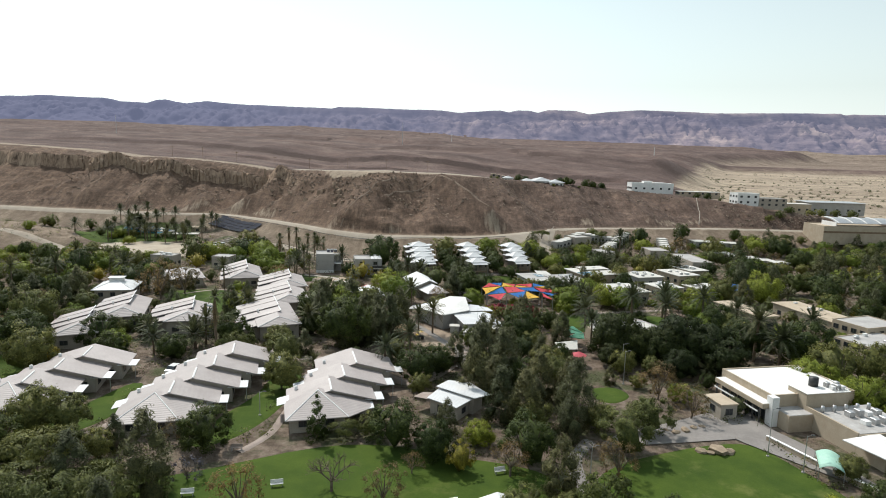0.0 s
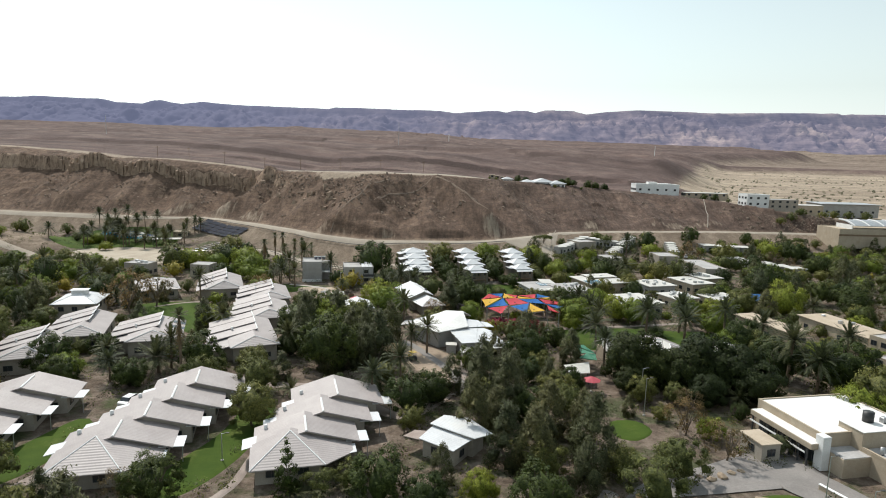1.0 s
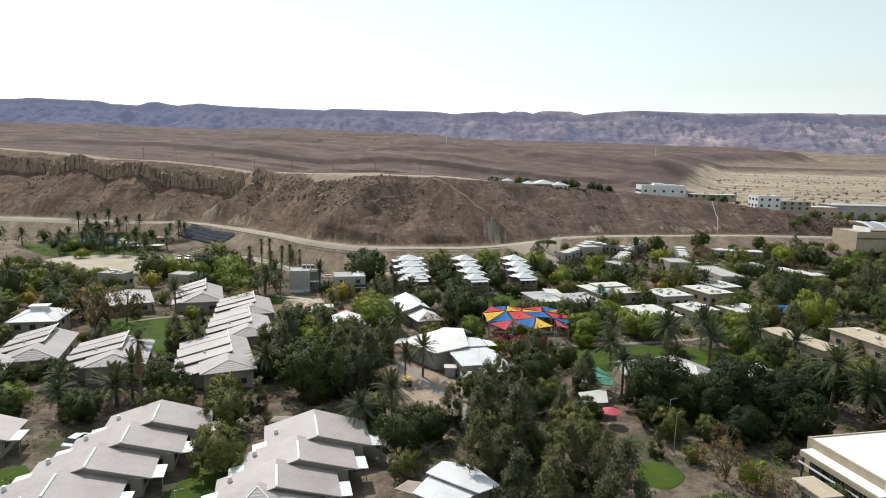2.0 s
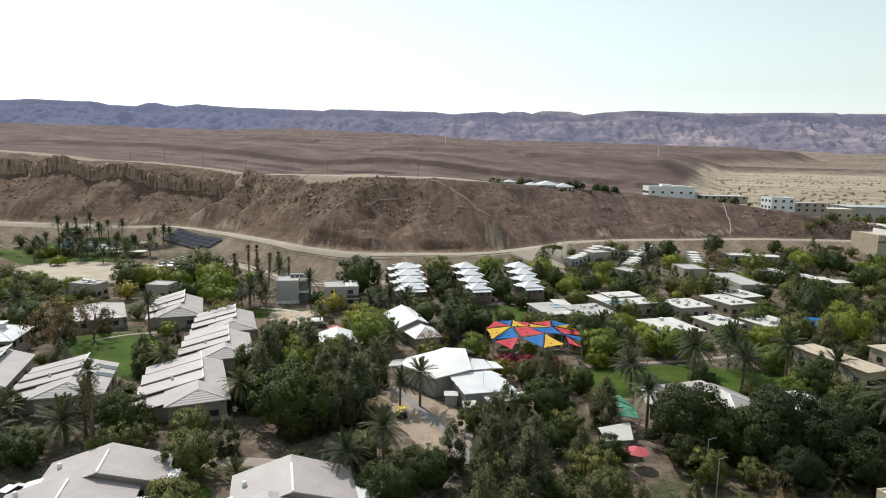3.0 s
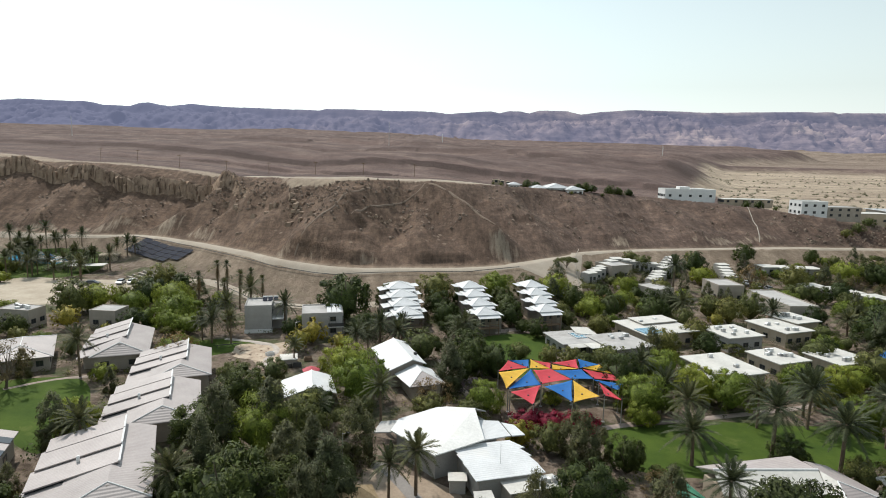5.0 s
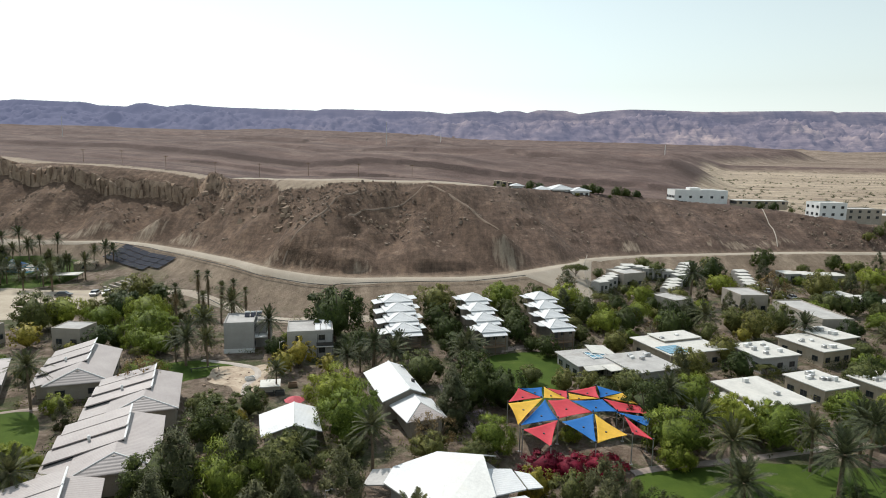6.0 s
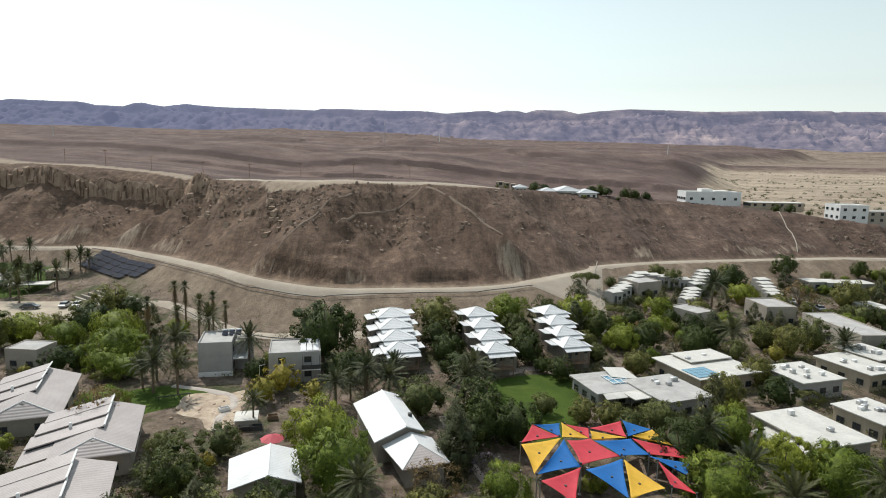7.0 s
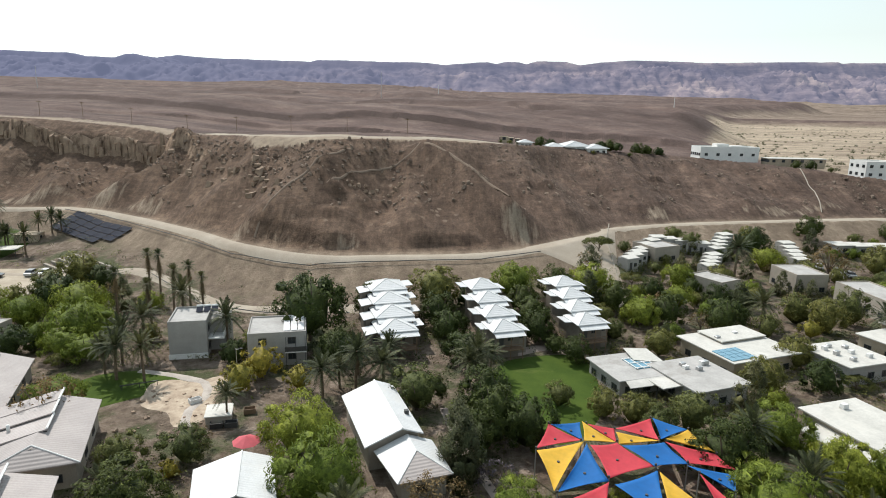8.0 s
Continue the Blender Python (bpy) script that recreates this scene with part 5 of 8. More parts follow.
# ---- rows of small pyramid-roofed cabins ----
def cabin(x, y, turn, z, wing, label, group):
    root = thing("cabin", x, y, z, turn, label, "cabin", group)
    h = 2.85
    e, t = 2.9, 4.2
    for a, b in (((-h, -h), (h, -h)), ((h, -h), (h, h)), ((h, h), (-h, h)), ((-h, h), (-h, -h))):
        part("roof_slope", slab(B(), [(*a, e), (*b, e), (0, 0, t)], 0.12), M_ROOFW, root)
    for a in ((-h, -h), (h, -h), (h, h), (-h, h)):
        ridge_cap(root, (*a, e + 0.02), (0, 0, t + 0.02), 0.06)
    part("wall", box(B(), -2.2, 2.2, -2.2, 2.2, -4.2, e - 0.05), M_CABIN, root)
    s = 1 if wing > 0 else -1
    p = [(s * 2.0, -1.7, 2.75), (s * 4.4, -1.7, 2.3), (s * 4.4, 1.9, 2.3), (s * 2.0, 1.9, 2.75)]
    part("wing_roof", slab(B(), p if s > 0 else p[::-1], 0.1), M_ROOFW, root)
    part("wing_wall", box(B(), min(s * 1.9, s * 4.0), max(s * 1.9, s * 4.0), -1.3, 1.6, -4.2, 2.3), M_CABIN, root)
    p = [(-s * 2.0, -0.6, 2.7), (-s * 4.2, -0.6, 2.9), (-s * 4.2, 2.6, 2.9), (-s * 2.0, 2.6, 2.7)]
    part("side_roof", slab(B(), p if s < 0 else p[::-1], 0.1), M_ROOFW, root)
    window(root, 0.6, -2.22, 1.0, 0.9, 1.0)
    window(root, s * 3.0, -1.32, 0.9, 0.8, 0.9)
    part("deck", box(B(), -2.4, 2.6, -3.7, -2.2, -0.3, -0.1), M_WOOD, root)
    for a in (-2.2, 0.2, 2.4):
        part("deck_post", box(B(), a - 0.06, a + 0.06, -3.6, -3.48, -3.6, 2.35), M_WOOD, root)
    part("deck_rail", box(B(), -2.4, 2.6, -3.64, -3.56, 0.7, 0.8), M_WOOD, root)
    part("porch_roof", slab(B(), [(-2.6, -3.9, 2.3), (2.8, -3.9, 2.3), (2.8, -2.6, 2.75), (-2.6, -2.6, 2.75)], 0.08), M_ROOFW, root)
    part("door", box(B(), -1.5, -0.6, -2.26, -2.2, -0.1, 2.0), M_DARK, root)
    return root


for k in range(4):
    cabin(11.9 - 0.95 * k, 216.6 + 4.5 * k, 16, 2.2 + 1.15 * k, 1, "grey cabin with a white pyramid roof and side wing", "cabins above the lawn")
for k in range(4):
    cabin(27.0 - 0.55 * k, 220.4 + 4.2 * k, 16, 2.3 + 1.1 * k, 1, "grey cabin with a white pyramid roof on a slope", "cabins above the lawn")
for k in range(4):
    cabin(-6.6 - 0.8 * k, 217.4 + 4.3 * k, 16, 1.7 + 1.15 * k, -1, "grey cabin with a white pyramid roof beside palms", "cabins above the lawn").scale = (1.22, 1.1, 1.0)
def cube_cabin(x, y, turn, label):
    """A small plastered cube under a tilted white roof, stepped with its neighbours."""
    root = thing("cube_cabin", x, y, hz(x, y) - 0.1, turn, label, "cabin", "far cabins")
    part("wall", box(B(), -1.9, 1.9, -1.7, 1.7, -1.2, 2.9, 0.04), M_WALLG, root)
    part("roof", slab(B(), [(-2.0, -1.8, 3.05), (2.0, -1.8, 3.05), (2.0, 1.0, 3.3), (-2.0, 1.0, 3.3)], 0.14), M_FLATW, root)
    window(root, 0.7, -1.72, 0.9, 0.9, 0.9)
    window(root, 1.92, 0.2, 0.9, 0.9, 0.9, "right")
    part("door", box(B(), -1.2, -0.4, -1.76, -1.7, -0.1, 2.0), M_DARK, root)


for (x0, y0), (x1, y1), n_, a in (((48.5, 265), (59.5, 281), 6, 30), ((62.0, 283.5), (74.0, 282.5), 5, 5), ((77.0, 280), (83.5, 290), 5, 20), ((69.5, 267), (74.0, 275), 4, 20), ((98.0, 276), (100.5, 288), 5, 10)):
    for k in range(n_):
        cube_cabin(x0 + (x1 - x0) * k / (n_ - 1), y0 + (y1 - y0) * k / (n_ - 1), a, "small grey cube cabin with a white roof in a stepped row")

# ---- hall and kitchens beside the paved square ----
bh = thing("dining_hall", 54.6, 98.4, -0.2, 12, "cream dining hall with a broad white flat roof", "hall")
part("wall", box(B(), 0, 16.2, 0, 13.0, -1.2, 4.9, 0.05), M_WALLY, bh)
part("roof", box(B(), 0.25, 15.95, 0.25, 12.75, 4.902, 4.98), M_HALLW, bh)
bm = B()
for a, b, c, d in ((0, 16.2, 0, 0.25), (0, 16.2, 12.75, 13.0), (0, 0.25, 0.25, 12.75), (15.95, 16.2, 0.25, 12.75)):
    box(bm, a, b, c, d, 4.9, 5.15)
part("parapet", bm, M_WALLY, bh)
part("front_canopy", box(B(), -2.0, 0.0, -0.5, 12.0, 3.1, 3.9, 0.05), M_WALLY, bh, "deep cream canopy")
part("canopy_roof", box(B(), -1.9, -0.02, -0.4, 11.9, 3.902, 3.96), M_HALLW, bh)
part("canopy_band", box(B(), -2.08, -2.0, 0.5, 11.9, 2.2, 2.45), M_CAP, bh)
for k in range(8):
    part("canopy_post", box(B(), -1.9, -1.7, 0.2 + 1.6 * k, 0.4 + 1.6 * k, -1.0, 3.1), M_DARK, bh)
for k in range(6):
    window(bh, -0.02, 1.2 + 2.0 * k, 0.2, 1.7, 1.9, "left")
part("corner_pier", box(B(), -0.8, 0.5, -1.3, 0.2, -1.0, 5.2, 0.06), M_WALLW, bh)
part("front_wall", box(B(), 0.5, 9.0, -3.6, 0.0, -1.0, 3.0, 0.04), M_WALLY, bh)
part("front_roof", box(B(), 0.6, 8.9, -3.5, -0.1, 3.002, 3.08), M_FLATG, bh)
part("plant_room", box(B(), 5.0, 13.2, -1.9, 2.4, 3.0, 5.8, 0.05), M_WALLY, bh, "raised cream plant room")
part("plant_roof", box(B(), 4.9, 13.3, -2.0, 2.5, 5.8, 5.9), M_HALLW, bh)
part("water_tank", tube(B(), (8.8, 1.2, 5.9), (8.8, 1.2, 7.4), 0.75, 0.75, 14), M_BLACK, bh, "black plastic water tank", True)
for k in range(6):
    part("roof_unit", box(B(), 10.4 + 0.95 * (k % 3), 11.1 + 0.95 * (k % 3), -1.2 + 1.3 * (k // 3), -0.4 + 1.3 * (k // 3), 5.9, 6.5 + 0.25 * (k % 2), 0.05), M_METAL if k % 2 else M_WALLW, bh, "rooftop machine box")
bm = B()
for k in range(5):
    tube(bm, (10.5 + 0.7 * k, -1.6, 6.1), (12.8, 0.6 + 0.4 * k, 6.5), 0.09, 0.09, 6)
part("pipes", bm, M_METAL, bh, "silver rooftop pipes")
part("kitchen_wall", box(B(), 5.0, 17.0, -12.0, -1.9, -1.0, 3.4, 0.04), M_WALLY, bh)
part("kitchen_roof", box(B(), 5.3, 16.7, -11.7, -2.1, 3.402, 3.5), M_FLATG, bh)
part("kitchen_parapet", box(B(), 4.98, 5.3, -12.0, -1.9, 3.4, 3.8), M_WALLY, bh)
for k in range(8):
    part("roof_unit", box(B(), 9.0 + 1.7 * (k % 4), 10.0 + 1.7 * (k % 4), -9.5 + 3.0 * (k // 4), -8.3 + 3.0 * (k // 4), 3.5, 4.2 + 0.2 * (k % 3), 0.05), M_METAL if k % 3 else M_WALLW, bh, "rooftop machine box")
for k in range(5):
    part("duct", tube(B(), (6.2 + 2.2 * k, -4.0, 3.5), (6.2 + 2.2 * k, -4.0, 4.6), 0.28, 0.28, 8), M_METAL, bh, "steel exhaust duct", True)
part("loading_roof", slab(B(), [(4.0, -19.0, 2.8), (9.5, -17.5, 2.9), (9.0, -11.8, 3.4), (1.8, -12.6, 3.3)], 0.12), M_HALLW, bh, "pale loading-bay sheet roof")
part("loading_wall", box(B(), 5.0, 8.8, -17.0, -12.0, -1.0, 2.7), M_WALLY, bh)
gc = thing("garden_tunnel", 54.2, 84.8, 0.0, -25, "pale green fabric tunnel canopy beside the square", "canopy")
bm = B()
pts = [(3.0 * (j / 8), 0.0, 2.0 + 0.6 * math.sin(math.pi * j / 8)) for j in range(9)]
vs = [[bm.verts.new((p[0], 5.6 * (i / 4) - 5.6, p[2])) for p in pts] for i in range(5)]
for i in range(4):
    for j in range(8):
        bm.faces.new((vs[i][j], vs[i][j + 1], vs[i + 1][j + 1], vs[i + 1][j]))
M_GREENF = surface("pale_green_fabric", (0.30, 0.52, 0.42), (0.40, 0.62, 0.50), 0.5, 6.0, 0.7, relief=0.15)
cv = part("cover", bm, M_GREENF, gc, smooth=True)
cv.modifiers.new("thick", "SOLIDIFY").thickness = 0.03
for x_ in (0.0, 3.0):
    for y_ in (-5.5, -2.8, 0.0):
        part("pole", tube(B(), (x_, y_, -0.4), (x_, y_, 2.0), 0.05, 0.05, 6), M_METAL, gc)
flat_house("kiosk", 46.8, 99.0, 12, 3.0, 4.6, 2.7, M_TAN, M_WALL, "small cream kiosk with a reddish flat roof", over=0.15, wins=1, z=-0.1)

# house of two wings behind the dense dark trees
lh = thing("winged_house", 47.2, 134.6, hz(47.2, 134.6) - 0.1, 14, "cream-roofed house of two wings behind dark trees", "house")
part("hip_roof", slab(B(), [(0, 0, 2.9), (8.6, 0, 2.9), (2.2, 5.4, 4.9)], 0.14), M_ROOF, lh, "ribbed triangular hip")
part("roof_slope", slab(B(), [(8.6, 0, 2.9), (7.6, 12.0, 2.9), (2.2, 10.5, 4.9), (2.2, 5.4, 4.9)], 0.14), M_ROOF, lh)
part("roof_slope", slab(B(), [(0, 0, 2.9), (2.2, 5.4, 4.9), (2.2, 8.0, 4.9), (0, 3.2, 2.9)], 0.14), M_FLATW, lh)
part("roof_slope", slab(B(), [(0, 3.4, 2.9), (2.2, 8.2, 4.9), (-9.8, 12.0, 4.3), (-10.8, 8.6, 2.9)], 0.14), M_FLATW, lh)
part("roof_slope", slab(B(), [(2.2, 8.2, 4.9), (2.2, 12.5, 4.6), (-9.6, 15.5, 2.9), (-9.8, 12.0, 4.3)], 0.14), M_ROOF, lh)
ridge_cap(lh, (0, 0, 2.92), (2.2, 5.4, 4.92), 0.09)
ridge_cap(lh, (8.6, 0, 2.92), (2.2, 5.4, 4.92), 0.09)
ridge_cap(lh, (-9.8, 12.0, 4.32), (2.2, 8.2, 4.92), 0.14)
part("wall", box(B(), 0.7, 7.4, 0.8, 10.0, -0.8, 2.8), M_WALLY, lh)
part("wall", box(B(), -9.8, 0.8, 8.8, 13.6, -0.8, 2.8), M_WALLY, lh)
window(lh, 4.0, 0.78, 0.9, 1.6, 1.1)
window(lh, -4.0, 8.78, 0.9, 1.6, 1.1)
hip_house("garden_house", 61.8, 138.0, 10, 9.0, 8.0, 2.9, 4.6, M_FLATW, M_WALLY, "cream hip-roofed house half hidden by bushes")

# ---- shade sails over the playground ----
def sail_mat(name, c):
    m, t, b = nodes_of(name)
    f = noise_node(t, 1.2, 4, 0.6)
    col = mixc(t, 0.5, c, ramp(t, f, [(0.3, (0.72, 0.72, 0.72)), (0.7, (1.05, 1.05, 1.05))]), "MULTIPLY")
    t.links.new(col, b.inputs["Base Color"])
    b.inputs["Roughness"].default_value = 0.75
    w = noise_node(t, 9, 2, 0.5)
    bump(t, b, w, 0.2, 0.02)
    tr = t.nodes.new("ShaderNodeBsdfTranslucent")
    t.links.new(col, tr.inputs[0])
    mx_ = t.nodes.new("ShaderNodeMixShader")
    mx_.inputs[0].default_value = 0.35
    t.links.new(b.outputs[0], mx_.inputs[1])
    t.links.new(tr.outputs[0], mx_.inputs[2])
    t.links.new(mx_.outputs[0], t.nodes["Material Output"].inputs[0])
    return m


M_RED = sail_mat("red_sailcloth", (0.66, 0.055, 0.08))
M_BLUE = sail_mat("blue_sailcloth", (0.004, 0.155, 0.48))
M_YEL = sail_mat("yellow_sailcloth", (0.78, 0.48, 0.045))
M_GRNS = sail_mat("green_sailcloth", (0.10, 0.34, 0.22))
M_WHS = sail_mat("white_sailcloth", (0.72, 0.70, 0.64))
M_PNK = sail_mat("pink_sailcloth", (0.70, 0.14, 0.17))


def sail(corners, mat, colour, group="playground shade sails", where="stretched over the playground", patch_on=True):
    """A cloth with hollow edges, stretched between three or four mast heads."""
    P = [Vector(p) for p in corners]
    cen = sum(P, Vector()) / len(P)
    n = 12
    if len(P) == 3:
        P = [P[0], P[1], P[2], P[2]]
    root = thing("shade_sail", cen.x, cen.y, cen.z, 0, f"{colour} {'four' if len(corners) == 4 else 'three'}-cornered shade sail {where}", "shade sail", group)
    bm = bmesh.new()
    grid = {}
    for i in range(n + 1):
        for j in range(n + 1):
            u, v = i / n, j / n
            p = (P[0] * (1 - u) + P[1] * u) * (1 - v) + (P[3] * (1 - u) + P[2] * u) * v
            eu, ev = 4 * u * (1 - u), 4 * v * (1 - v)
            pull = max(eu * (1 - ev) ** 2, ev * (1 - eu) ** 2)
            p = p + (cen - p) * 0.10 * pull
            p.z -= 0.35 * eu * ev
            grid[i, j] = bm.verts.new(p - cen)
    for i in range(n):
        for j in range(n):
            bm.faces.new((grid[i, j], grid[i + 1, j], grid[i + 1, j + 1], grid[i, j + 1]))
    bmesh.ops.remove_doubles(bm, verts=bm.verts, dist=0.001)
    cl = part("cloth", bm, mat, root, smooth=True)
    cl.modifiers.new("thick", "SOLIDIFY").thickness = 0.02
    if patch_on:
        part("patch", tube(B(), (0, 0, -0.45), (0, 0, -0.2), 0.16, 0.16, 8), M_DARK, root, "dark round centre patch")
    return root


def zs(x, y):
    """Mast heads stand higher towards the middle of the group."""
    return 4.2 + 0.3 * math.sin(x * 1.7 + y * 0.9)


RED3 = [(13.9, 183.9, 11.6, 179.0, 17.0, 180.1), (18.5, 183.9, 21.7, 182.9, 21.1, 179.9), (21.7, 182.9, 27.1, 185.9, 26.3, 180.6), (17.9, 179.5, 21.0, 179.5, 24.0, 175.2, 18.3, 173.0), (26.8, 180.0, 31.7, 177.5, 32.7, 174.7, 27.9, 176.1), (12.5, 168.8, 18.1, 172.2, 15.6, 164.1), (28.3, 174.0, 27.4, 167.0, 30.0, 166.2)]
BLUE3 = [(14.1, 183.7, 17.8, 184.1, 17.3, 180.4), (27.3, 185.9, 30.9, 183.5, 26.5, 180.6), (17.5, 179.5, 18.2, 172.5, 12.4, 170.6), (21.5, 179.2, 26.7, 180.0, 28.1, 175.9, 23.8, 175.0), (27.6, 175.5, 32.4, 173.7, 30.8, 170.8), (18.6, 171.9, 23.7, 173.8, 21.8, 164.9)]
YEL3 = [(18.1, 184.4, 17.4, 180.4, 20.9, 179.6), (21.7, 182.4, 26.4, 180.4, 21.2, 179.5), (30.8, 183.4, 31.7, 177.8, 27.0, 180.4), (11.6, 178.6, 17.3, 180.0, 12.1, 170.8), (23.8, 173.6, 22.0, 164.9, 26.6, 166.9)]
masts = {}
for data, mat, colour in ((RED3, M_RED, "red"), (BLUE3, M_BLUE, "blue"), (YEL3, M_YEL, "yellow")):
    for t_ in data:
        q = [(t_[k], t_[k + 1], zs(t_[k], t_[k + 1])) for k in range(0, len(t_), 2)]
        sail(q, mat, colour)
        for x_, y_, z_ in q:
            key = next((k for k in masts if math.hypot(k[0] - x_, k[1] - y_) < 1.3), None)
            if key is None:
                masts[(x_, y_)] = z_
            else:
                masts[key] = max(masts[key], z_)
for (x_, y_), z_ in masts.items():
    mt = thing("sail_mast", x_, y_, hz(x_, y_), 0, "grey steel mast holding shade sail corners", "mast", "sail masts")
    part("pole", tube(B(), (0, 0, -0.3), (0, 0, z_ + 0.15 - hz(x_, y_)), 0.09, 0.07, 8), M_METAL, mt)
    part("foot_plate", box(B(), -0.22, 0.22, -0.22, 0.22, 0.0, 0.06), M_METAL, mt)
    part("head_ring", tube(B(), (0, 0, z_ - hz(x_, y_) - 0.05), (0, 0, z_ - hz(x_, y_) + 0.2), 0.13, 0.13, 8), M_DARK, mt)
sail([(29.1, 142.6, 3.2), (30.8, 142.4, 3.4), (32.4, 138.4, 2.9)], M_GRNS, "green", group="courtyard sails", where="above a shaded courtyard", patch_on=False)
sail([(29.3, 142.0, 3.0), (32.4, 138.2, 2.9), (28.6, 138.6, 2.9)], M_GRNS, "green", group="courtyard sails", where="above a shaded courtyard", patch_on=False)
sail([(30.5, 138.4, 3.0), (32.3, 137.9, 2.9), (31.8, 134.6, 2.7)], M_GRNS, "green", group="courtyard sails", where="above a shaded courtyard", patch_on=False)
sail([(27.9, 135.2, 2.9), (30.6, 138.2, 3.0), (31.7, 134.9, 2.7)], M_GRNS, "green", group="courtyard sails", where="above a shaded courtyard", patch_on=False)
sh2 = thing("awning_frame", 27.2, 129.8, 0, 14, "cream canvas awning on dark posts beside green sails", "awning")
part("canvas", slab(B(), [(-2.9, -1.9, 2.5), (1.2, -2.2, 2.4), (3.4, 2.6, 2.8), (-2.4, 1.6, 2.9)], 0.05), M_WHS, sh2)
for x_, y_ in ((-2.7, -1.7), (1.1, -2.0), (3.1, 2.3), (-2.2, 1.4)):
    part("post", tube(B(), (x_, y_, -0.2), (x_, y_, 2.45), 0.06, 0.06, 6), M_DARK, sh2)


def umbrella(x, y, mat, label, r=1.7):
    root = thing("garden_umbrella", x, y, hz(x, y), 0, label, "umbrella")
    bm = B()
    bmesh.ops.create_cone(bm, cap_ends=False, segments=8, radius1=r, radius2=0.05, depth=0.7, matrix=Matrix.Translation((0, 0, 2.55)))
    c = part("canopy", bm, mat, root)
    c.modifiers.new("thick", "SOLIDIFY").thickness = 0.02
    part("pole", tube(B(), (0, 0, 0), (0, 0, 2.85), 0.035, 0.035, 6), M_METAL, root)
    part("base", tube(B(), (0, 0, 0), (0, 0, 0.12), 0.35, 0.3, 10), M_WALLG, root)


umbrella(28.5, 125.0, M_PNK, "open pink garden umbrella beside dark trees")
umbrella(-22.4, 183.0, M_PNK, "faded pink garden umbrella behind the small house")


# ---- the plateau and the far side of the village ----
pw = flat_house("water_reservoir_building", 111.0, 376.0, 2, 25.0, 9.0, 4.3, M_FLATW, M_WALLW, "long white flat-roofed building on the plateau rim", 0.4, wins=5, z=22.4)
part("roof_block", box(B(), 8.0, 13.0, 2.5, 7.0, 4.3, 5.7, 0.05), M_WALLW, pw)
part("roof_block", box(B(), 14.0, 21.0, 3.0, 7.0, 4.3, 5.0, 0.05), M_WALLW, pw)
hip_house("rim_house", 47.5, 357.0, 10, 8.0, 7.0, 2.6, 3.9, M_ROOFW, M_WALLW, "white-roofed house on the plateau rim", z=24.4)
hip_house("rim_house", 56.0, 358.0, 14, 12.0, 9.0, 2.8, 4.6, M_ROOFW, M_WALLW, "large white-roofed house on the plateau rim", z=24.4)
hip_house("rim_house", 63.5, 356.5, 14, 9.0, 7.0, 2.6, 4.0, M_ROOFW, M_WALLW, "white-roofed house on the plateau rim", z=24.1)
hip_house("rim_house", 36.5, 361.0, 5, 6.0, 5.0, 2.4, 3.4, M_ROOFW, M_WALLW, "small white-roofed house on the plateau rim", z=25.8)
for x_, y_, w_ in ((30.0, 366.0, 2.0), (33.0, 366.5, 1.5), (26.5, 364.0, 3.0)):
    flat_house("rim_shed", x_, y_, 0, w_, 2.0, 2.2, M_TAN, M_WALLY, "small brown shed on the plateau rim", over=0.1, wins=1, z=hz(x_, y_))
flat_house("apartment_block", 160.0, 345.0, 4, 12.0, 9.0, 6.0, M_FLATW, M_WALLW, "white two-storey block with dark square windows", 0.4, wins=3, storeys=2, z=18.2)
flat_house("apartment_block", 173.0, 347.5, 4, 16.0, 9.0, 4.8, M_FLATG, M_WALL, "brown-grey two-storey block beside a white one", 0.3, wins=4, storeys=2, z=17.0)
flat_house("terrace_row", 138.0, 372.0, 2, 24.0, 6.0, 2.4, M_FLATW, M_WALLY, "long low block on the plateau rim", over=0.3, wins=6, z=20.5)
flat_house("storage_shed", 187.0, 352.0, 2, 18.0, 8.0, 4.5, M_FLATW, M_WALLY, "low brown store with a white roof", over=0.2, wins=4, z=14.5)
flat_house("storage_shed", 206.0, 356.0, 2, 32.0, 14.0, 5.5, M_METAL, M_WALLG, "broad shed with a pale metal roof", over=0.8, wins=5, z=14.5)
fc = flat_house("factory_hall", 180.5, 298.0, 3, 36.0, 16.0, 7.0, M_TAN, M_WALLY, "beige factory hall with a stepped roof", 0.4, wins=0, z=5.5)
part("wall_band", box(B(), -0.1, 36.0, -0.15, 0.0, 4.2, 5.0), M_WOOD, fc)
fr = thing("factory_roof_hall", 187.5, 300.0, 12.4, 3, "vaulted factory roof with grey metal sheets", "hall")
bm = B()
vs = [[bm.verts.new((30.0 * i / 10, 11.0 * j / 6, 3.6 * math.sin(math.pi * (0.15 + 0.85 * j / 12)) + 0.2)) for j in range(7)] for i in range(11)]
for i in range(10):
    for j in range(6):
        bm.faces.new((vs[i][j], vs[i + 1][j], vs[i + 1][j + 1], vs[i][j + 1]))
cv = part("vault", bm, M_METAL, fr)
cv.modifiers.new("thick", "SOLIDIFY").thickness = 0.12
for k in range(4):
    bm = B()
    for j in range(6):
        a = [11.0 * (j + d) / 6 for d in (0, 1)]
        zz = [3.6 * math.sin(math.pi * (0.15 + 0.85 * (j + d) / 12)) + 0.28 for d in (0, 1)]
        tube(bm, (1.0 + 7.0 * k, a[0], zz[0]), (1.0 + 7.0 * k, a[1], zz[1]), 0.3, 0.3, 6)
    part("roof_rib", bm, M_WALLW, fr, "white roof rib")
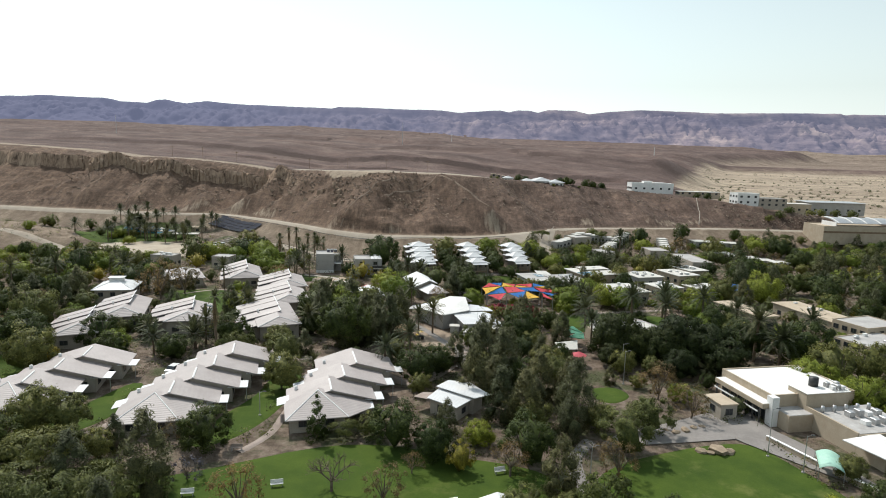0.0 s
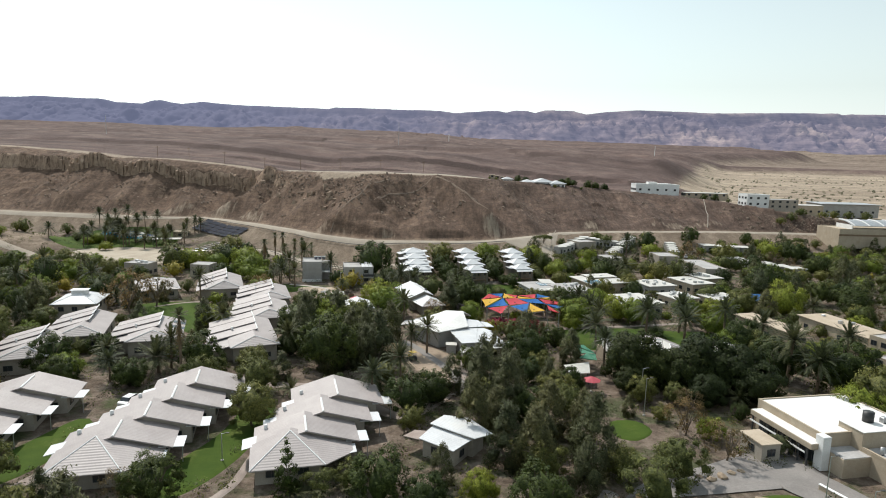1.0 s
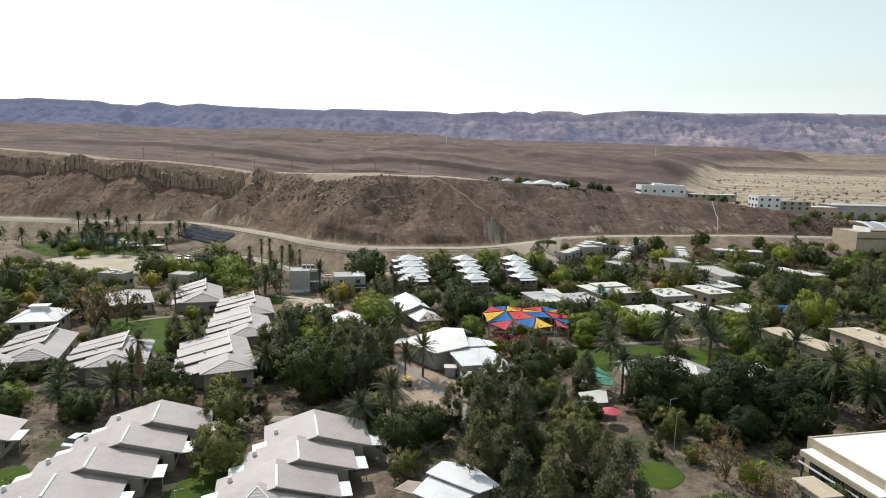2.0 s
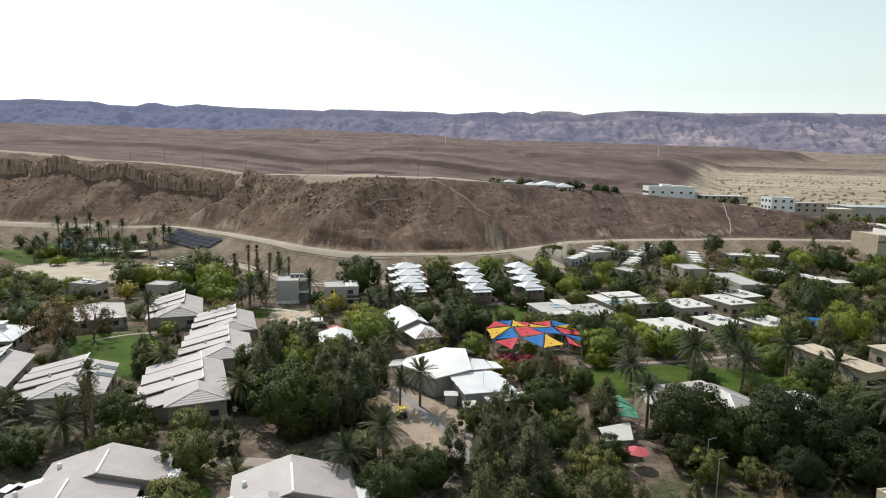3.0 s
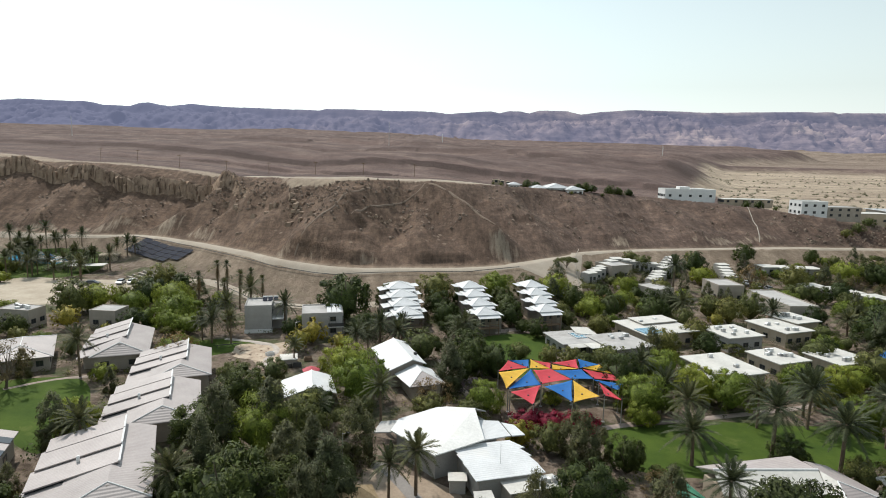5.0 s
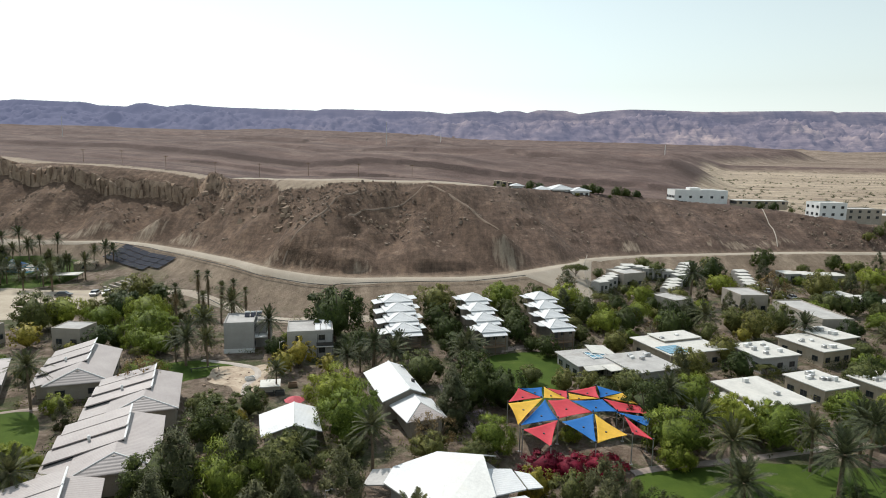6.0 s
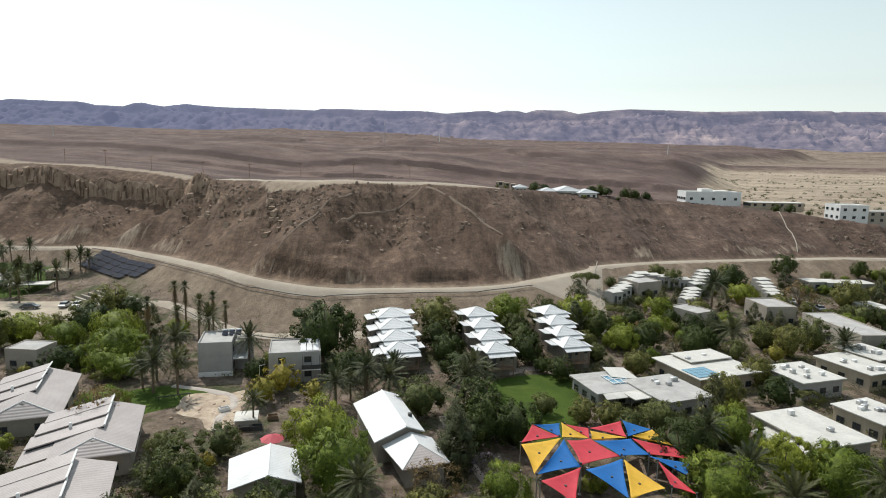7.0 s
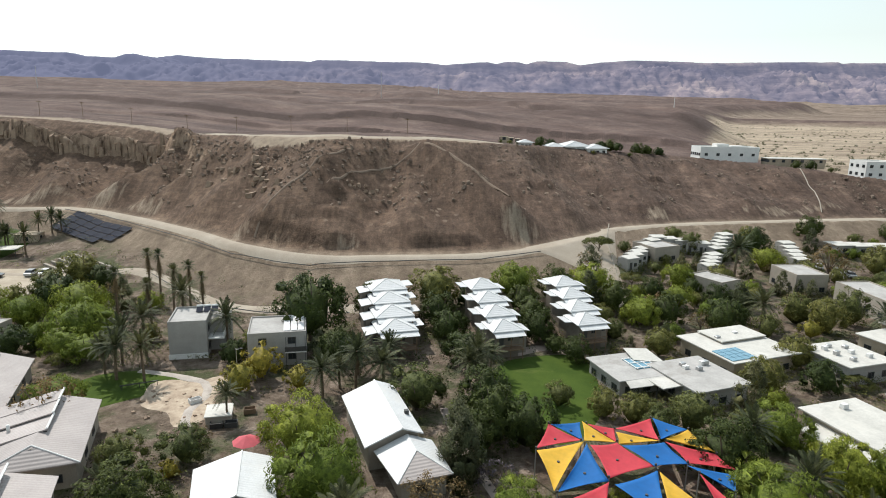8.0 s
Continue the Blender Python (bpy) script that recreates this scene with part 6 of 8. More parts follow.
part("end_wall", box(B(), -0.3, 0.0, 0.0, 11.0, 0.0, 2.2), M_WALLW, fr)

# pipeline down the slope
def line_tube(name, pts, r, mat, lift, label, cat):
    """One bent pipe that follows the ground."""
    way = []
    for k in range(len(pts) - 1):
        (x0, y0), (x1, y1) = pts[k], pts[k + 1]
        n = max(1, int(math.hypot(x1 - x0, y1 - y0) / 2.5))
        way += [(x0 + (x1 - x0) * j / n, y0 + (y1 - y0) * j / n) for j in range(n)]
    way.append(pts[-1])
    verts, faces = [], []
    for k, (x, y) in enumerate(way):
        (xa, ya), (xb, yb) = way[max(0, k - 1)], way[min(len(way) - 1, k + 1)]
        d = math.hypot(xb - xa, yb - ya)
        sx, sy, z = (yb - ya) / d, -(xb - xa) / d, hz(x, y) + lift
        verts += [(x + sx * r * math.cos(a), y + sy * r * math.cos(a), z + r * math.sin(a)) for a in (0, 1.047, 2.094, 3.142, 4.189, 5.236)]
        if k:
            faces += [(6 * k + i, 6 * k + (i + 1) % 6, 6 * k - 6 + (i + 1) % 6, 6 * k - 6 + i) for i in range(6)]
    me = mesh_of(name, verts, faces, mat)
    return tagged(new(name, me), label, cat)


line_tube("pipeline", [(142.0, 358.0), (136.0, 335.0), (130.0, 320.0)], 0.17, M_WALL, 0.15, "pale pipeline running down the rocky slope", "pipeline")
line_tube("guard_rail", [(52.0, 296.0), (47.0, 280.0), (44.5, 262.0), (42.0, 247.0)], 0.13, M_WALL, 0.4, "white kerb rail beside the dropping lane", "rail")

# solar field lying on the embankment
for i in range(6):
    for j in range(4):
        if (i, j) == (5, 3):
            continue
        cx = -105.6 + 5.0 * 0.806 * i - 2.25 * 0.592 * j
        cy = 303.6 - 5.0 * 0.592 * i - 2.25 * 0.806 * j
        z_ = hz(cx, cy)
        gu = (hz(cx + 0.806 * 2, cy - 0.592 * 2) - hz(cx - 0.806 * 2, cy + 0.592 * 2)) / 4
        gv = (hz(cx + 0.592, cy + 0.806) - hz(cx - 0.592, cy - 0.806)) / 2
        st = thing("solar_table", cx, cy, z_, -36.3, "dark solar panel table lying along the sandy embankment", "solar panel", "solar field")
        for k in range(4):
            a, b_ = -2.3 + 1.16 * k, -1.18 + 1.16 * k
            part("panel", slab(B(), [(x, y, 0.62 + gu * x + gv * y) for x, y in ((a, -1.0), (b_, -1.0), (b_, 1.0), (a, 1.0))], 0.05), M_SOLAR, st)
        for sx in (-1.8, 1.8):
            part("stand", box(B(), sx - 0.05, sx + 0.05, -0.05, 0.05, -1.0, 0.56 + gu * sx), M_METAL, st)

# power poles and masts on the plateau
def pole(x, y, h, label, arms=True, r=0.11, name="power_pole", mat=None):
    root = thing(name, x, y, hz(x, y), 0, label, "pole", "poles on the plateau")
    part("shaft", tube(B(), (0, 0, -0.5), (0, 0, h), r, r * 0.7, 8), mat or M_WOOD, root)
    if arms:
        part("crossarm", box(B(), -1.1, 1.1, -0.08, 0.08, h - 0.7, h - 0.5), mat or M_WOOD, root)
    return root


for x_, y_ in ((-150, 395), (-128, 392), (-104, 390), (-82, 386), (-58, 380), (-34, 372), (-170, 398), (-10, 372)):
    pole(x_, y_, 6.5, "wooden power pole with a crossarm on the plateau")
pole(277, 849, 14, "red and white radio mast on a hill", False, 0.4, "radio_mast", M_CAP)
pole(-60, 900, 30, "thin steel radio mast on the plateau", False, 0.35, "radio_mast", M_METAL)
pole(10, 1000, 16, "white beacon mast on the plateau", False, 0.5, "radio_mast", M_CAP)
pole(-420, 820, 34, "thin steel radio mast on the plateau", False, 0.35, "radio_mast", M_METAL)


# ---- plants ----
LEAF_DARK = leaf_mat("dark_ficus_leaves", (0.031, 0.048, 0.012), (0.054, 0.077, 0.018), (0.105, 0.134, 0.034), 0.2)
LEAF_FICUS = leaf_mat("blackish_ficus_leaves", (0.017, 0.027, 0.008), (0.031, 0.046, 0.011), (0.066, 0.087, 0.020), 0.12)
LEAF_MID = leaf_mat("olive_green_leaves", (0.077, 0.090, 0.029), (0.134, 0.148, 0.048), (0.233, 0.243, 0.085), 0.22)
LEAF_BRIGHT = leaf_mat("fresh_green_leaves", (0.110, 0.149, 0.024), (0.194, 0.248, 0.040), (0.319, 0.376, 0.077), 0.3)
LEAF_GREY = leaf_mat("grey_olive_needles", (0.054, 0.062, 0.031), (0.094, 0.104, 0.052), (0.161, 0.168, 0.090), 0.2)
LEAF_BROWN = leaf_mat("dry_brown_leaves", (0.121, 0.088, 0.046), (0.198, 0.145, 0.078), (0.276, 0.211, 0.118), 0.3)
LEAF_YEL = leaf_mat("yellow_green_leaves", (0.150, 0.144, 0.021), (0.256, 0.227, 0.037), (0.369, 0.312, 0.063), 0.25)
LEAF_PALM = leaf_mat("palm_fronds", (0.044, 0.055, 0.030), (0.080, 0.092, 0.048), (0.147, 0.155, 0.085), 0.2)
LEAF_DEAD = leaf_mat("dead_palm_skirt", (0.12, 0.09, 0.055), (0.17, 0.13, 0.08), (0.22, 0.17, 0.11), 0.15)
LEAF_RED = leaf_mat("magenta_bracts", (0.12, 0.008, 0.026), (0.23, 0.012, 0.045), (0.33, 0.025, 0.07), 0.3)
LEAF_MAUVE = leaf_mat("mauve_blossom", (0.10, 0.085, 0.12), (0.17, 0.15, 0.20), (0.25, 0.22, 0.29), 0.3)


def leaf_quads(centres, normals, size, rng, long=1.0, droop=0.0):
    """Small pointed leaf sprays round given points, each bent along its middle; droop: how far they hang."""
    n = len(centres)
    nrm = normals + rng.normal(0, 0.38, (n, 3))
    nrm /= np.linalg.norm(nrm, axis=1)[:, None] + 1e-9
    a = np.cross(nrm, rng.normal(0, 1, (n, 3)))
    a /= np.linalg.norm(a, axis=1)[:, None] + 1e-9
    if droop:
        a = a * (1 - droop) + np.array([0, 0, -1.0]) * droop + 0.3 * droop * normals
        a /= np.linalg.norm(a, axis=1)[:, None] + 1e-9
    b = np.cross(nrm, a)
    s = size * rng.uniform(0.6, 1.35, (n, 1))
    w = s * rng.uniform(0.55, 0.95, (n, 1)) * (1 - 0.4 * droop)
    l = s * long
    sag = nrm * s * 0.2
    v = np.stack([centres - a * l - sag, centres + a * l * 0.9 - b * w * 0.7 - sag, centres + b * w * 0.9], 1)
    return v.reshape(-1, 3)


BALL = bmesh.new()
bmesh.ops.create_icosphere(BALL, subdivisions=1, radius=1.0)
BALL.verts.ensure_lookup_table()
BALL_V = np.array([tuple(v.co) for v in BALL.verts])
BALL_F = np.array([[v.index for v in f.verts] for f in BALL.faces])
BALL.free()


def quads_mesh(name, v, material, cores=(), k4=3, normals=None):
    """A mesh of loose leaves, over lumpy inner masses where given; normals: the soft shading of the mass."""
    n = len(v) // k4
    tris = []
    for k, c in enumerate(cores):
        tris.append(BALL_F + k4 * n + k * len(BALL_V))
    if len(cores):
        v = np.concatenate([v, *cores])
        f = np.concatenate(tris)
    else:
        f = np.zeros((0, 3), int)
    me = bpy.data.meshes.new(name)
    me.vertices.add(len(v))
    me.vertices.foreach_set("co", v.astype(np.float32).ravel())
    me.loops.add(k4 * n + f.size)
    me.loops.foreach_set("vertex_index", np.concatenate([np.arange(k4 * n), f.ravel()]).astype(np.int32))
    me.polygons.add(n + len(f))
    me.polygons.foreach_set("loop_start", np.concatenate([np.arange(0, k4 * n, k4), k4 * n + np.arange(0, f.size, 3)]).astype(np.int32))
    me.update(calc_edges=True)
    me.materials.append(material)
    if normals is not None:
        me.shade_smooth()
        normals = normals / (np.linalg.norm(normals, axis=1)[:, None] + 1e-9)
        me.normals_split_custom_set_from_vertices(normals.astype(np.float32))
    return me


def crown(clumps, per_area, size, rng, long=1.0, inner=0.25, droop=0.0, heart=None):
    """Leaf sprays over a set of clumps (x, y, z, radius, flatness), thinning out softly at their edge, with the normals of the mass they form."""
    out, nor = [], []
    for x, y, z, r, f in clumps:
        n = int(per_area * r * r * 1.45) + 3
        d = rng.normal(0, 1, (n, 3))
        d /= np.linalg.norm(d, axis=1)[:, None]
        if heart is not None:        # most leaves on the outer side of the clump
            o = np.array([x, y, z]) - np.array(heart)
            d = d + 0.75 * o / (np.linalg.norm(o) + 1e-9)
            d /= np.linalg.norm(d, axis=1)[:, None] + 1e-9
        rad = r * np.clip(1 - inner * rng.random((n, 1)) + rng.normal(0, 0.14, (n, 1)), 0.3, 1.5)
        off = np.array([0, 0, -0.35 * droop]) * r
        c = d * rad * np.array([1, 1, f]) + np.array([x, y, z]) + off
        out.append(leaf_quads(c, d + np.array([0, 0, 0.35]), size, rng, long, droop))
        mass = soft_normal(d, c, heart) + rng.normal(0, 0.34, (n, 3))
        nor.append(np.repeat(mass, 3, 0))
    return np.concatenate(out), np.concatenate(nor)


def soft_normal(d, c, heart):
    """Between the way out of a clump and the way out of the whole crown."""
    if heart is None:
        return d + np.array([0, 0, 0.3])
    o = c - np.array(heart)
    o = o / (np.linalg.norm(o, axis=1)[:, None] + 1e-9)
    return 0.42 * d + 0.72 * o + np.array([0, 0, 0.12])


def cores(clumps, rng, fill, heart):
    """Uneven inner masses of a crown under its leaves, with their normals."""
    out, nor = [], []
    for x, y, z, r, f in clumps:
        w = BALL_V * (1 + rng.normal(0, 0.26, (len(BALL_V), 1))) * r * fill * np.array([1, 1, f])
        out.append(w + np.array([x, y, z]))
        nor.append(soft_normal(BALL_V, out[-1], heart))
    return out, nor


def limbs(trunk_h, targets, r0, rng, n=7):
    bm = B()
    base = Vector((0, 0, -0.4))
    fork = Vector((rng.uniform(-0.2, 0.2), rng.uniform(-0.2, 0.2), trunk_h))
    tube(bm, base, fork, r0, r0 * 0.75, n)
    for t_ in targets:
        t_ = Vector(t_)
        mid = fork.lerp(t_, 0.5) + Vector((rng.uniform(-0.3, 0.3), rng.uniform(-0.3, 0.3), 0.25))
        tube(bm, fork, mid, r0 * 0.55, r0 * 0.35, 5)
        tube(bm, mid, t_, r0 * 0.35, r0 * 0.12, 5)
    return bm


def broad_clumps(rng, R, H, n, flat, base):
    """A lumpy dome: clumps of several sizes over an uneven envelope that hangs low at its sides."""
    mid, half = base + (H - base) * 0.42, (H - base) * 0.58
    cl = []
    n = int(n * 2.5)
    for k in range(n):
        u = 1 - (k + 0.5) / n * 1.55
        a = k * 2.39996 + rng.uniform(-0.35, 0.35)
        q = math.sqrt(max(0.0, 1 - u * u))
        env = rng.uniform(0.60, 0.90)
        cl.append((R * env * q * math.cos(a), R * env * q * math.sin(a), mid + half * env * u, R * rng.uniform(0.12, 0.32), flat * rng.uniform(0.85, 1.15)))
    return cl


def make_tree(name, kind, seed, label, category, leaf, R, H, n, flat, base, dens, size, trunk=0.22, long=1.0, inner=0.25, style="broad", far_off=False, droop=0.0):
    rng = np.random.default_rng(seed)
    root = thing(name, 0, 0, 0, 0, label, category, kind)
    if style == "broad":
        cl = broad_clumps(rng, R, H, n, flat, base)
    elif style == "umbrella":
        cl = []
        for k in range(n):
            a, q = rng.uniform(0, 6.28), R * math.sqrt(rng.random()) * 0.85
            cl.append((q * math.cos(a), q * math.sin(a), H - 0.12 * R - (q / R) ** 2 * (H - base) * 0.55, R * rng.uniform(0.22, 0.36), 0.5))
    elif style == "tall":
        cl = []
        for k in range(n):
            f = (k + 0.5) / n
            a = k * 2.4 + rng.uniform(-0.5, 0.5)
            q = R * (0.62 * math.sin(math.pi * min(1, 0.22 + 0.8 * f)) + 0.05)
            cl.append((q * math.cos(a) * rng.uniform(0.5, 1.0), q * math.sin(a) * rng.uniform(0.5, 1.0), base + (H - base) * f, R * rng.uniform(0.3, 0.5) * (1.15 - 0.5 * f), 1.25))
    elif style == "cone":
        cl = []
        for k in range(n):
            f = k / (n - 1)
            a = k * 2.4
            q = R * 0.55 * (1 - f)
            cl.append((q * math.cos(a), q * math.sin(a), base + (H - base) * f * 0.95, R * (0.12 + 0.5 * (1 - f)), 1.1))
    heart = (0, 0, base + (H - base) * 0.38)
    v, nv = crown(cl, dens * (1.25 if far_off else 2.4), size * (1.3 if far_off else 1.05), rng, long, inner, droop, heart)
    inside, ni = [], []
    if inner < 0.65:
        inside, ni = cores(cl[::4] if far_off else cl[::2], rng, 0.72 - 0.3 * inner, heart)
        if style == "broad":
            more, nm = cores([(0, 0, base + (H - base) * 0.40, R * 0.60, (H - base) * 0.42 / (R * 0.60))], rng, 1.0, heart)
            inside, ni = inside + more, ni + nm
    piece("crown", quads_mesh("crown", v, leaf, inside, 3, np.concatenate([nv, *ni])), root)
    tg = [(c[0], c[1], c[2] - c[3] * 0.1) for c in cl[:9]]
    part("trunk", limbs(max(0.5, base * 0.8), tg, trunk, rng), M_BARK, root)
    return root


def frond(rng, length, droop, tilt, az, leaflets, width, v):
    """One feather frond as leaflets along an arching midrib."""
    ca, sa = math.cos(az), math.sin(az)
    pts = []
    for k in range(leaflets + 1):
        s = k / leaflets
        out = length * (s * math.cos(tilt) * (1 - 0.12 * s * droop))
        up = length * (s * math.sin(tilt) - droop * s * s * 0.62)
        pts.append(np.array([out * ca, out * sa, up]))
    for k in range(1, leaflets + 1):
        s = k / leaflets
        d = pts[k] - pts[k - 1]
        d /= np.linalg.norm(d)
        side = np.array([-sa, ca, 0.0])
        ll = width * math.sin(math.pi * min(0.98, 0.16 + 0.8 * s)) ** 0.7
        seg = length / leaflets * 0.62
        for sg in (-1, 1):
            tip = pts[k] + side * sg * ll * 0.62 + d * ll * 1.0 + np.array([0, 0, rng.uniform(-0.34, 0.12) * ll])
            v += [pts[k] - d * seg * 0.7, pts[k] + d * seg * 0.7, tip + d * 0.03, tip - d * 0.03]


def make_palm(name, seed, label, H, fronds, length, skirt=0.0, fan=False, r=0.24, group="date palms"):
    rng = np.random.default_rng(seed)
    root = thing(name, 0, 0, 0, 0, label, "palm tree", group)
    bm = B()
    lean = rng.uniform(-0.25, 0.25, 2)
    prev = Vector((0, 0, -0.4))
    n = max(5, int(H / 0.7))
    for k in range(n):
        f = (k + 1) / n
        q = Vector((lean[0] * f * f, lean[1] * f * f, H * f))
        tube(bm, prev, q, r * (1.12 - 0.25 * f), r * (1.0 - 0.25 * f), 8)
        prev = q
    part("trunk", bm, M_PALMT, root)
    v = []
    for k in range(fronds):
        f = k / fronds
        tilt = math.radians(80 - 105 * f ** 0.9 + rng.uniform(-10, 10))
        frond(rng, length * rng.uniform(0.8, 1.12), rng.uniform(0.5, 0.85) * (0.5 + 0.5 * f), tilt, k * 2.39996 + rng.uniform(-0.25, 0.25), 15 if not fan else 6, length * (0.15 if not fan else 0.36), v)
    v = np.array(v) + np.array([lean[0], lean[1], H])
    piece("crown", quads_mesh("crown", v, LEAF_PALM, (), 4), root)
    if skirt:
        w = []
        for k in range(int(26 * skirt)):
            z0 = -rng.uniform(0, skirt)
            frond(rng, rng.uniform(1.0, 1.7), 0.9, math.radians(rng.uniform(-80, -45)), rng.uniform(0, 6.28), 5, 0.3, w)
            for j in range(1, 41):
                w[-j] = w[-j] + np.array([0, 0, z0])
        w = np.array(w) + np.array([lean[0], lean[1], H - 0.2])
        tagged(piece("dead_skirt", quads_mesh("dead_skirt", w, LEAF_DEAD, (), 4), root, None, "skirt of dry brown fronds"), kind="stuff")
    return root


def make_bare(name, seed, label, R, H, leaf=None):
    rng = np.random.default_rng(seed)
    root = thing(name, 0, 0, 0, 0, label, "tree", "leafless trees")
    bm = B()
    tips = []

    def grow_(p, d, length, r, depth):
        q = p + d * length
        tube(bm, p, q, r, r * 0.66, 5)
        if depth == 0:
            tips.append(q)
            return
        for k in range(3 if depth > 1 else 2):
            nd = (d + Vector(rng.normal(0, 0.5, 3)) + Vector((0, 0, 0.12))).normalized()
            grow_(q, nd, length * rng.uniform(0.62, 0.85), r * 0.6, depth - 1)
    for k in range(4):
        a = k * 1.6 + rng.uniform(-0.3, 0.3)
        grow_(Vector((0, 0, H * 0.25)), Vector((math.cos(a) * 0.7, math.sin(a) * 0.7, 0.8)).normalized(), H * 0.22, 0.11, 4)
    tube(bm, (0, 0, -0.3), (0, 0, H * 0.27), 0.18, 0.14, 7)
    part("branch_work", bm, M_BARK, root)
    if leaf:
        c = np.array([tuple(t_) for t_ in tips])
        c = np.repeat(c, 4, 0) + rng.normal(0, 0.22, (len(c) * 4, 3))
        piece("crown", quads_mesh("crown", leaf_quads(c, rng.normal(0, 1, c.shape), 0.11, rng), leaf), root)
    return root


PROTO = {}


def proto(key, *obs):
    PROTO[key] = [[o, False] for o in obs]


for far_, end in ((False, ""), (True, "_far")):
    n3, n2 = ((0, 1, 2), (0, 1)) if not far_ else ((0, 1), (0,))
    proto("dark" + end, *[make_tree("broadleaf_tree", "dark broadleaf trees", 10 + k, "dense dark green broadleaf tree", "tree", LEAF_DARK, 4.3, 7.6, 15, 0.95, 0.5, 44, 0.15, 0.3, 1.2, 0.3, far_off=far_) for k in n3])
    proto("mid" + end, *[make_tree("garden_tree", "garden trees", 20 + k, "olive-green garden tree with a loose crown", "tree", LEAF_MID, 3.5, 6.0, 13, 0.85, 0.5, 48, 0.11, 0.2, 1.35, 0.42, far_off=far_) for k in n3])
    proto("bright" + end, *[make_tree("acacia_tree", "bright green trees", 30 + k, "fresh green tree with a rounded feathery crown", "tree", LEAF_BRIGHT, 3.7, 5.6, 14, 0.85, 0.4, 48, 0.11, 0.2, 2.0, 0.36, far_off=far_, droop=0.5) for k in n3])
    proto("flat" + end, *[make_tree("umbrella_acacia", "umbrella acacias", 40 + k, "spreading olive-green acacia with a flat crown", "tree", LEAF_MID, 4.4, 4.6, 26, 0.5, 1.2, 32, 0.125, 0.18, 1.9, 0.5, "umbrella", far_off=far_) for k in n2])
    proto("grey" + end, *[make_tree("tamarisk_tree", "grey-green trees", 50 + k, "tall grey-green tree with drooping feathery foliage", "tree", LEAF_GREY, 3.3, 8.6, 24, 1.2, 0.3, 44, 0.12, 0.25, 2.2, 0.42, "tall", far_off=far_, droop=0.45) for k in n3])
    proto("brown" + end, *[make_tree("dry_tree", "dry brown trees", 60 + k, "brownish half-bare tree with a thin crown", "tree", LEAF_BROWN, 3.8, 6.2, 13, 0.85, 1.2, 16, 0.12, 0.2, 1.6, 0.7, far_off=far_) for k in n2])
    proto("yellow" + end, *[make_tree("yellow_shrub_tree", "yellow-green shrubs", 70 + k, "yellow-green flowering shrub tree", "shrub", LEAF_YEL, 2.3, 4.0, 9, 0.95, 0.3, 38, 0.125, 0.12, 1.3, 0.4, far_off=far_) for k in n2])
proto("ficus", *[make_tree("ficus_tree", "huge ficus trees", 140 + k, "huge blackish-green ficus with a lumpy crown", "tree", LEAF_FICUS, 4.6, 8.0, 22, 0.9, 0.3, 60, 0.15, 0.35, 1.1, 0.2) for k in range(3)])
proto("shrub", *[make_tree("garden_shrub", "garden shrubs", 80 + k, "rounded green garden shrub", "shrub", (LEAF_MID, LEAF_DARK, LEAF_GREY)[k], 1.7, 2.3, 7, 0.9, 0.2, 38, 0.12, 0.1, 1.3, 0.35) for k in range(3)])
proto("cone", make_tree("cypress_tree", "conifers", 90, "dark narrow conifer in front of a terrace", "tree", LEAF_DARK, 1.9, 7.6, 16, 1.0, 0.5, 34, 0.15, 0.2, 1.3, 0.3, "cone"))
proto("red", *[make_tree("bougainvillea_bush", "magenta bushes", 95 + k, "sprawling magenta bougainvillea bush", "bush", LEAF_RED, 2.6, 2.4, 8, 0.8, 0.2, 40, 0.12, 0.1, 1.2, 0.4) for k in range(2)])
proto("mauve", make_tree("mauve_bush", "mauve bushes", 98, "grey bush with pale mauve flowers", "bush", LEAF_MAUVE, 2.2, 3.0, 10, 0.8, 0.3, 30, 0.11, 0.1, 1.0, 0.66))
proto("palm", *[make_palm("date_palm", 100 + k, "date palm with a full crown of arching fronds", (4.8, 6.0, 7.2)[k], 52, 3.9) for k in range(3)])
proto("lowpalm", *[make_palm("young_date_palm", 110 + k, "young date palm with fronds near the ground", 1.4 + 0.7 * k, 44, 3.6) for k in range(2)])
proto("fan", *[make_palm("fan_palm", 120 + k, "tall fan palm with a skirt of dry fronds", (8.0, 9.5)[k], 30, 1.5, 2.6, True, 0.22, "fan palms") for k in range(2)])
proto("bare", *[make_bare("bare_tree", 130 + k, "leafless tree with fine grey twigs", 3.2, 5.2, (None, LEAF_BROWN)[k]) for k in range(2)])

FOOT = []


def mark_footprints():
    bpy.context.view_layer.update()
    for o in list(scene.objects):
        if o.parent is None and o.type == "EMPTY" and o.get("category") in ("house", "building", "hall", "annex", "cabin", "canopy", "awning"):
            pts = [(c.matrix_basis @ Vector(b)) for c in o.children if c.type == "MESH" and not c.name.startswith(("window", "antenna")) for b in c.bound_box]
            xs, ys = [p.x for p in pts], [p.y for p in pts]
            FOOT.append((o.matrix_basis.inverted(), min(xs), max(xs), min(ys), max(ys)))


mark_footprints()
OPEN = []          # open ground: (x, y, radius along x, radius along y)


def under_roof(x, y, m):
    p = Vector((x, y, 0))
    for inv, x0, x1, y0, y1 in FOOT:
        q = inv @ p
        if x0 - m < q.x < x1 + m and y0 - m < q.y < y1 + m:
            return True
    return False


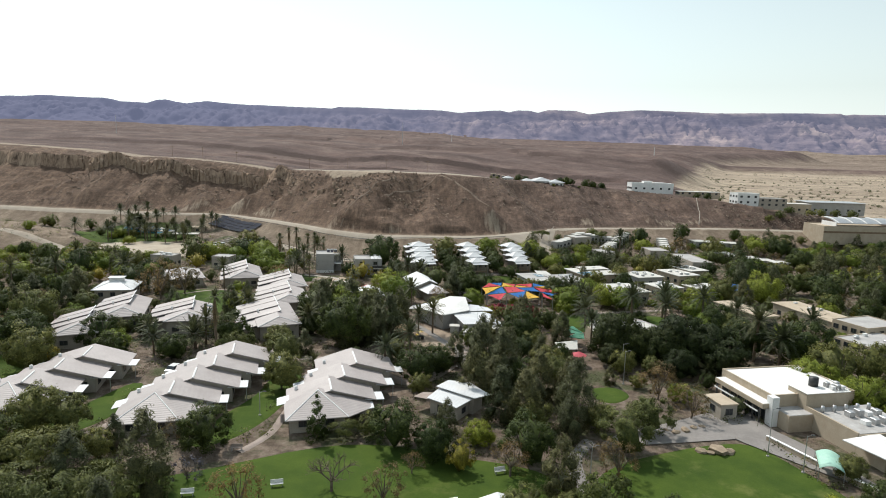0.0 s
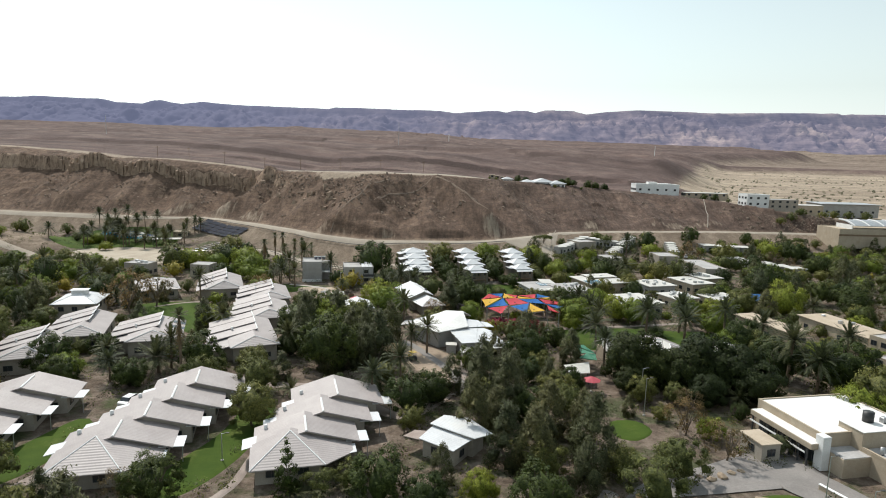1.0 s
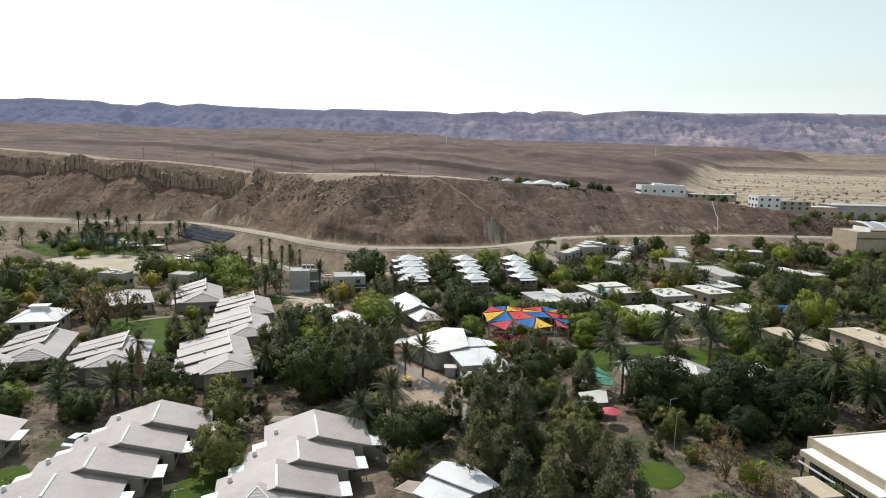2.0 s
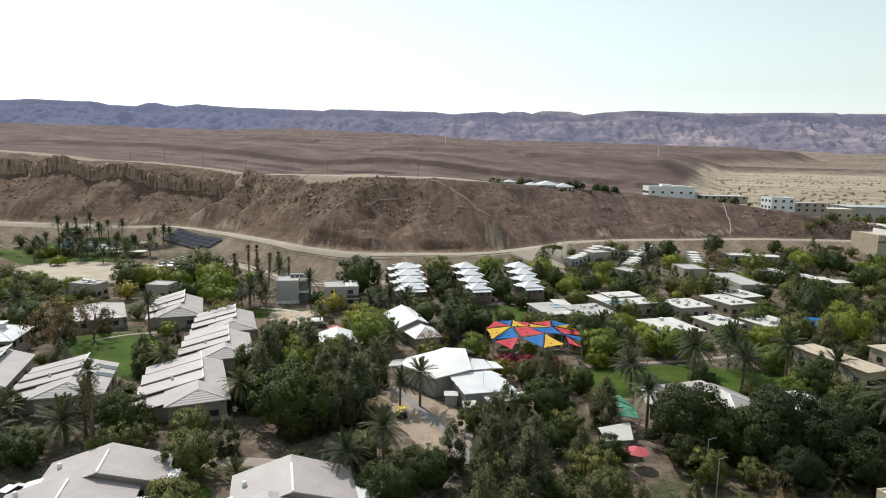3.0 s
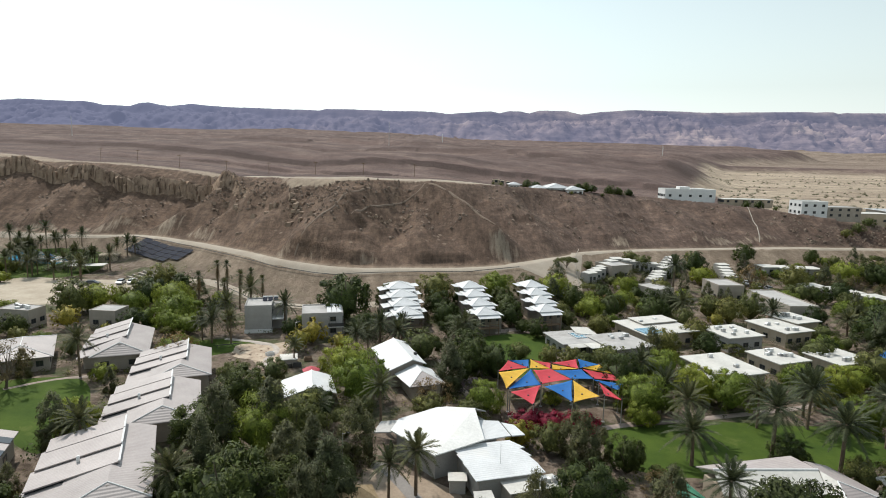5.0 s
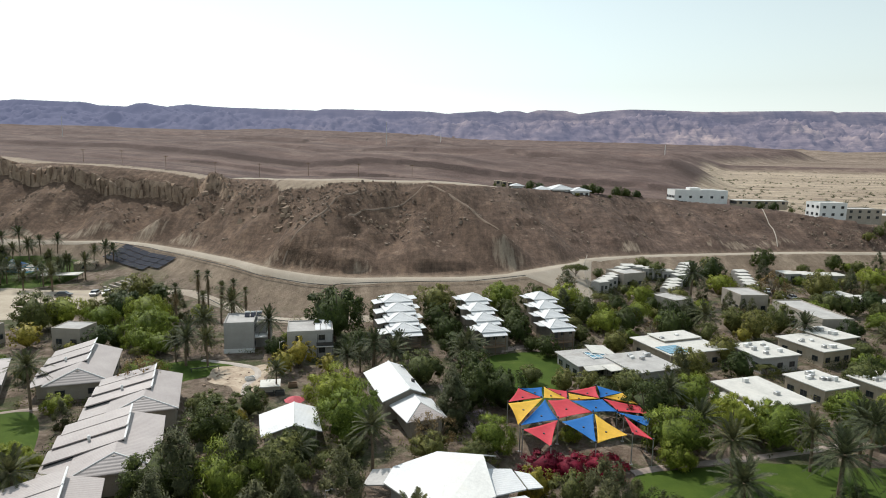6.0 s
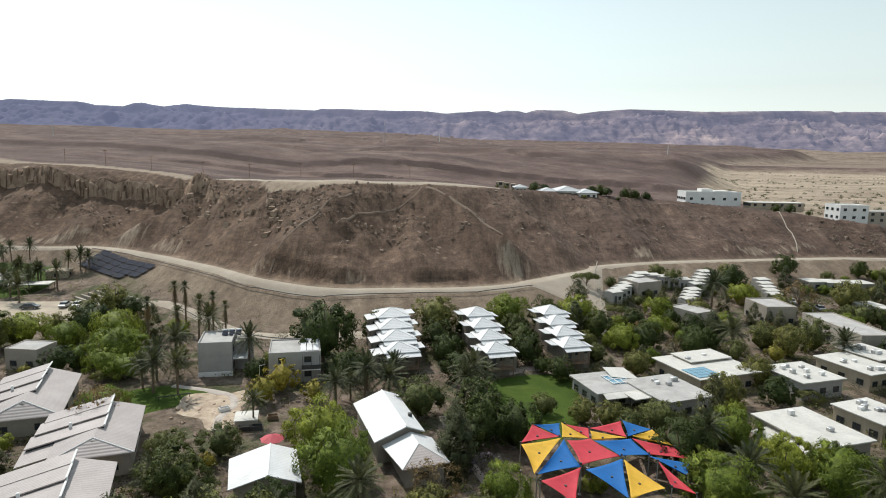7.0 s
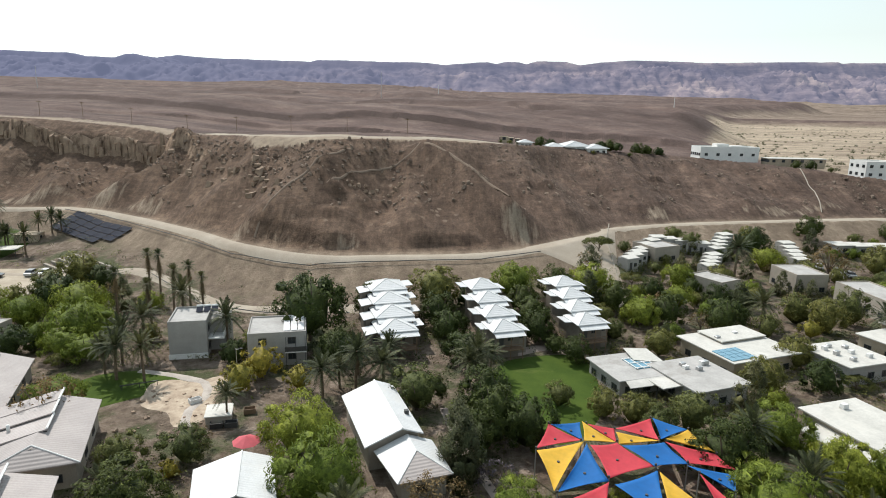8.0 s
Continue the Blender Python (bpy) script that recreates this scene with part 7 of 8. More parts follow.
def blocked(x, y, m):
    return under_roof(x, y, m) or any(((x - a) / (rx + m * 0.5)) ** 2 + ((y - b) / (ry + m * 0.5)) ** 2 < 1 for a, b, rx, ry in OPEN)


PLACED = []
prng = random.Random(7)


def plant(key, x, y, s=1.0, tall=1.0, sink=0.1):
    """Sets one plant of a kind on the ground; s: size against the prototype's."""
    opts = PROTO[key + "_far"] if y > 188 and key + "_far" in PROTO else PROTO[key]
    o = opts[prng.randrange(len(opts))]
    m = Matrix.LocRotScale((x, y, hz(x, y) - sink), Euler((0, 0, prng.uniform(0, 6.28))), (s, s, s * tall))
    if not o[1]:
        o[0].matrix_basis = m
        o[1] = True
    else:
        mm = copy_thing_scaled(o[0], m)
    PLACED.append((x, y, s))


def copy_thing_scaled(ob, m):
    keep = ob.matrix_basis.copy()
    ob.matrix_basis = Matrix()
    c = copy_thing(ob, m)
    ob.matrix_basis = keep
    return c

OPEN += [(-16, 74, 27, 12), (37, 78, 16, 13), (40, 93, 14, 5), (18, 202, 8, 14), (-1, 144, 9, 9), (0.5, 132, 6.5, 12), (-108, 250, 29, 19), (-86, 262, 8, 6), (-66, 170, 11, 11), (21.5, 173, 10.5, 11), (32.5, 107.5, 6.5, 5.5), (29.5, 123.5, 3.5, 3.5), (28.5, 129.5, 5, 5), (45, 160, 20, 9), (-36.5, 197, 8, 13), (-48, 203, 8, 7), (-24, 186, 6.5, 8)]


# single plants, by kind: x, y, size
FLAT_A = [(-44.3, 66.4, 1.15), (-39.5, 68.3, 1.18), (-50.1, 69.3, 1.04), (-52.3, 76.0, 1.22)]
GREY_A = [(-36.0, 71.6, 1.22), (13.5, 94.5, 1.12), (21.6, 94.8, 1.25), (10.0, 96.2, 1.04), (5.8, 104.3, 1.03), (17.2, 104.9, 1.04), (-9.2, 109.7, 1.06), (11.5, 111.8, 1.15), (7.6, 115.9, 1.19), (13.7, 121.3, 0.95), (20.0, 121.8, 0.76), (2.8, 122.3, 0.81), (8.6, 125.7, 1.01), (-20.0, 131.3, 0.9), (-17.4, 133.0, 0.87), (-14.1, 134.8, 0.94), (-11.6, 137.1, 1.2), (11.6, 137.2, 0.82), (-23.1, 139.2, 0.94), (-17.8, 143.8, 1.16), (-28.6, 144.9, 1.01), (-10.3, 151.8, 1.04), (-29.5, 153.1, 1.19), (-23.2, 156.8, 1.16), (3.2, 177.8, 0.97), (2.9, 180.8, 0.92)]
DARK_A = [(12.4, 82.2, 0.98), (-0.5, 82.6, 0.75), (-33.3, 84.2, 0.91), (-6.4, 86.1, 0.93), (-56.7, 109.8, 0.74), (15.5, 111.5, 0.81), (-4.7, 113.0, 0.88), (-0.6, 117.7, 0.86), (-84.4, 123.6, 1.23), (76.1, 126.3, 1.4), (-72.2, 128.4, 0.99), (-44.4, 130.0, 0.99), (-21.2, 133.6, 1.47), (67.1, 134.4, 1.19), (6.5, 134.7, 0.65), (-41.7, 135.3, 0.81), (-66.5, 136.4, 0.68), (18.5, 138.0, 1.04), (-23.1, 140.8, 0.96), (-30.1, 140.8, 0.78), (38.1, 147.0, 0.65), (13.0, 147.5, 0.82), (67.4, 149.4, 1.11), (49.1, 152.2, 0.69), (-32.1, 154.6, 1.1), (-31.0, 170.6, 1.0), (11.8, 186.1, 0.84), (8.0, 188.4, 0.92), (59.3, 202.1, 0.78), (101.6, 207.7, 1.47)]
DARK_B = [(-22.1, 221.5, 1.56), (47.0, 233.1, 0.89), (98.6, 235.3, 0.8), (-74.7, 236.3, 1.07), (113.3, 252.4, 0.74), (89.0, 283.1, 1.07), (113.2, 298.3, 0.97)]
MAUVE_A = [(-32.4, 75.3, 1.16), (-62.4, 94.3, 0.92), (7.2, 176.9, 1.28), (9.4, 187.6, 0.98)]
BROWN_A = [(-23.6, 68.3, 0.92), (-6.6, 71.3, 0.77), (24.3, 79.2, 0.85), (-41.1, 88.7, 0.83), (-54.0, 96.2, 0.86), (42.0, 99.4, 0.93), (39.1, 107.4, 0.9), (28.2, 142.6, 0.69), (-77.3, 169.8, 1.6), (-73.8, 176.3, 1.48), (-28.9, 185.2, 0.46), (-49.8, 189.6, 1.14), (102.5, 270.6, 1.34)]
MID_A = [(56.9, 80.5, 0.68), (-58.4, 85.6, 1.32), (27.4, 86.6, 1.21), (-54.7, 86.7, 1.09), (33.2, 94.0, 1.1), (-10.0, 89.9, 0.75), (-31.1, 91.4, 0.83), (57.4, 92.0, 1.09), (25.3, 93.6, 0.81), (14.9, 93.7, 0.91), (-33.3, 99.9, 0.69), (-49.1, 103.6, 1.29), (-27.9, 106.5, 1.18), (-3.6, 106.8, 0.71), (-76.6, 112.3, 1.39), (75.1, 114.8, 1.6), (83.5, 117.8, 1.54), (21.2, 118.7, 1.07), (-31.2, 119.6, 1.15), (-42.2, 122.3, 1.01), (-34.5, 129.4, 0.99), (20.4, 133.0, 0.81), (-91.8, 137.8, 1.6), (69.5, 144.1, 1.18), (56.0, 146.1, 0.93), (16.5, 155.9, 0.8), (-20.2, 156.6, 1.53), (-0.5, 166.9, 0.85), (-36.0, 180.1, 0.85)]
MID_B = [(-3.2, 181.1, 0.58), (-29.4, 181.8, 0.93), (84.0, 184.6, 1.28), (40.7, 187.5, 0.85), (34.6, 189.9, 1.08), (27.4, 192.3, 0.81), (23.7, 194.3, 0.75), (79.1, 195.5, 1.07), (-2.3, 195.6, 1.28), (18.0, 197.1, 0.71), (60.5, 212.0, 1.04), (39.3, 216.5, 0.89), (56.9, 217.5, 0.9), (-89.6, 225.1, 1.6), (76.1, 228.6, 1.17), (84.3, 233.8, 1.21), (0.3, 234.3, 1.6), (73.5, 234.4, 1.12), (-80.0, 242.4, 1.26), (-78.0, 250.5, 1.6), (68.8, 258.3, 1.05), (117.0, 271.7, 1.51), (70.9, 283.4, 1.06)]
CONE_A = [(-18.0, 87.5, 1.1)]
YELLOW_A = [(2.8, 79.6, 1.08), (-13.0, 99.3, 0.96), (12.8, 158.4, 1.12), (-29.9, 178.7, 0.58), (-28.4, 200.2, 1.33), (-20.2, 202.0, 1.1), (-26.3, 205.5, 1.6), (-84.8, 214.1, 1.6)]
BARE_A = [(-13.4, 73.5, 1.22), (9.7, 78.4, 1.0), (-3.5, 78.5, 0.61), (17.1, 85.6, 0.77)]
BRIGHT_A = [(6.0, 87.7, 0.7), (73.5, 104.0, 1.36), (69.3, 112.0, 1.38), (-36.9, 116.4, 1.21), (-67.1, 124.3, 0.96), (7.3, 136.3, 0.62), (63.8, 141.2, 0.96), (63.7, 147.5, 1.04), (-24.3, 154.9, 1.38), (33.4, 166.0, 0.75), (35.0, 169.8, 1.39), (51.1, 172.9, 1.27), (20.4, 173.9, 0.47), (-12.3, 174.1, 1.5), (35.5, 175.0, 1.06), (46.7, 176.1, 1.22), (67.0, 180.3, 1.06), (-16.3, 184.1, 1.41), (96.2, 185.9, 1.6), (44.0, 186.2, 1.12), (83.3, 194.8, 1.6), (-60.5, 212.7, 1.03), (-61.5, 219.6, 1.6), (-75.8, 227.2, 1.08), (-66.5, 229.3, 1.48), (-86.1, 229.7, 1.46), (40.8, 231.2, 1.08), (57.4, 235.6, 0.87), (17.5, 241.2, 1.42), (52.7, 243.2, 1.01)]
BRIGHT_B = [(34.0, 245.0, 1.38), (58.1, 257.2, 1.09), (87.4, 273.0, 1.15), (141.4, 283.0, 1.51)]
FICUS_A = [(37.2, 130.2, 1.22), (41.0, 127.6, 0.98), (50.2, 128.6, 1.32), (55.0, 125.2, 1.15), (45.6, 126.0, 1.08), (57.2, 120.6, 0.95), (47.5, 119.5, 0.8), (35.5, 124.6, 0.7)]
SHRUB_A = [(50.3, 101.8, 1.42), (30.3, 201.7, 1.28)]
PALM_A = [(-10.9, 117.7, 0.92), (-6.1, 120.2, 0.95), (70.2, 125.4, 1.33), (67.4, 130.4, 1.38), (-50.8, 131.4, 0.93), (-30.5, 140.1, 1.02), (-5.3, 143.2, 0.75), (-2.0, 143.9, 0.94), (54.5, 149.3, 1.2), (36.0, 152.8, 1.16), (47.4, 153.4, 1.17), (-48.4, 153.9, 1.01), (67.6, 158.8, 1.09), (-17.4, 161.2, 0.82), (39.1, 162.2, 1.0), (-8.0, 163.7, 0.9), (59.5, 165.3, 1.07), (51.5, 165.4, 0.87), (61.6, 170.1, 0.98), (38.5, 171.2, 0.99), (-27.5, 191.8, 0.64), (-16.0, 199.2, 0.9), (5.2, 201.2, 0.83), (-14.0, 202.4, 0.72), (-11.6, 202.5, 0.93), (6.8, 203.7, 1.09), (-43.7, 203.9, 0.85), (-48.0, 204.2, 0.97), (-50.8, 206.4, 0.79), (9.1, 206.9, 0.76)]
PALM_B = [(-7.1, 209.8, 0.9), (-50.1, 210.6, 0.98), (-28.6, 211.1, 0.83), (-47.6, 213.8, 1.01), (-35.3, 217.5, 0.95), (84.6, 224.2, 1.1), (64.9, 231.1, 1.15), (74.3, 262.8, 1.28)]
LOWPALM_A = [(-52.0, 128.6, 1.45)]
FAN_A = [(-46.5, 125.5, 1.2), (-43.6, 135.3, 1.06), (-52.0, 226.4, 1.03), (-60.3, 230.8, 1.1), (-44.3, 231.8, 0.89), (-51.1, 234.6, 1.08), (-48.9, 237.4, 1.01), (-57.0, 242.8, 1.04), (-60.6, 246.1, 1.07)]
RED_A = [(18.2, 163.3, 1.32), (22.9, 164.1, 1.34), (14.6, 164.2, 1.26)]
for key_, rows_ in (("flat", FLAT_A), ("grey", GREY_A), ("dark", DARK_A), ("dark", DARK_B), ("mauve", MAUVE_A), ("brown", BROWN_A), ("mid", MID_A), ("mid", MID_B), ("cone", CONE_A), ("yellow", YELLOW_A), ("bare", BARE_A), ("bright", BRIGHT_A), ("bright", BRIGHT_B), ("ficus", FICUS_A), ("shrub", SHRUB_A), ("palm", PALM_A), ("palm", PALM_B), ("lowpalm", LOWPALM_A), ("fan", FAN_A), ("red", RED_A)):
    for x_, y_, s_ in rows_:
        if not under_roof(x_, y_, -1.2):
            plant(key_, x_, y_, s_, prng.uniform(0.92, 1.1))
KINDS = ["dark", "mid", "bright", "flat", "grey", "brown", "yellow", "palm", "lowpalm"]


def weights(x, y):
    """Which plants prevail in which part of the village."""
    if x > 25 and y < 145:
        return [4, 5, 3, 1.5, 3, 0.6, 0.6, 1, 1]
    if x > 25 and y < 235:
        return [3, 5, 2.4, 1.5, 3.5, 0.8, 0.5, 1.5, 0.6]
    if x > 25:
        return [2.5, 5, 3, 1, 4, 1, 0.3, 0.8, 0]
    if x < -45 and y > 185:
        return [2, 2, 6, 2, 1, 0.8, 1.5, 2, 0.3]
    if y < 105:
        return [3, 4, 1.5, 3, 2, 1, 0.6, 0.1, 0.2]
    if x > -30 and 105 <= y < 170:
        return [4, 2, 0.6, 0.5, 10, 0.7, 0.4, 2, 1]
    return [4, 4, 2, 1, 2, 1, 0.8, 1.5, 0.5]


def scatter():
    step = 5.8
    y = 62.0
    while y < 300:
        x = -0.74 * y - 22
        while x < 0.76 * y + 22:
            px, py = x + prng.uniform(-2.3, 2.3), y + prng.uniform(-2.3, 2.3)
            x += step
            foot = float(np.interp(px, FOOT_X, FOOT_Y))
            lim = foot - (13 if px > 30 else 26 if px > -20 else 40)
            if px < -95:
                lim = min(lim, 250)
            if ((px - MOUND[0]) / (MOUND[2] + 6)) ** 2 + ((py - MOUND[1]) / (MOUND[3] + 6)) ** 2 < 1.3:
                continue
            if py > lim or blocked(px, py, 0.5 if px > 25 and py > 160 else 1.4):
                continue
            if any(abs(a - px) < 2.6 * s + 1.0 and abs(b - py) < 2.6 * s + 1.0 for a, b, s in PLACED):
                continue
            if prng.random() < (0.34 if px > 40 and py > 175 else 0.20):
                continue
            k = prng.choices(KINDS, weights(px, py))[0]
            k = "mid" if "palm" in k and py > 232 else k
            near = blocked(px, py, 3.2)
            s = prng.uniform(0.55, 1.0) * (1.08 if py > 165 else 1.0) * (0.62 if near else 1.0)
            if k in ("palm", "lowpalm"):
                s = prng.uniform(0.8, 1.1)
            plant(k, px, py, s, prng.uniform(0.85, 1.15))
        y += step


for x_, y_, s_ in ((2.8, 221, 0.8), (1.2, 227, 0.85), (0.6, 233, 0.8), (19.0, 221.5, 0.8), (18.6, 227.5, 0.85), (17.6, 233.5, 0.8), (33.5, 224, 0.7), (33.0, 231, 0.75), (-11.5, 231, 0.9)):
    plant("dark" if x_ < 30 else "mid", x_, y_, s_)
scatter()
for k in range(46):
    plant("palm", prng.uniform(-160, -106), prng.uniform(264, 304), prng.uniform(0.75, 1.0))
for k in range(10):
    plant("bright" if k % 2 else "mid", prng.uniform(-175, -130), prng.uniform(256, 300), prng.uniform(0.6, 1.0))
for x_, y_, s_ in ((30, 362, 0.5), (42, 363, 0.9), (46, 364, 0.8), (66, 364, 1.0), (70, 365, 1.2), (72, 362, 0.8), (61, 354, 0.5), (82, 368, 1.1), (86, 369, 1.0), (92, 372, 0.9), (76, 358, 0.5), (146, 366, 0.8), (152, 366, 0.9), (158, 362, 0.7), (26, 358, 0.4)):
    plant("dark" if s_ > 0.75 else "mid", x_, y_, s_ * 0.62)
for x_, y_, s_ in ((176, 330, 0.8), (182, 333, 0.8), (168, 325, 0.7), (196, 338, 0.8), (204, 342, 0.9), (214, 345, 0.8), (224, 346, 0.9), (190, 345, 0.6)):
    plant("mid", x_, y_, s_)
for x_, y_ in ((194, 366), (197, 366), (201, 367), (212, 376), (216, 377), (236, 372), (240, 372)):
    plant("fan", x_, y_, 0.8)
used = [o for opts in PROTO.values() for o in opts]
for o in used:
    if not o[1]:
        for c in o[0].children_recursive:
            bpy.data.objects.remove(c)
        bpy.data.objects.remove(o[0])


# ---- low growth that nobody could count ----
def undergrowth(name, label, count, area, leaf, size, rr, seed, margin=0.4):
    rng = np.random.default_rng(seed)
    out = []
    tries = 0
    while len(out) < count and tries < count * 6:
        tries += 1
        y = rng.uniform(area[2], area[3])
        x = rng.uniform(-0.72 * y - 12, 0.74 * y + 12)
        foot = float(np.interp(x, FOOT_X, FOOT_Y))
        if not area[0] < x < area[1] or y > foot - 16 or blocked(x, y, margin):
            continue
        r = rng.uniform(*rr)
        out.append((x, y, r))
    xs, ys = np.array([o[0] for o in out]), np.array([o[1] for o in out])
    zs_ = height(xs, ys)
    cl = [(x, y, z + r * 0.35, r, rng.uniform(0.6, 1.1)) for (x, y, r), z in zip(out, zs_)]
    v, nv = crown(cl, 20, size, rng, 1.0, 0.4)
    return tagged(new(name, quads_mesh(name, v, leaf, (), 3, nv)), label, "shrubs", kind="stuff")


def wall_planting(name, label, leaf, count, seed, east=False):
    """Bushes along the foot of the houses' walls."""
    rng = np.random.default_rng(seed)
    cl = []
    for k in range(count):
        inv, x0, x1, y0, y1 = FOOT[rng.integers(len(FOOT))]
        side, u = rng.integers(4), rng.random()
        off = rng.uniform(0.0, 1.4)
        q = ((x0 + (x1 - x0) * u, y0 - off), (x0 + (x1 - x0) * u, y1 + off), (x0 - off, y0 + (y1 - y0) * u), (x1 + off, y0 + (y1 - y0) * u))[(0, 0, 3, 2)[side]]
        p = inv.inverted() @ Vector((*q, 0))
        r = rng.uniform(0.8, 1.7) if east else rng.uniform(0.5, 1.15)
        if east and (p.x < 24 or p.y < 165):
            continue
        if p.y > 300 or any(((p.x - a) / rx) ** 2 + ((p.y - b) / ry) ** 2 < 0.8 for a, b, rx, ry in OPEN):
            continue
        cl.append((p.x, p.y, hz(p.x, p.y) + r * 0.4, r, rng.uniform(0.7, 1.2)))
    v, nv = crown(cl, 22, 0.16, rng, 1.1, 0.35)
    return tagged(new(name, quads_mesh(name, v, leaf, (), 3, nv)), label, "shrubs", kind="stuff")


wall_planting("undergrowth", "green bushes along the foot of house walls", LEAF_MID, 640, 211)
wall_planting("undergrowth", "dark bushes along the foot of house walls", LEAF_DARK, 480, 212)
wall_planting("undergrowth", "grey bushes along the foot of house walls", LEAF_GREY, 340, 213)
wall_planting("undergrowth", "tall green bushes before the flat-roofed blocks", LEAF_MID, 800, 214, True)
wall_planting("undergrowth", "tall grey bushes before the flat-roofed blocks", LEAF_GREY, 600, 215, True)
undergrowth("undergrowth", "mixed olive-green garden undergrowth between the houses", 1500, (-230, 230, 62, 290), LEAF_MID, 0.17, (0.6, 1.5), 201)
undergrowth("undergrowth", "dark green hedges and bushes between the houses", 800, (-230, 230, 62, 290), LEAF_DARK, 0.17, (0.6, 1.4), 202)
undergrowth("undergrowth", "grey dry bushes between the houses", 1000, (-230, 230, 62, 290), LEAF_GREY, 0.16, (0.5, 1.3), 203)
undergrowth("undergrowth", "bright green low bushes between the houses", 400, (-230, 230, 62, 290), LEAF_BRIGHT, 0.16, (0.4, 1.1), 204)


def plain_shrubs():
    rng = np.random.default_rng(221)
    cl = []
    while len(cl) < 420:
        y = rng.uniform(430, 1650)
        x = rng.uniform(np.interp(y, EDGE_Y, EDGE_X) + 20, 0.75 * y + 60)
        if x > 0.75 * y + 40 or fbm(np.array([x]), np.array([y]), 120, 2, 89)[0] < 0.45:
            continue
        r = rng.uniform(0.9, 2.4)
        cl.append((x, y, hz(x, y) + r * 0.3, r, 0.7))
    v, nv = crown(cl, 9, 0.45, rng, 1.0, 0.4)
    return tagged(new("desert_shrubs", quads_mesh("desert_shrubs", v, LEAF_GREY, (), 3, nv)), "dark scattered shrubs on the pale gravel plain", "shrubs", kind="stuff")


plain_shrubs()


# ---- small things ----
def lamp_post(x, y, h, label="tall grey steel lamp post beside the lawn"):
    root = thing("lamp_post", x, y, hz(x, y), 0, label, "lamp post", "lamp posts")
    part("pole", tube(B(), (0, 0, -0.2), (0, 0, h), 0.08, 0.05, 8), M_METAL, root)
    part("arm", tube(B(), (0, 0, h - 0.1), (0.7, 0, h + 0.1), 0.035, 0.03, 6), M_METAL, root)
    part("lantern", box(B(), 0.5, 1.05, -0.12, 0.12, h + 0.04, h + 0.16, 0.03), M_DARK, root)
    part("footing", tube(B(), (0, 0, -0.1), (0, 0, 0.18), 0.28, 0.22, 10), M_WALLG, root)


for x_, y_, h_ in ((48.5, 86.7, 7.4), (51.2, 82.2, 5.5), (35.0, 114.7, 6.5), (36.4, 121.0, 6.0), (-28.8, 95.5, 4.0), (-12.0, 150.5, 5.0), (20.6, 79.0, 4.5), (-30.0, 205.0, 5.0)):
    lamp_post(x_, y_, h_)


def bench(x, y, turn, label, mat):
    root = thing("park_bench", x, y, hz(x, y) + 0.1, turn, label, "bench", "lawn benches")
    part("seat", box(B(), -0.8, 0.8, -0.22, 0.22, 0.40, 0.46, 0.01), mat, root)
    part("backrest", box(B(), -0.8, 0.8, 0.2, 0.26, 0.5, 0.9, 0.01), mat, root)
    for sx in (-0.65, 0.65):
        part("leg", box(B(), sx - 0.04, sx + 0.04, -0.2, 0.24, -0.1, 0.40), M_METAL, root)


bench(8.4, 79.1, 20, "white bench on the mown lawn", M_WALLW)
bench(-20.5, 74.2, 15, "white bench on the mown lawn", M_WALLW)
bench(-30.8, 71.4, 10, "white bench on the mown lawn", M_WALLW)
bench(-28.6, 83.4, 5, "pink stone bench at the path end", M_PAVE)


def rock(x, y, r, seed):
    rng = np.random.default_rng(seed)
    v = BALL_V * (1 + rng.normal(0, 0.16, (len(BALL_V), 1))) * r * np.array([1.25, 0.95, 0.62])
    ob = new("boulder", mesh_of("boulder", v, BALL_F, M_ROCK))
    ob.matrix_basis = pose(x, y, hz(x, y) + r * 0.25, 0, 0, rng.uniform(0, 360))
    return tagged(ob, "pale brown weathered boulder beside the paving", "boulder", "garden boulders")


M_ROCK = surface("weathered_limestone", (0.24, 0.185, 0.13), (0.38, 0.30, 0.22), 1.2, 7.0, 0.95, relief=0.8)
for k, (x_, y_, r_) in enumerate(((39.0, 87.4, 0.9), (40.2, 87.0, 0.7), (41.6, 87.6, 1.2), (42.8, 87.2, 0.9), (43.6, 87.9, 0.6), (39.3, 94.6, 0.8), (41.0, 95.6, 0.6), (37.4, 93.6, 0.7), (42.6, 96.2, 0.5), (36.2, 94.4, 0.5), (16.0, 90.0, 0.6), (14.4, 92.0, 0.5), (23.0, 94.5, 0.6))):
    rock(x_, y_, r_, 300 + k)

# low planter walls at the square
for (x0, y0), (x1, y1) in (((51.0, 92.0), (54.6, 83.2)), ((55.3, 82.0), (58.4, 75.0))):
    L = math.hypot(x1 - x0, y1 - y0)
    wl_ = thing("planter_wall", x0, y0, 0.05, math.degrees(math.atan2(y1 - y0, x1 - x0)), "low cream planter wall with reddish soil", "wall", "planter walls")
    part("wall", box(B(), 0, L, -0.18, 0.18, -0.2, 0.75, 0.03), M_WALLY, wl_)
    part("coping", box(B(), -0.05, L + 0.05, -0.24, 0.24, 0.75, 0.85, 0.02), M_CAP, wl_)


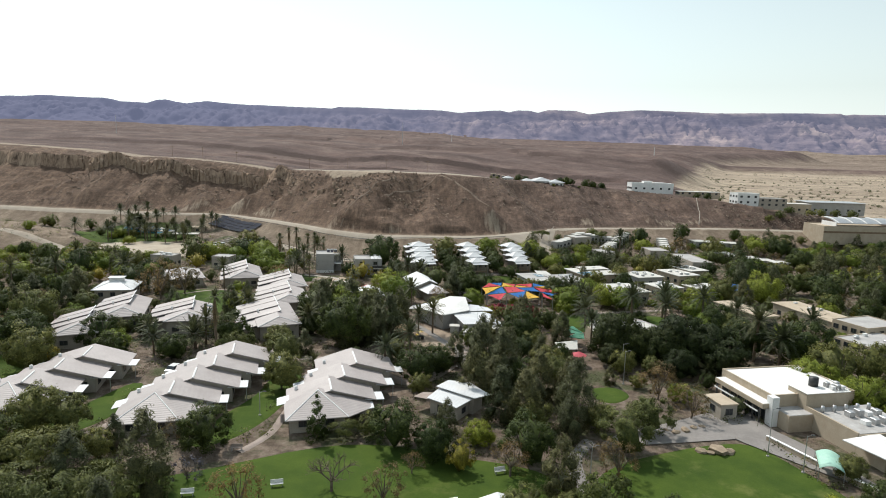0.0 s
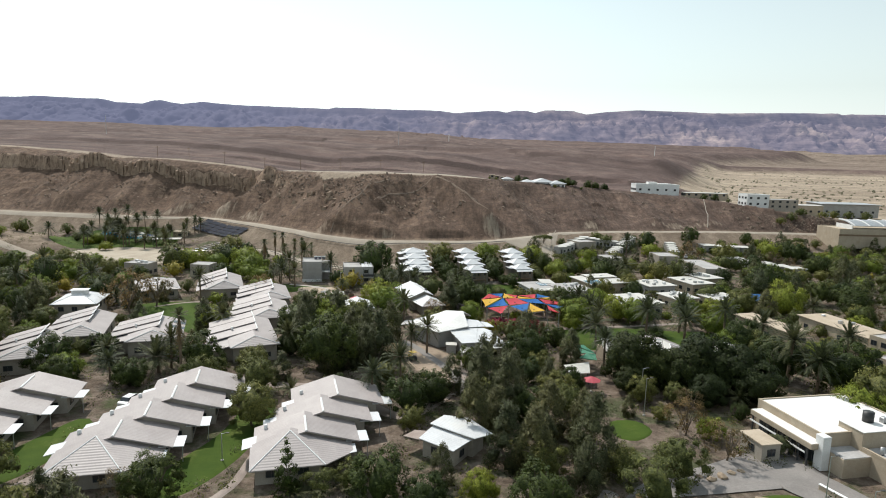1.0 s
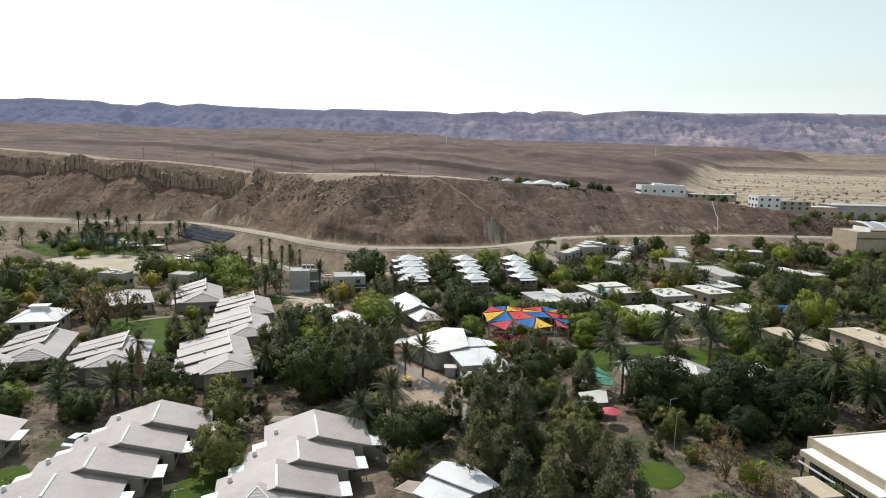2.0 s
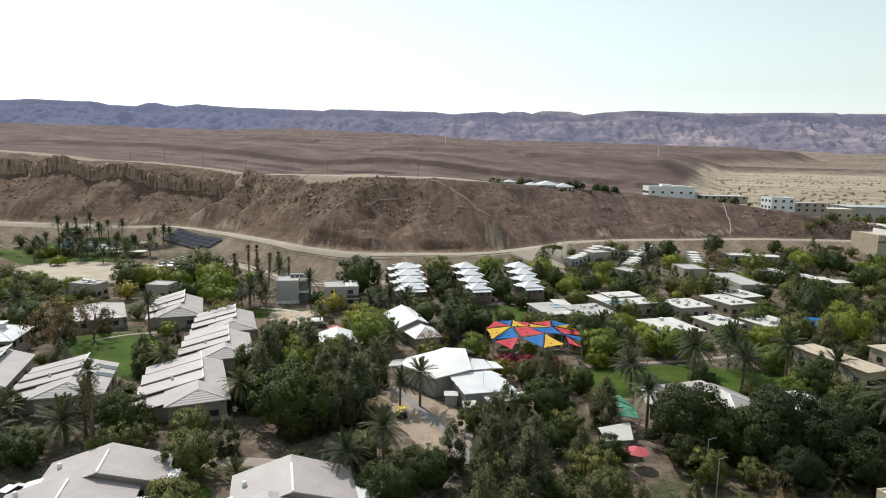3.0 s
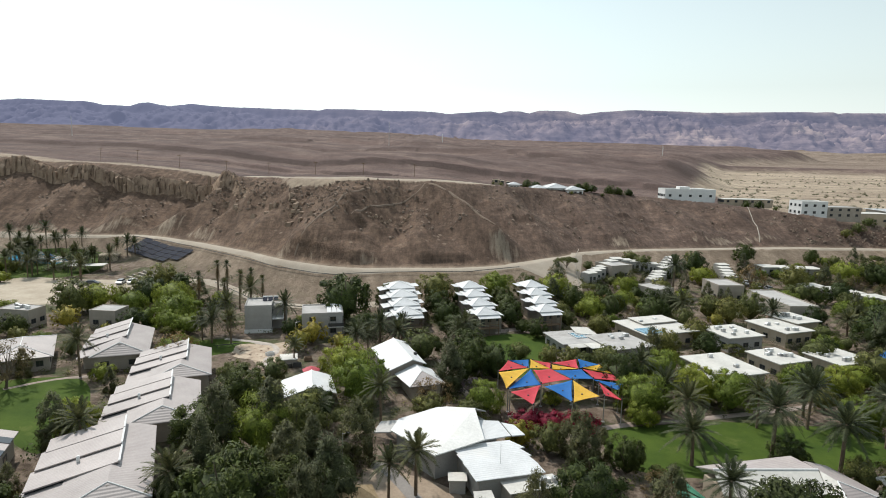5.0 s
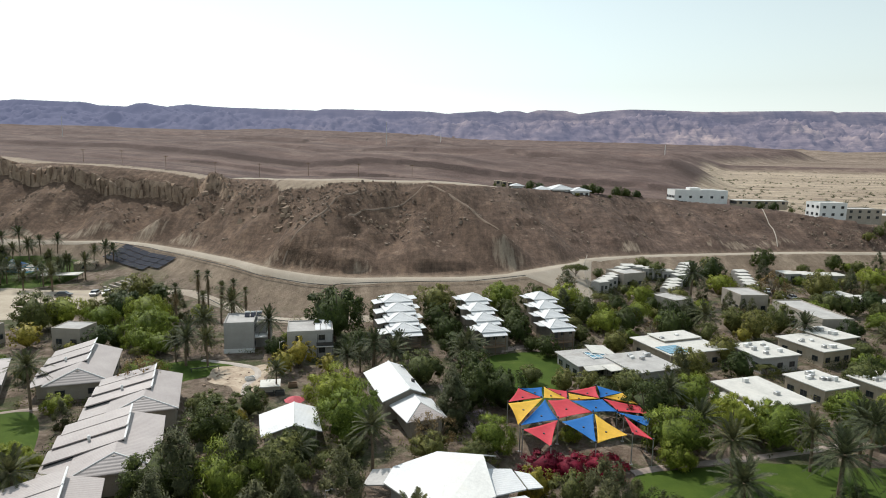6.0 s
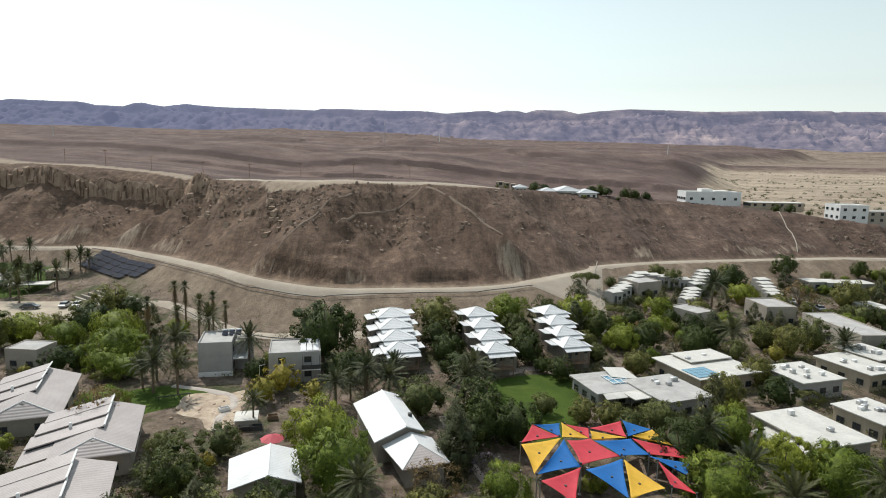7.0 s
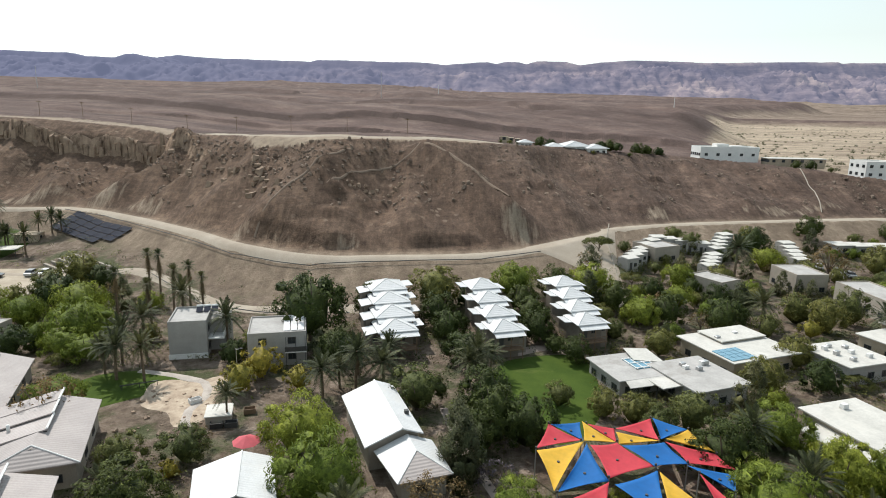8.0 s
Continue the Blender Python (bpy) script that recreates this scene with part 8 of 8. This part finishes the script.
# ---- vehicles ----
def paint(name, c):
    m, t, b = nodes_of(name)
    n = noise_node(t, 3.0, 4, 0.6)
    t.links.new(mixc(t, 0.35, c, ramp(t, n, [(0.3, (0.75, 0.72, 0.68)), (0.7, (1, 1, 1))]), "MULTIPLY"), b.inputs["Base Color"])
    b.inputs["Roughness"].default_value = 0.3
    b.inputs["Coat Weight"].default_value = 0.4
    return m


M_CARW, M_CARD, M_CARS, M_TRAC = paint("white_car_paint", (0.7, 0.7, 0.69)), paint("dark_car_paint", (0.05, 0.055, 0.06)), paint("silver_car_paint", (0.42, 0.43, 0.44)), paint("yellow_machine_paint", (0.62, 0.42, 0.05))
M_REDP = paint("red_machine_paint", (0.45, 0.07, 0.04))


def car(x, y, turn, mat, label, z=None):
    root = thing("car", x, y, hz(x, y) + 0.18 if z is None else z, turn, label, "car", "parked cars")
    prof = [(-2.15, 0.35), (2.15, 0.35), (2.2, 0.72), (1.35, 0.9), (-1.75, 0.95), (-2.2, 0.8)]
    bm = B()
    a = [bm.verts.new((p, -0.85, q)) for p, q in prof]
    b_ = [bm.verts.new((p, 0.85, q)) for p, q in prof]
    bm.faces.new(a)
    bm.faces.new(b_[::-1])
    for k in range(6):
        bm.faces.new((a[k], b_[k], b_[(k + 1) % 6], a[(k + 1) % 6]))
    part("body", bm, mat, root)
    low, up = [(-1.7, 0.93), (1.3, 0.88)], [(-1.2, 1.42), (0.55, 1.42)]
    bm = B()
    v = [bm.verts.new((p, s * (0.8 if k == 0 else 0.66), q)) for s in (-1, 1) for k, row in enumerate((low, up)) for p, q in row]
    for f in ((0, 1, 3, 2), (4, 6, 7, 5), (0, 2, 6, 4), (1, 5, 7, 3)):
        bm.faces.new([v[i] for i in f])
    part("windows", bm, M_GLASS, root, "dark car glazing").name = "glasshouse"
    part("roof", box(B(), -1.2, 0.55, -0.66, 0.66, 1.41, 1.46, 0.02), mat, root)
    for sx in (-1.35, 1.35):
        for sy in (-0.8, 0.8):
            wh_ = part("wheel", tube(B(), (sx, sy - 0.1, 0.32), (sx, sy + 0.1, 0.32), 0.32, 0.32, 14), M_BLACK, root)
            part("rim", tube(B(), (sx, sy - 0.11, 0.32), (sx, sy + 0.11, 0.32), 0.18, 0.18, 10), M_METAL, wh_)


car(-103.0, 259.5, 12, M_CARD, "dark car parked on the sandy yard")
car(-95.5, 262.0, 95, M_CARS, "silver car parked on the sandy yard")
car(-92.4, 262.6, 95, M_CARW, "white car parked on the sandy yard")
for k, (x_, y_) in enumerate(((101.5, 279.5), (104.0, 276.6), (106.6, 273.8), (104.6, 269.6), (108.8, 271.0))):
    car(x_, y_, 60 + 5 * k, (M_CARW, M_CARS, M_CARD)[k % 3], ("white", "silver", "dark")[k % 3] + " car parked between the cabin rows")
car(-50.0, 113.6, 80, M_CARW, "white car parked between the terraces")

tr = thing("small_tractor", -5.0, 139.2, hz(-5.0, 139.2) + 0.1, 120, "small yellow tractor parked on the yard", "tractor")
part("body", box(B(), -0.4, 1.1, -0.35, 0.35, 0.5, 1.05, 0.06), M_TRAC, tr)
part("seat", box(B(), -0.9, -0.4, -0.3, 0.3, 0.7, 1.15, 0.05), M_BLACK, tr)
part("canopy", box(B(), -1.1, 0.2, -0.6, 0.6, 1.9, 1.97, 0.02), M_TRAC, tr)
for sy in (-0.55, 0.55):
    part("post", tube(B(), (-0.8, sy, 0.6), (-0.8, sy, 1.9), 0.03, 0.03, 6), M_DARK, tr)
    part("wheel", tube(B(), (-0.6, sy - 0.15, 0.55), (-0.6, sy + 0.15, 0.55), 0.55, 0.55, 14), M_BLACK, tr)
    part("wheel", tube(B(), (0.8, sy - 0.1, 0.32), (0.8, sy + 0.1, 0.32), 0.32, 0.32, 12), M_BLACK, tr)
cm = thing("cement_mixer", -14.8, 136.9, hz(-14.8, 136.9), 30, "rusty red cement mixer beside the trees", "cement mixer")
part("drum", tube(B(), (-0.3, 0, 1.0), (0.35, 0, 1.45), 0.42, 0.25, 12), M_REDP, cm, smooth=True)
part("frame", box(B(), -0.5, 0.5, -0.3, 0.3, 0.35, 0.8, 0.04), M_REDP, cm)
for sy in (-0.4, 0.4):
    part("wheel", tube(B(), (-0.3, sy - 0.05, 0.3), (-0.3, sy + 0.05, 0.3), 0.3, 0.3, 10), M_BLACK, cm)

hu = thing("straw_hut", -8.8, 140.8, hz(-8.8, 140.8), 20, "low hut under a straw-covered hip roof", "hut")
M_STRAW = surface("dry_straw", (0.26, 0.19, 0.11), (0.38, 0.29, 0.18), 1.0, 14.0, 0.95, relief=0.9)
for a, b_ in (((-2.2, -1.8), (2.2, -1.8)), ((2.2, -1.8), (2.2, 1.8)), ((2.2, 1.8), (-2.2, 1.8)), ((-2.2, 1.8), (-2.2, -1.8))):
    part("roof_slope", slab(B(), [(*a, 1.9), (*b_, 1.9), (0, 0, 3.2)], 0.15), M_STRAW, hu)
part("wall", box(B(), -1.8, 1.8, -1.4, 1.4, -0.3, 1.9), M_WOOD, hu)

cb_ = thing("concrete_box", -29.9, 190.4, hz(-29.9, 190.4), 12, "low pale concrete utility box with a flat lid", "utility box")
part("body", box(B(), 0, 3.2, 0, 3.4, -0.3, 1.25, 0.05), M_WALL, cb_)
part("lid", box(B(), -0.15, 3.35, -0.15, 3.55, 1.25, 1.42, 0.03), M_FLATW, cb_)

# builders' clutter on the plot
rb_ = np.random.default_rng(411)
n_ = 60
w_ = rb_.uniform(0.15, 0.55, n_)
blocks_mesh("rubble", "broken pale rubble on the dug plot", rb_.uniform(-41, -29.5, n_), rb_.uniform(187.5, 203, n_), np.stack([w_ * 1.3, w_, w_ * 0.7], -1), 0.25, M_CLIFF, rb_)
for x_, y_, a_, m_, lb_ in ((-28.4, 190.3, 12, M_BLACK, "black plastic crate beside the umbrella"), (-26.6, 190.6, 10, M_DARK, "dark metal crate beside the umbrella"), (-25.2, 194.4, 14, M_WOOD, "brown timber crate on the dug plot"), (-33.6, 197.0, 40, M_WALLW, "small white crate on the dug plot")):
    cr = thing("crate", x_, y_, hz(x_, y_), a_, lb_, "crate", "crates on the plot")
    for q in ((-0.8, 0.8, -0.5, -0.42), (-0.8, 0.8, 0.42, 0.5), (-0.8, -0.72, -0.42, 0.42), (0.72, 0.8, -0.42, 0.42)):
        part("side_panel", box(B(), *q, 0.05, 0.75), m_, cr)
    part("bottom", box(B(), -0.72, 0.72, -0.42, 0.42, 0.0, 0.12), m_, cr)
bar_ = thing("barrier_rail", -43.4, 201.6, hz(-43.4, 201.6), 24, "low dark barrier rail beside the lawn", "barrier")
part("rail", box(B(), -2.6, 2.6, -0.06, 0.06, 0.7, 0.85), M_DARK, bar_)
for sx in (-2.4, 0.0, 2.4):
    part("post", box(B(), sx - 0.05, sx + 0.05, -0.05, 0.05, -0.2, 0.7), M_DARK, bar_)

# garden pavilion in front of the first lawn
gp = thing("garden_pavilion", 4.6, 60.5, 0.0, 8, "low white garden pavilion at the lawn's edge", "pavilion")
part("roof_slope", slab(B(), [(-5.0, 7.4, 2.75), (-5.2, 0.0, 2.75), (-1.9, 0.0, 3.15), (-1.2, 7.6, 3.1)], 0.12), M_ROOFW, gp)
part("roof_slope", slab(B(), [(0.2, 7.2, 2.75), (0.2, 0.0, 2.75), (3.4, 0.0, 3.35), (3.6, 7.9, 3.3)], 0.12), M_ROOFW, gp)
part("roof_slope", slab(B(), [(3.6, 7.9, 3.3), (3.4, 0.0, 3.35), (6.2, 0.0, 2.75), (6.2, 7.4, 2.75)], 0.12), M_ROOFW, gp)
part("wall", box(B(), -4.6, -1.6, 0.6, 6.8, -0.3, 2.7), M_WALL, gp)
part("wall", box(B(), 0.6, 5.8, 0.6, 6.8, -0.3, 2.72), M_WALL, gp)

# ---- the pool park beyond the village ----
M_WATER = glass_mat("pool_water", (0.03, 0.22, 0.34), 0.06)
patch("pool_water", [(-150, 292), (-138, 288), (-130, 287), (-129, 291), (-138, 296), (-148, 300)], M_WATER, 0.5, "bright blue swimming pool water", "pool")
for x_, y_, w_, l_ in ((-119.6, 275.6, 11.0, 5.0), (-130.0, 281.0, 9.0, 5.0), (-141.0, 286.0, 9.0, 5.0)):
    pg = thing("pool_shelter", x_, y_, hz(x_, y_), 10, "white flat shelter roof beside the pool", "shelter", "pool shelters")
    part("roof", box(B(), 0, w_, 0, l_, 2.5, 2.65, 0.02), M_FLATW, pg)
    for sx in (0.3, w_ - 0.3):
        for sy in (0.3, l_ - 0.3):
            part("post", tube(B(), (sx, sy, -0.3), (sx, sy, 2.5), 0.07, 0.07, 6), M_DARK, pg)
flat_house("pool_kiosk", -116.5, 289.0, 10, 6.0, 5.0, 2.6, M_TAN, M_WALLY, "brown kiosk beside the pool park", over=0.2, wins=1)
for k in range(6):
    umbrella(-146 + 4.2 * k, 296 - 2.1 * k, M_BLUE if k % 2 else M_WHS, "blue pool umbrella, open" if k % 2 else "white pool umbrella, open", 1.4)
# terraced seating above the car park
for k in range(5):
    a = thing("seating_step", -98.0 + 1.1 * k, 270.8 + 1.3 * k, hz(-90.0, 268.0) + 0.35 * k, -38, "long pale concrete seating step", "step", "seating steps")
    part("slab", box(B(), 0, 22.0, 0, 0.6, -0.9, 0.35, 0.03), M_WALL, a)

# guard rail along the foot road
line_tube("road_rail", [(-112, 307.6), (-96, 300), (-66, 276.5), (-47, 259.8), (-27, 249.3), (-8, 250.2), (11, 253.2), (26, 261)], 0.10, M_DARK, 0.7, "dark guard rail along the road's outer edge", "rail")
line_tube("road_rail", [(-66, 259), (-47, 239.4), (-33, 234.6), (-16, 230.6)], 0.10, M_DARK, 0.7, "dark guard rail along the lower road", "rail")
sail([(86.4, 187.4, 3.3), (92.6, 197.0, 3.6), (97.6, 196.4, 3.6), (94.4, 190.0, 3.3)], M_BLUE, "blue", group="village sails", where="beside the long barracks", patch_on=False)
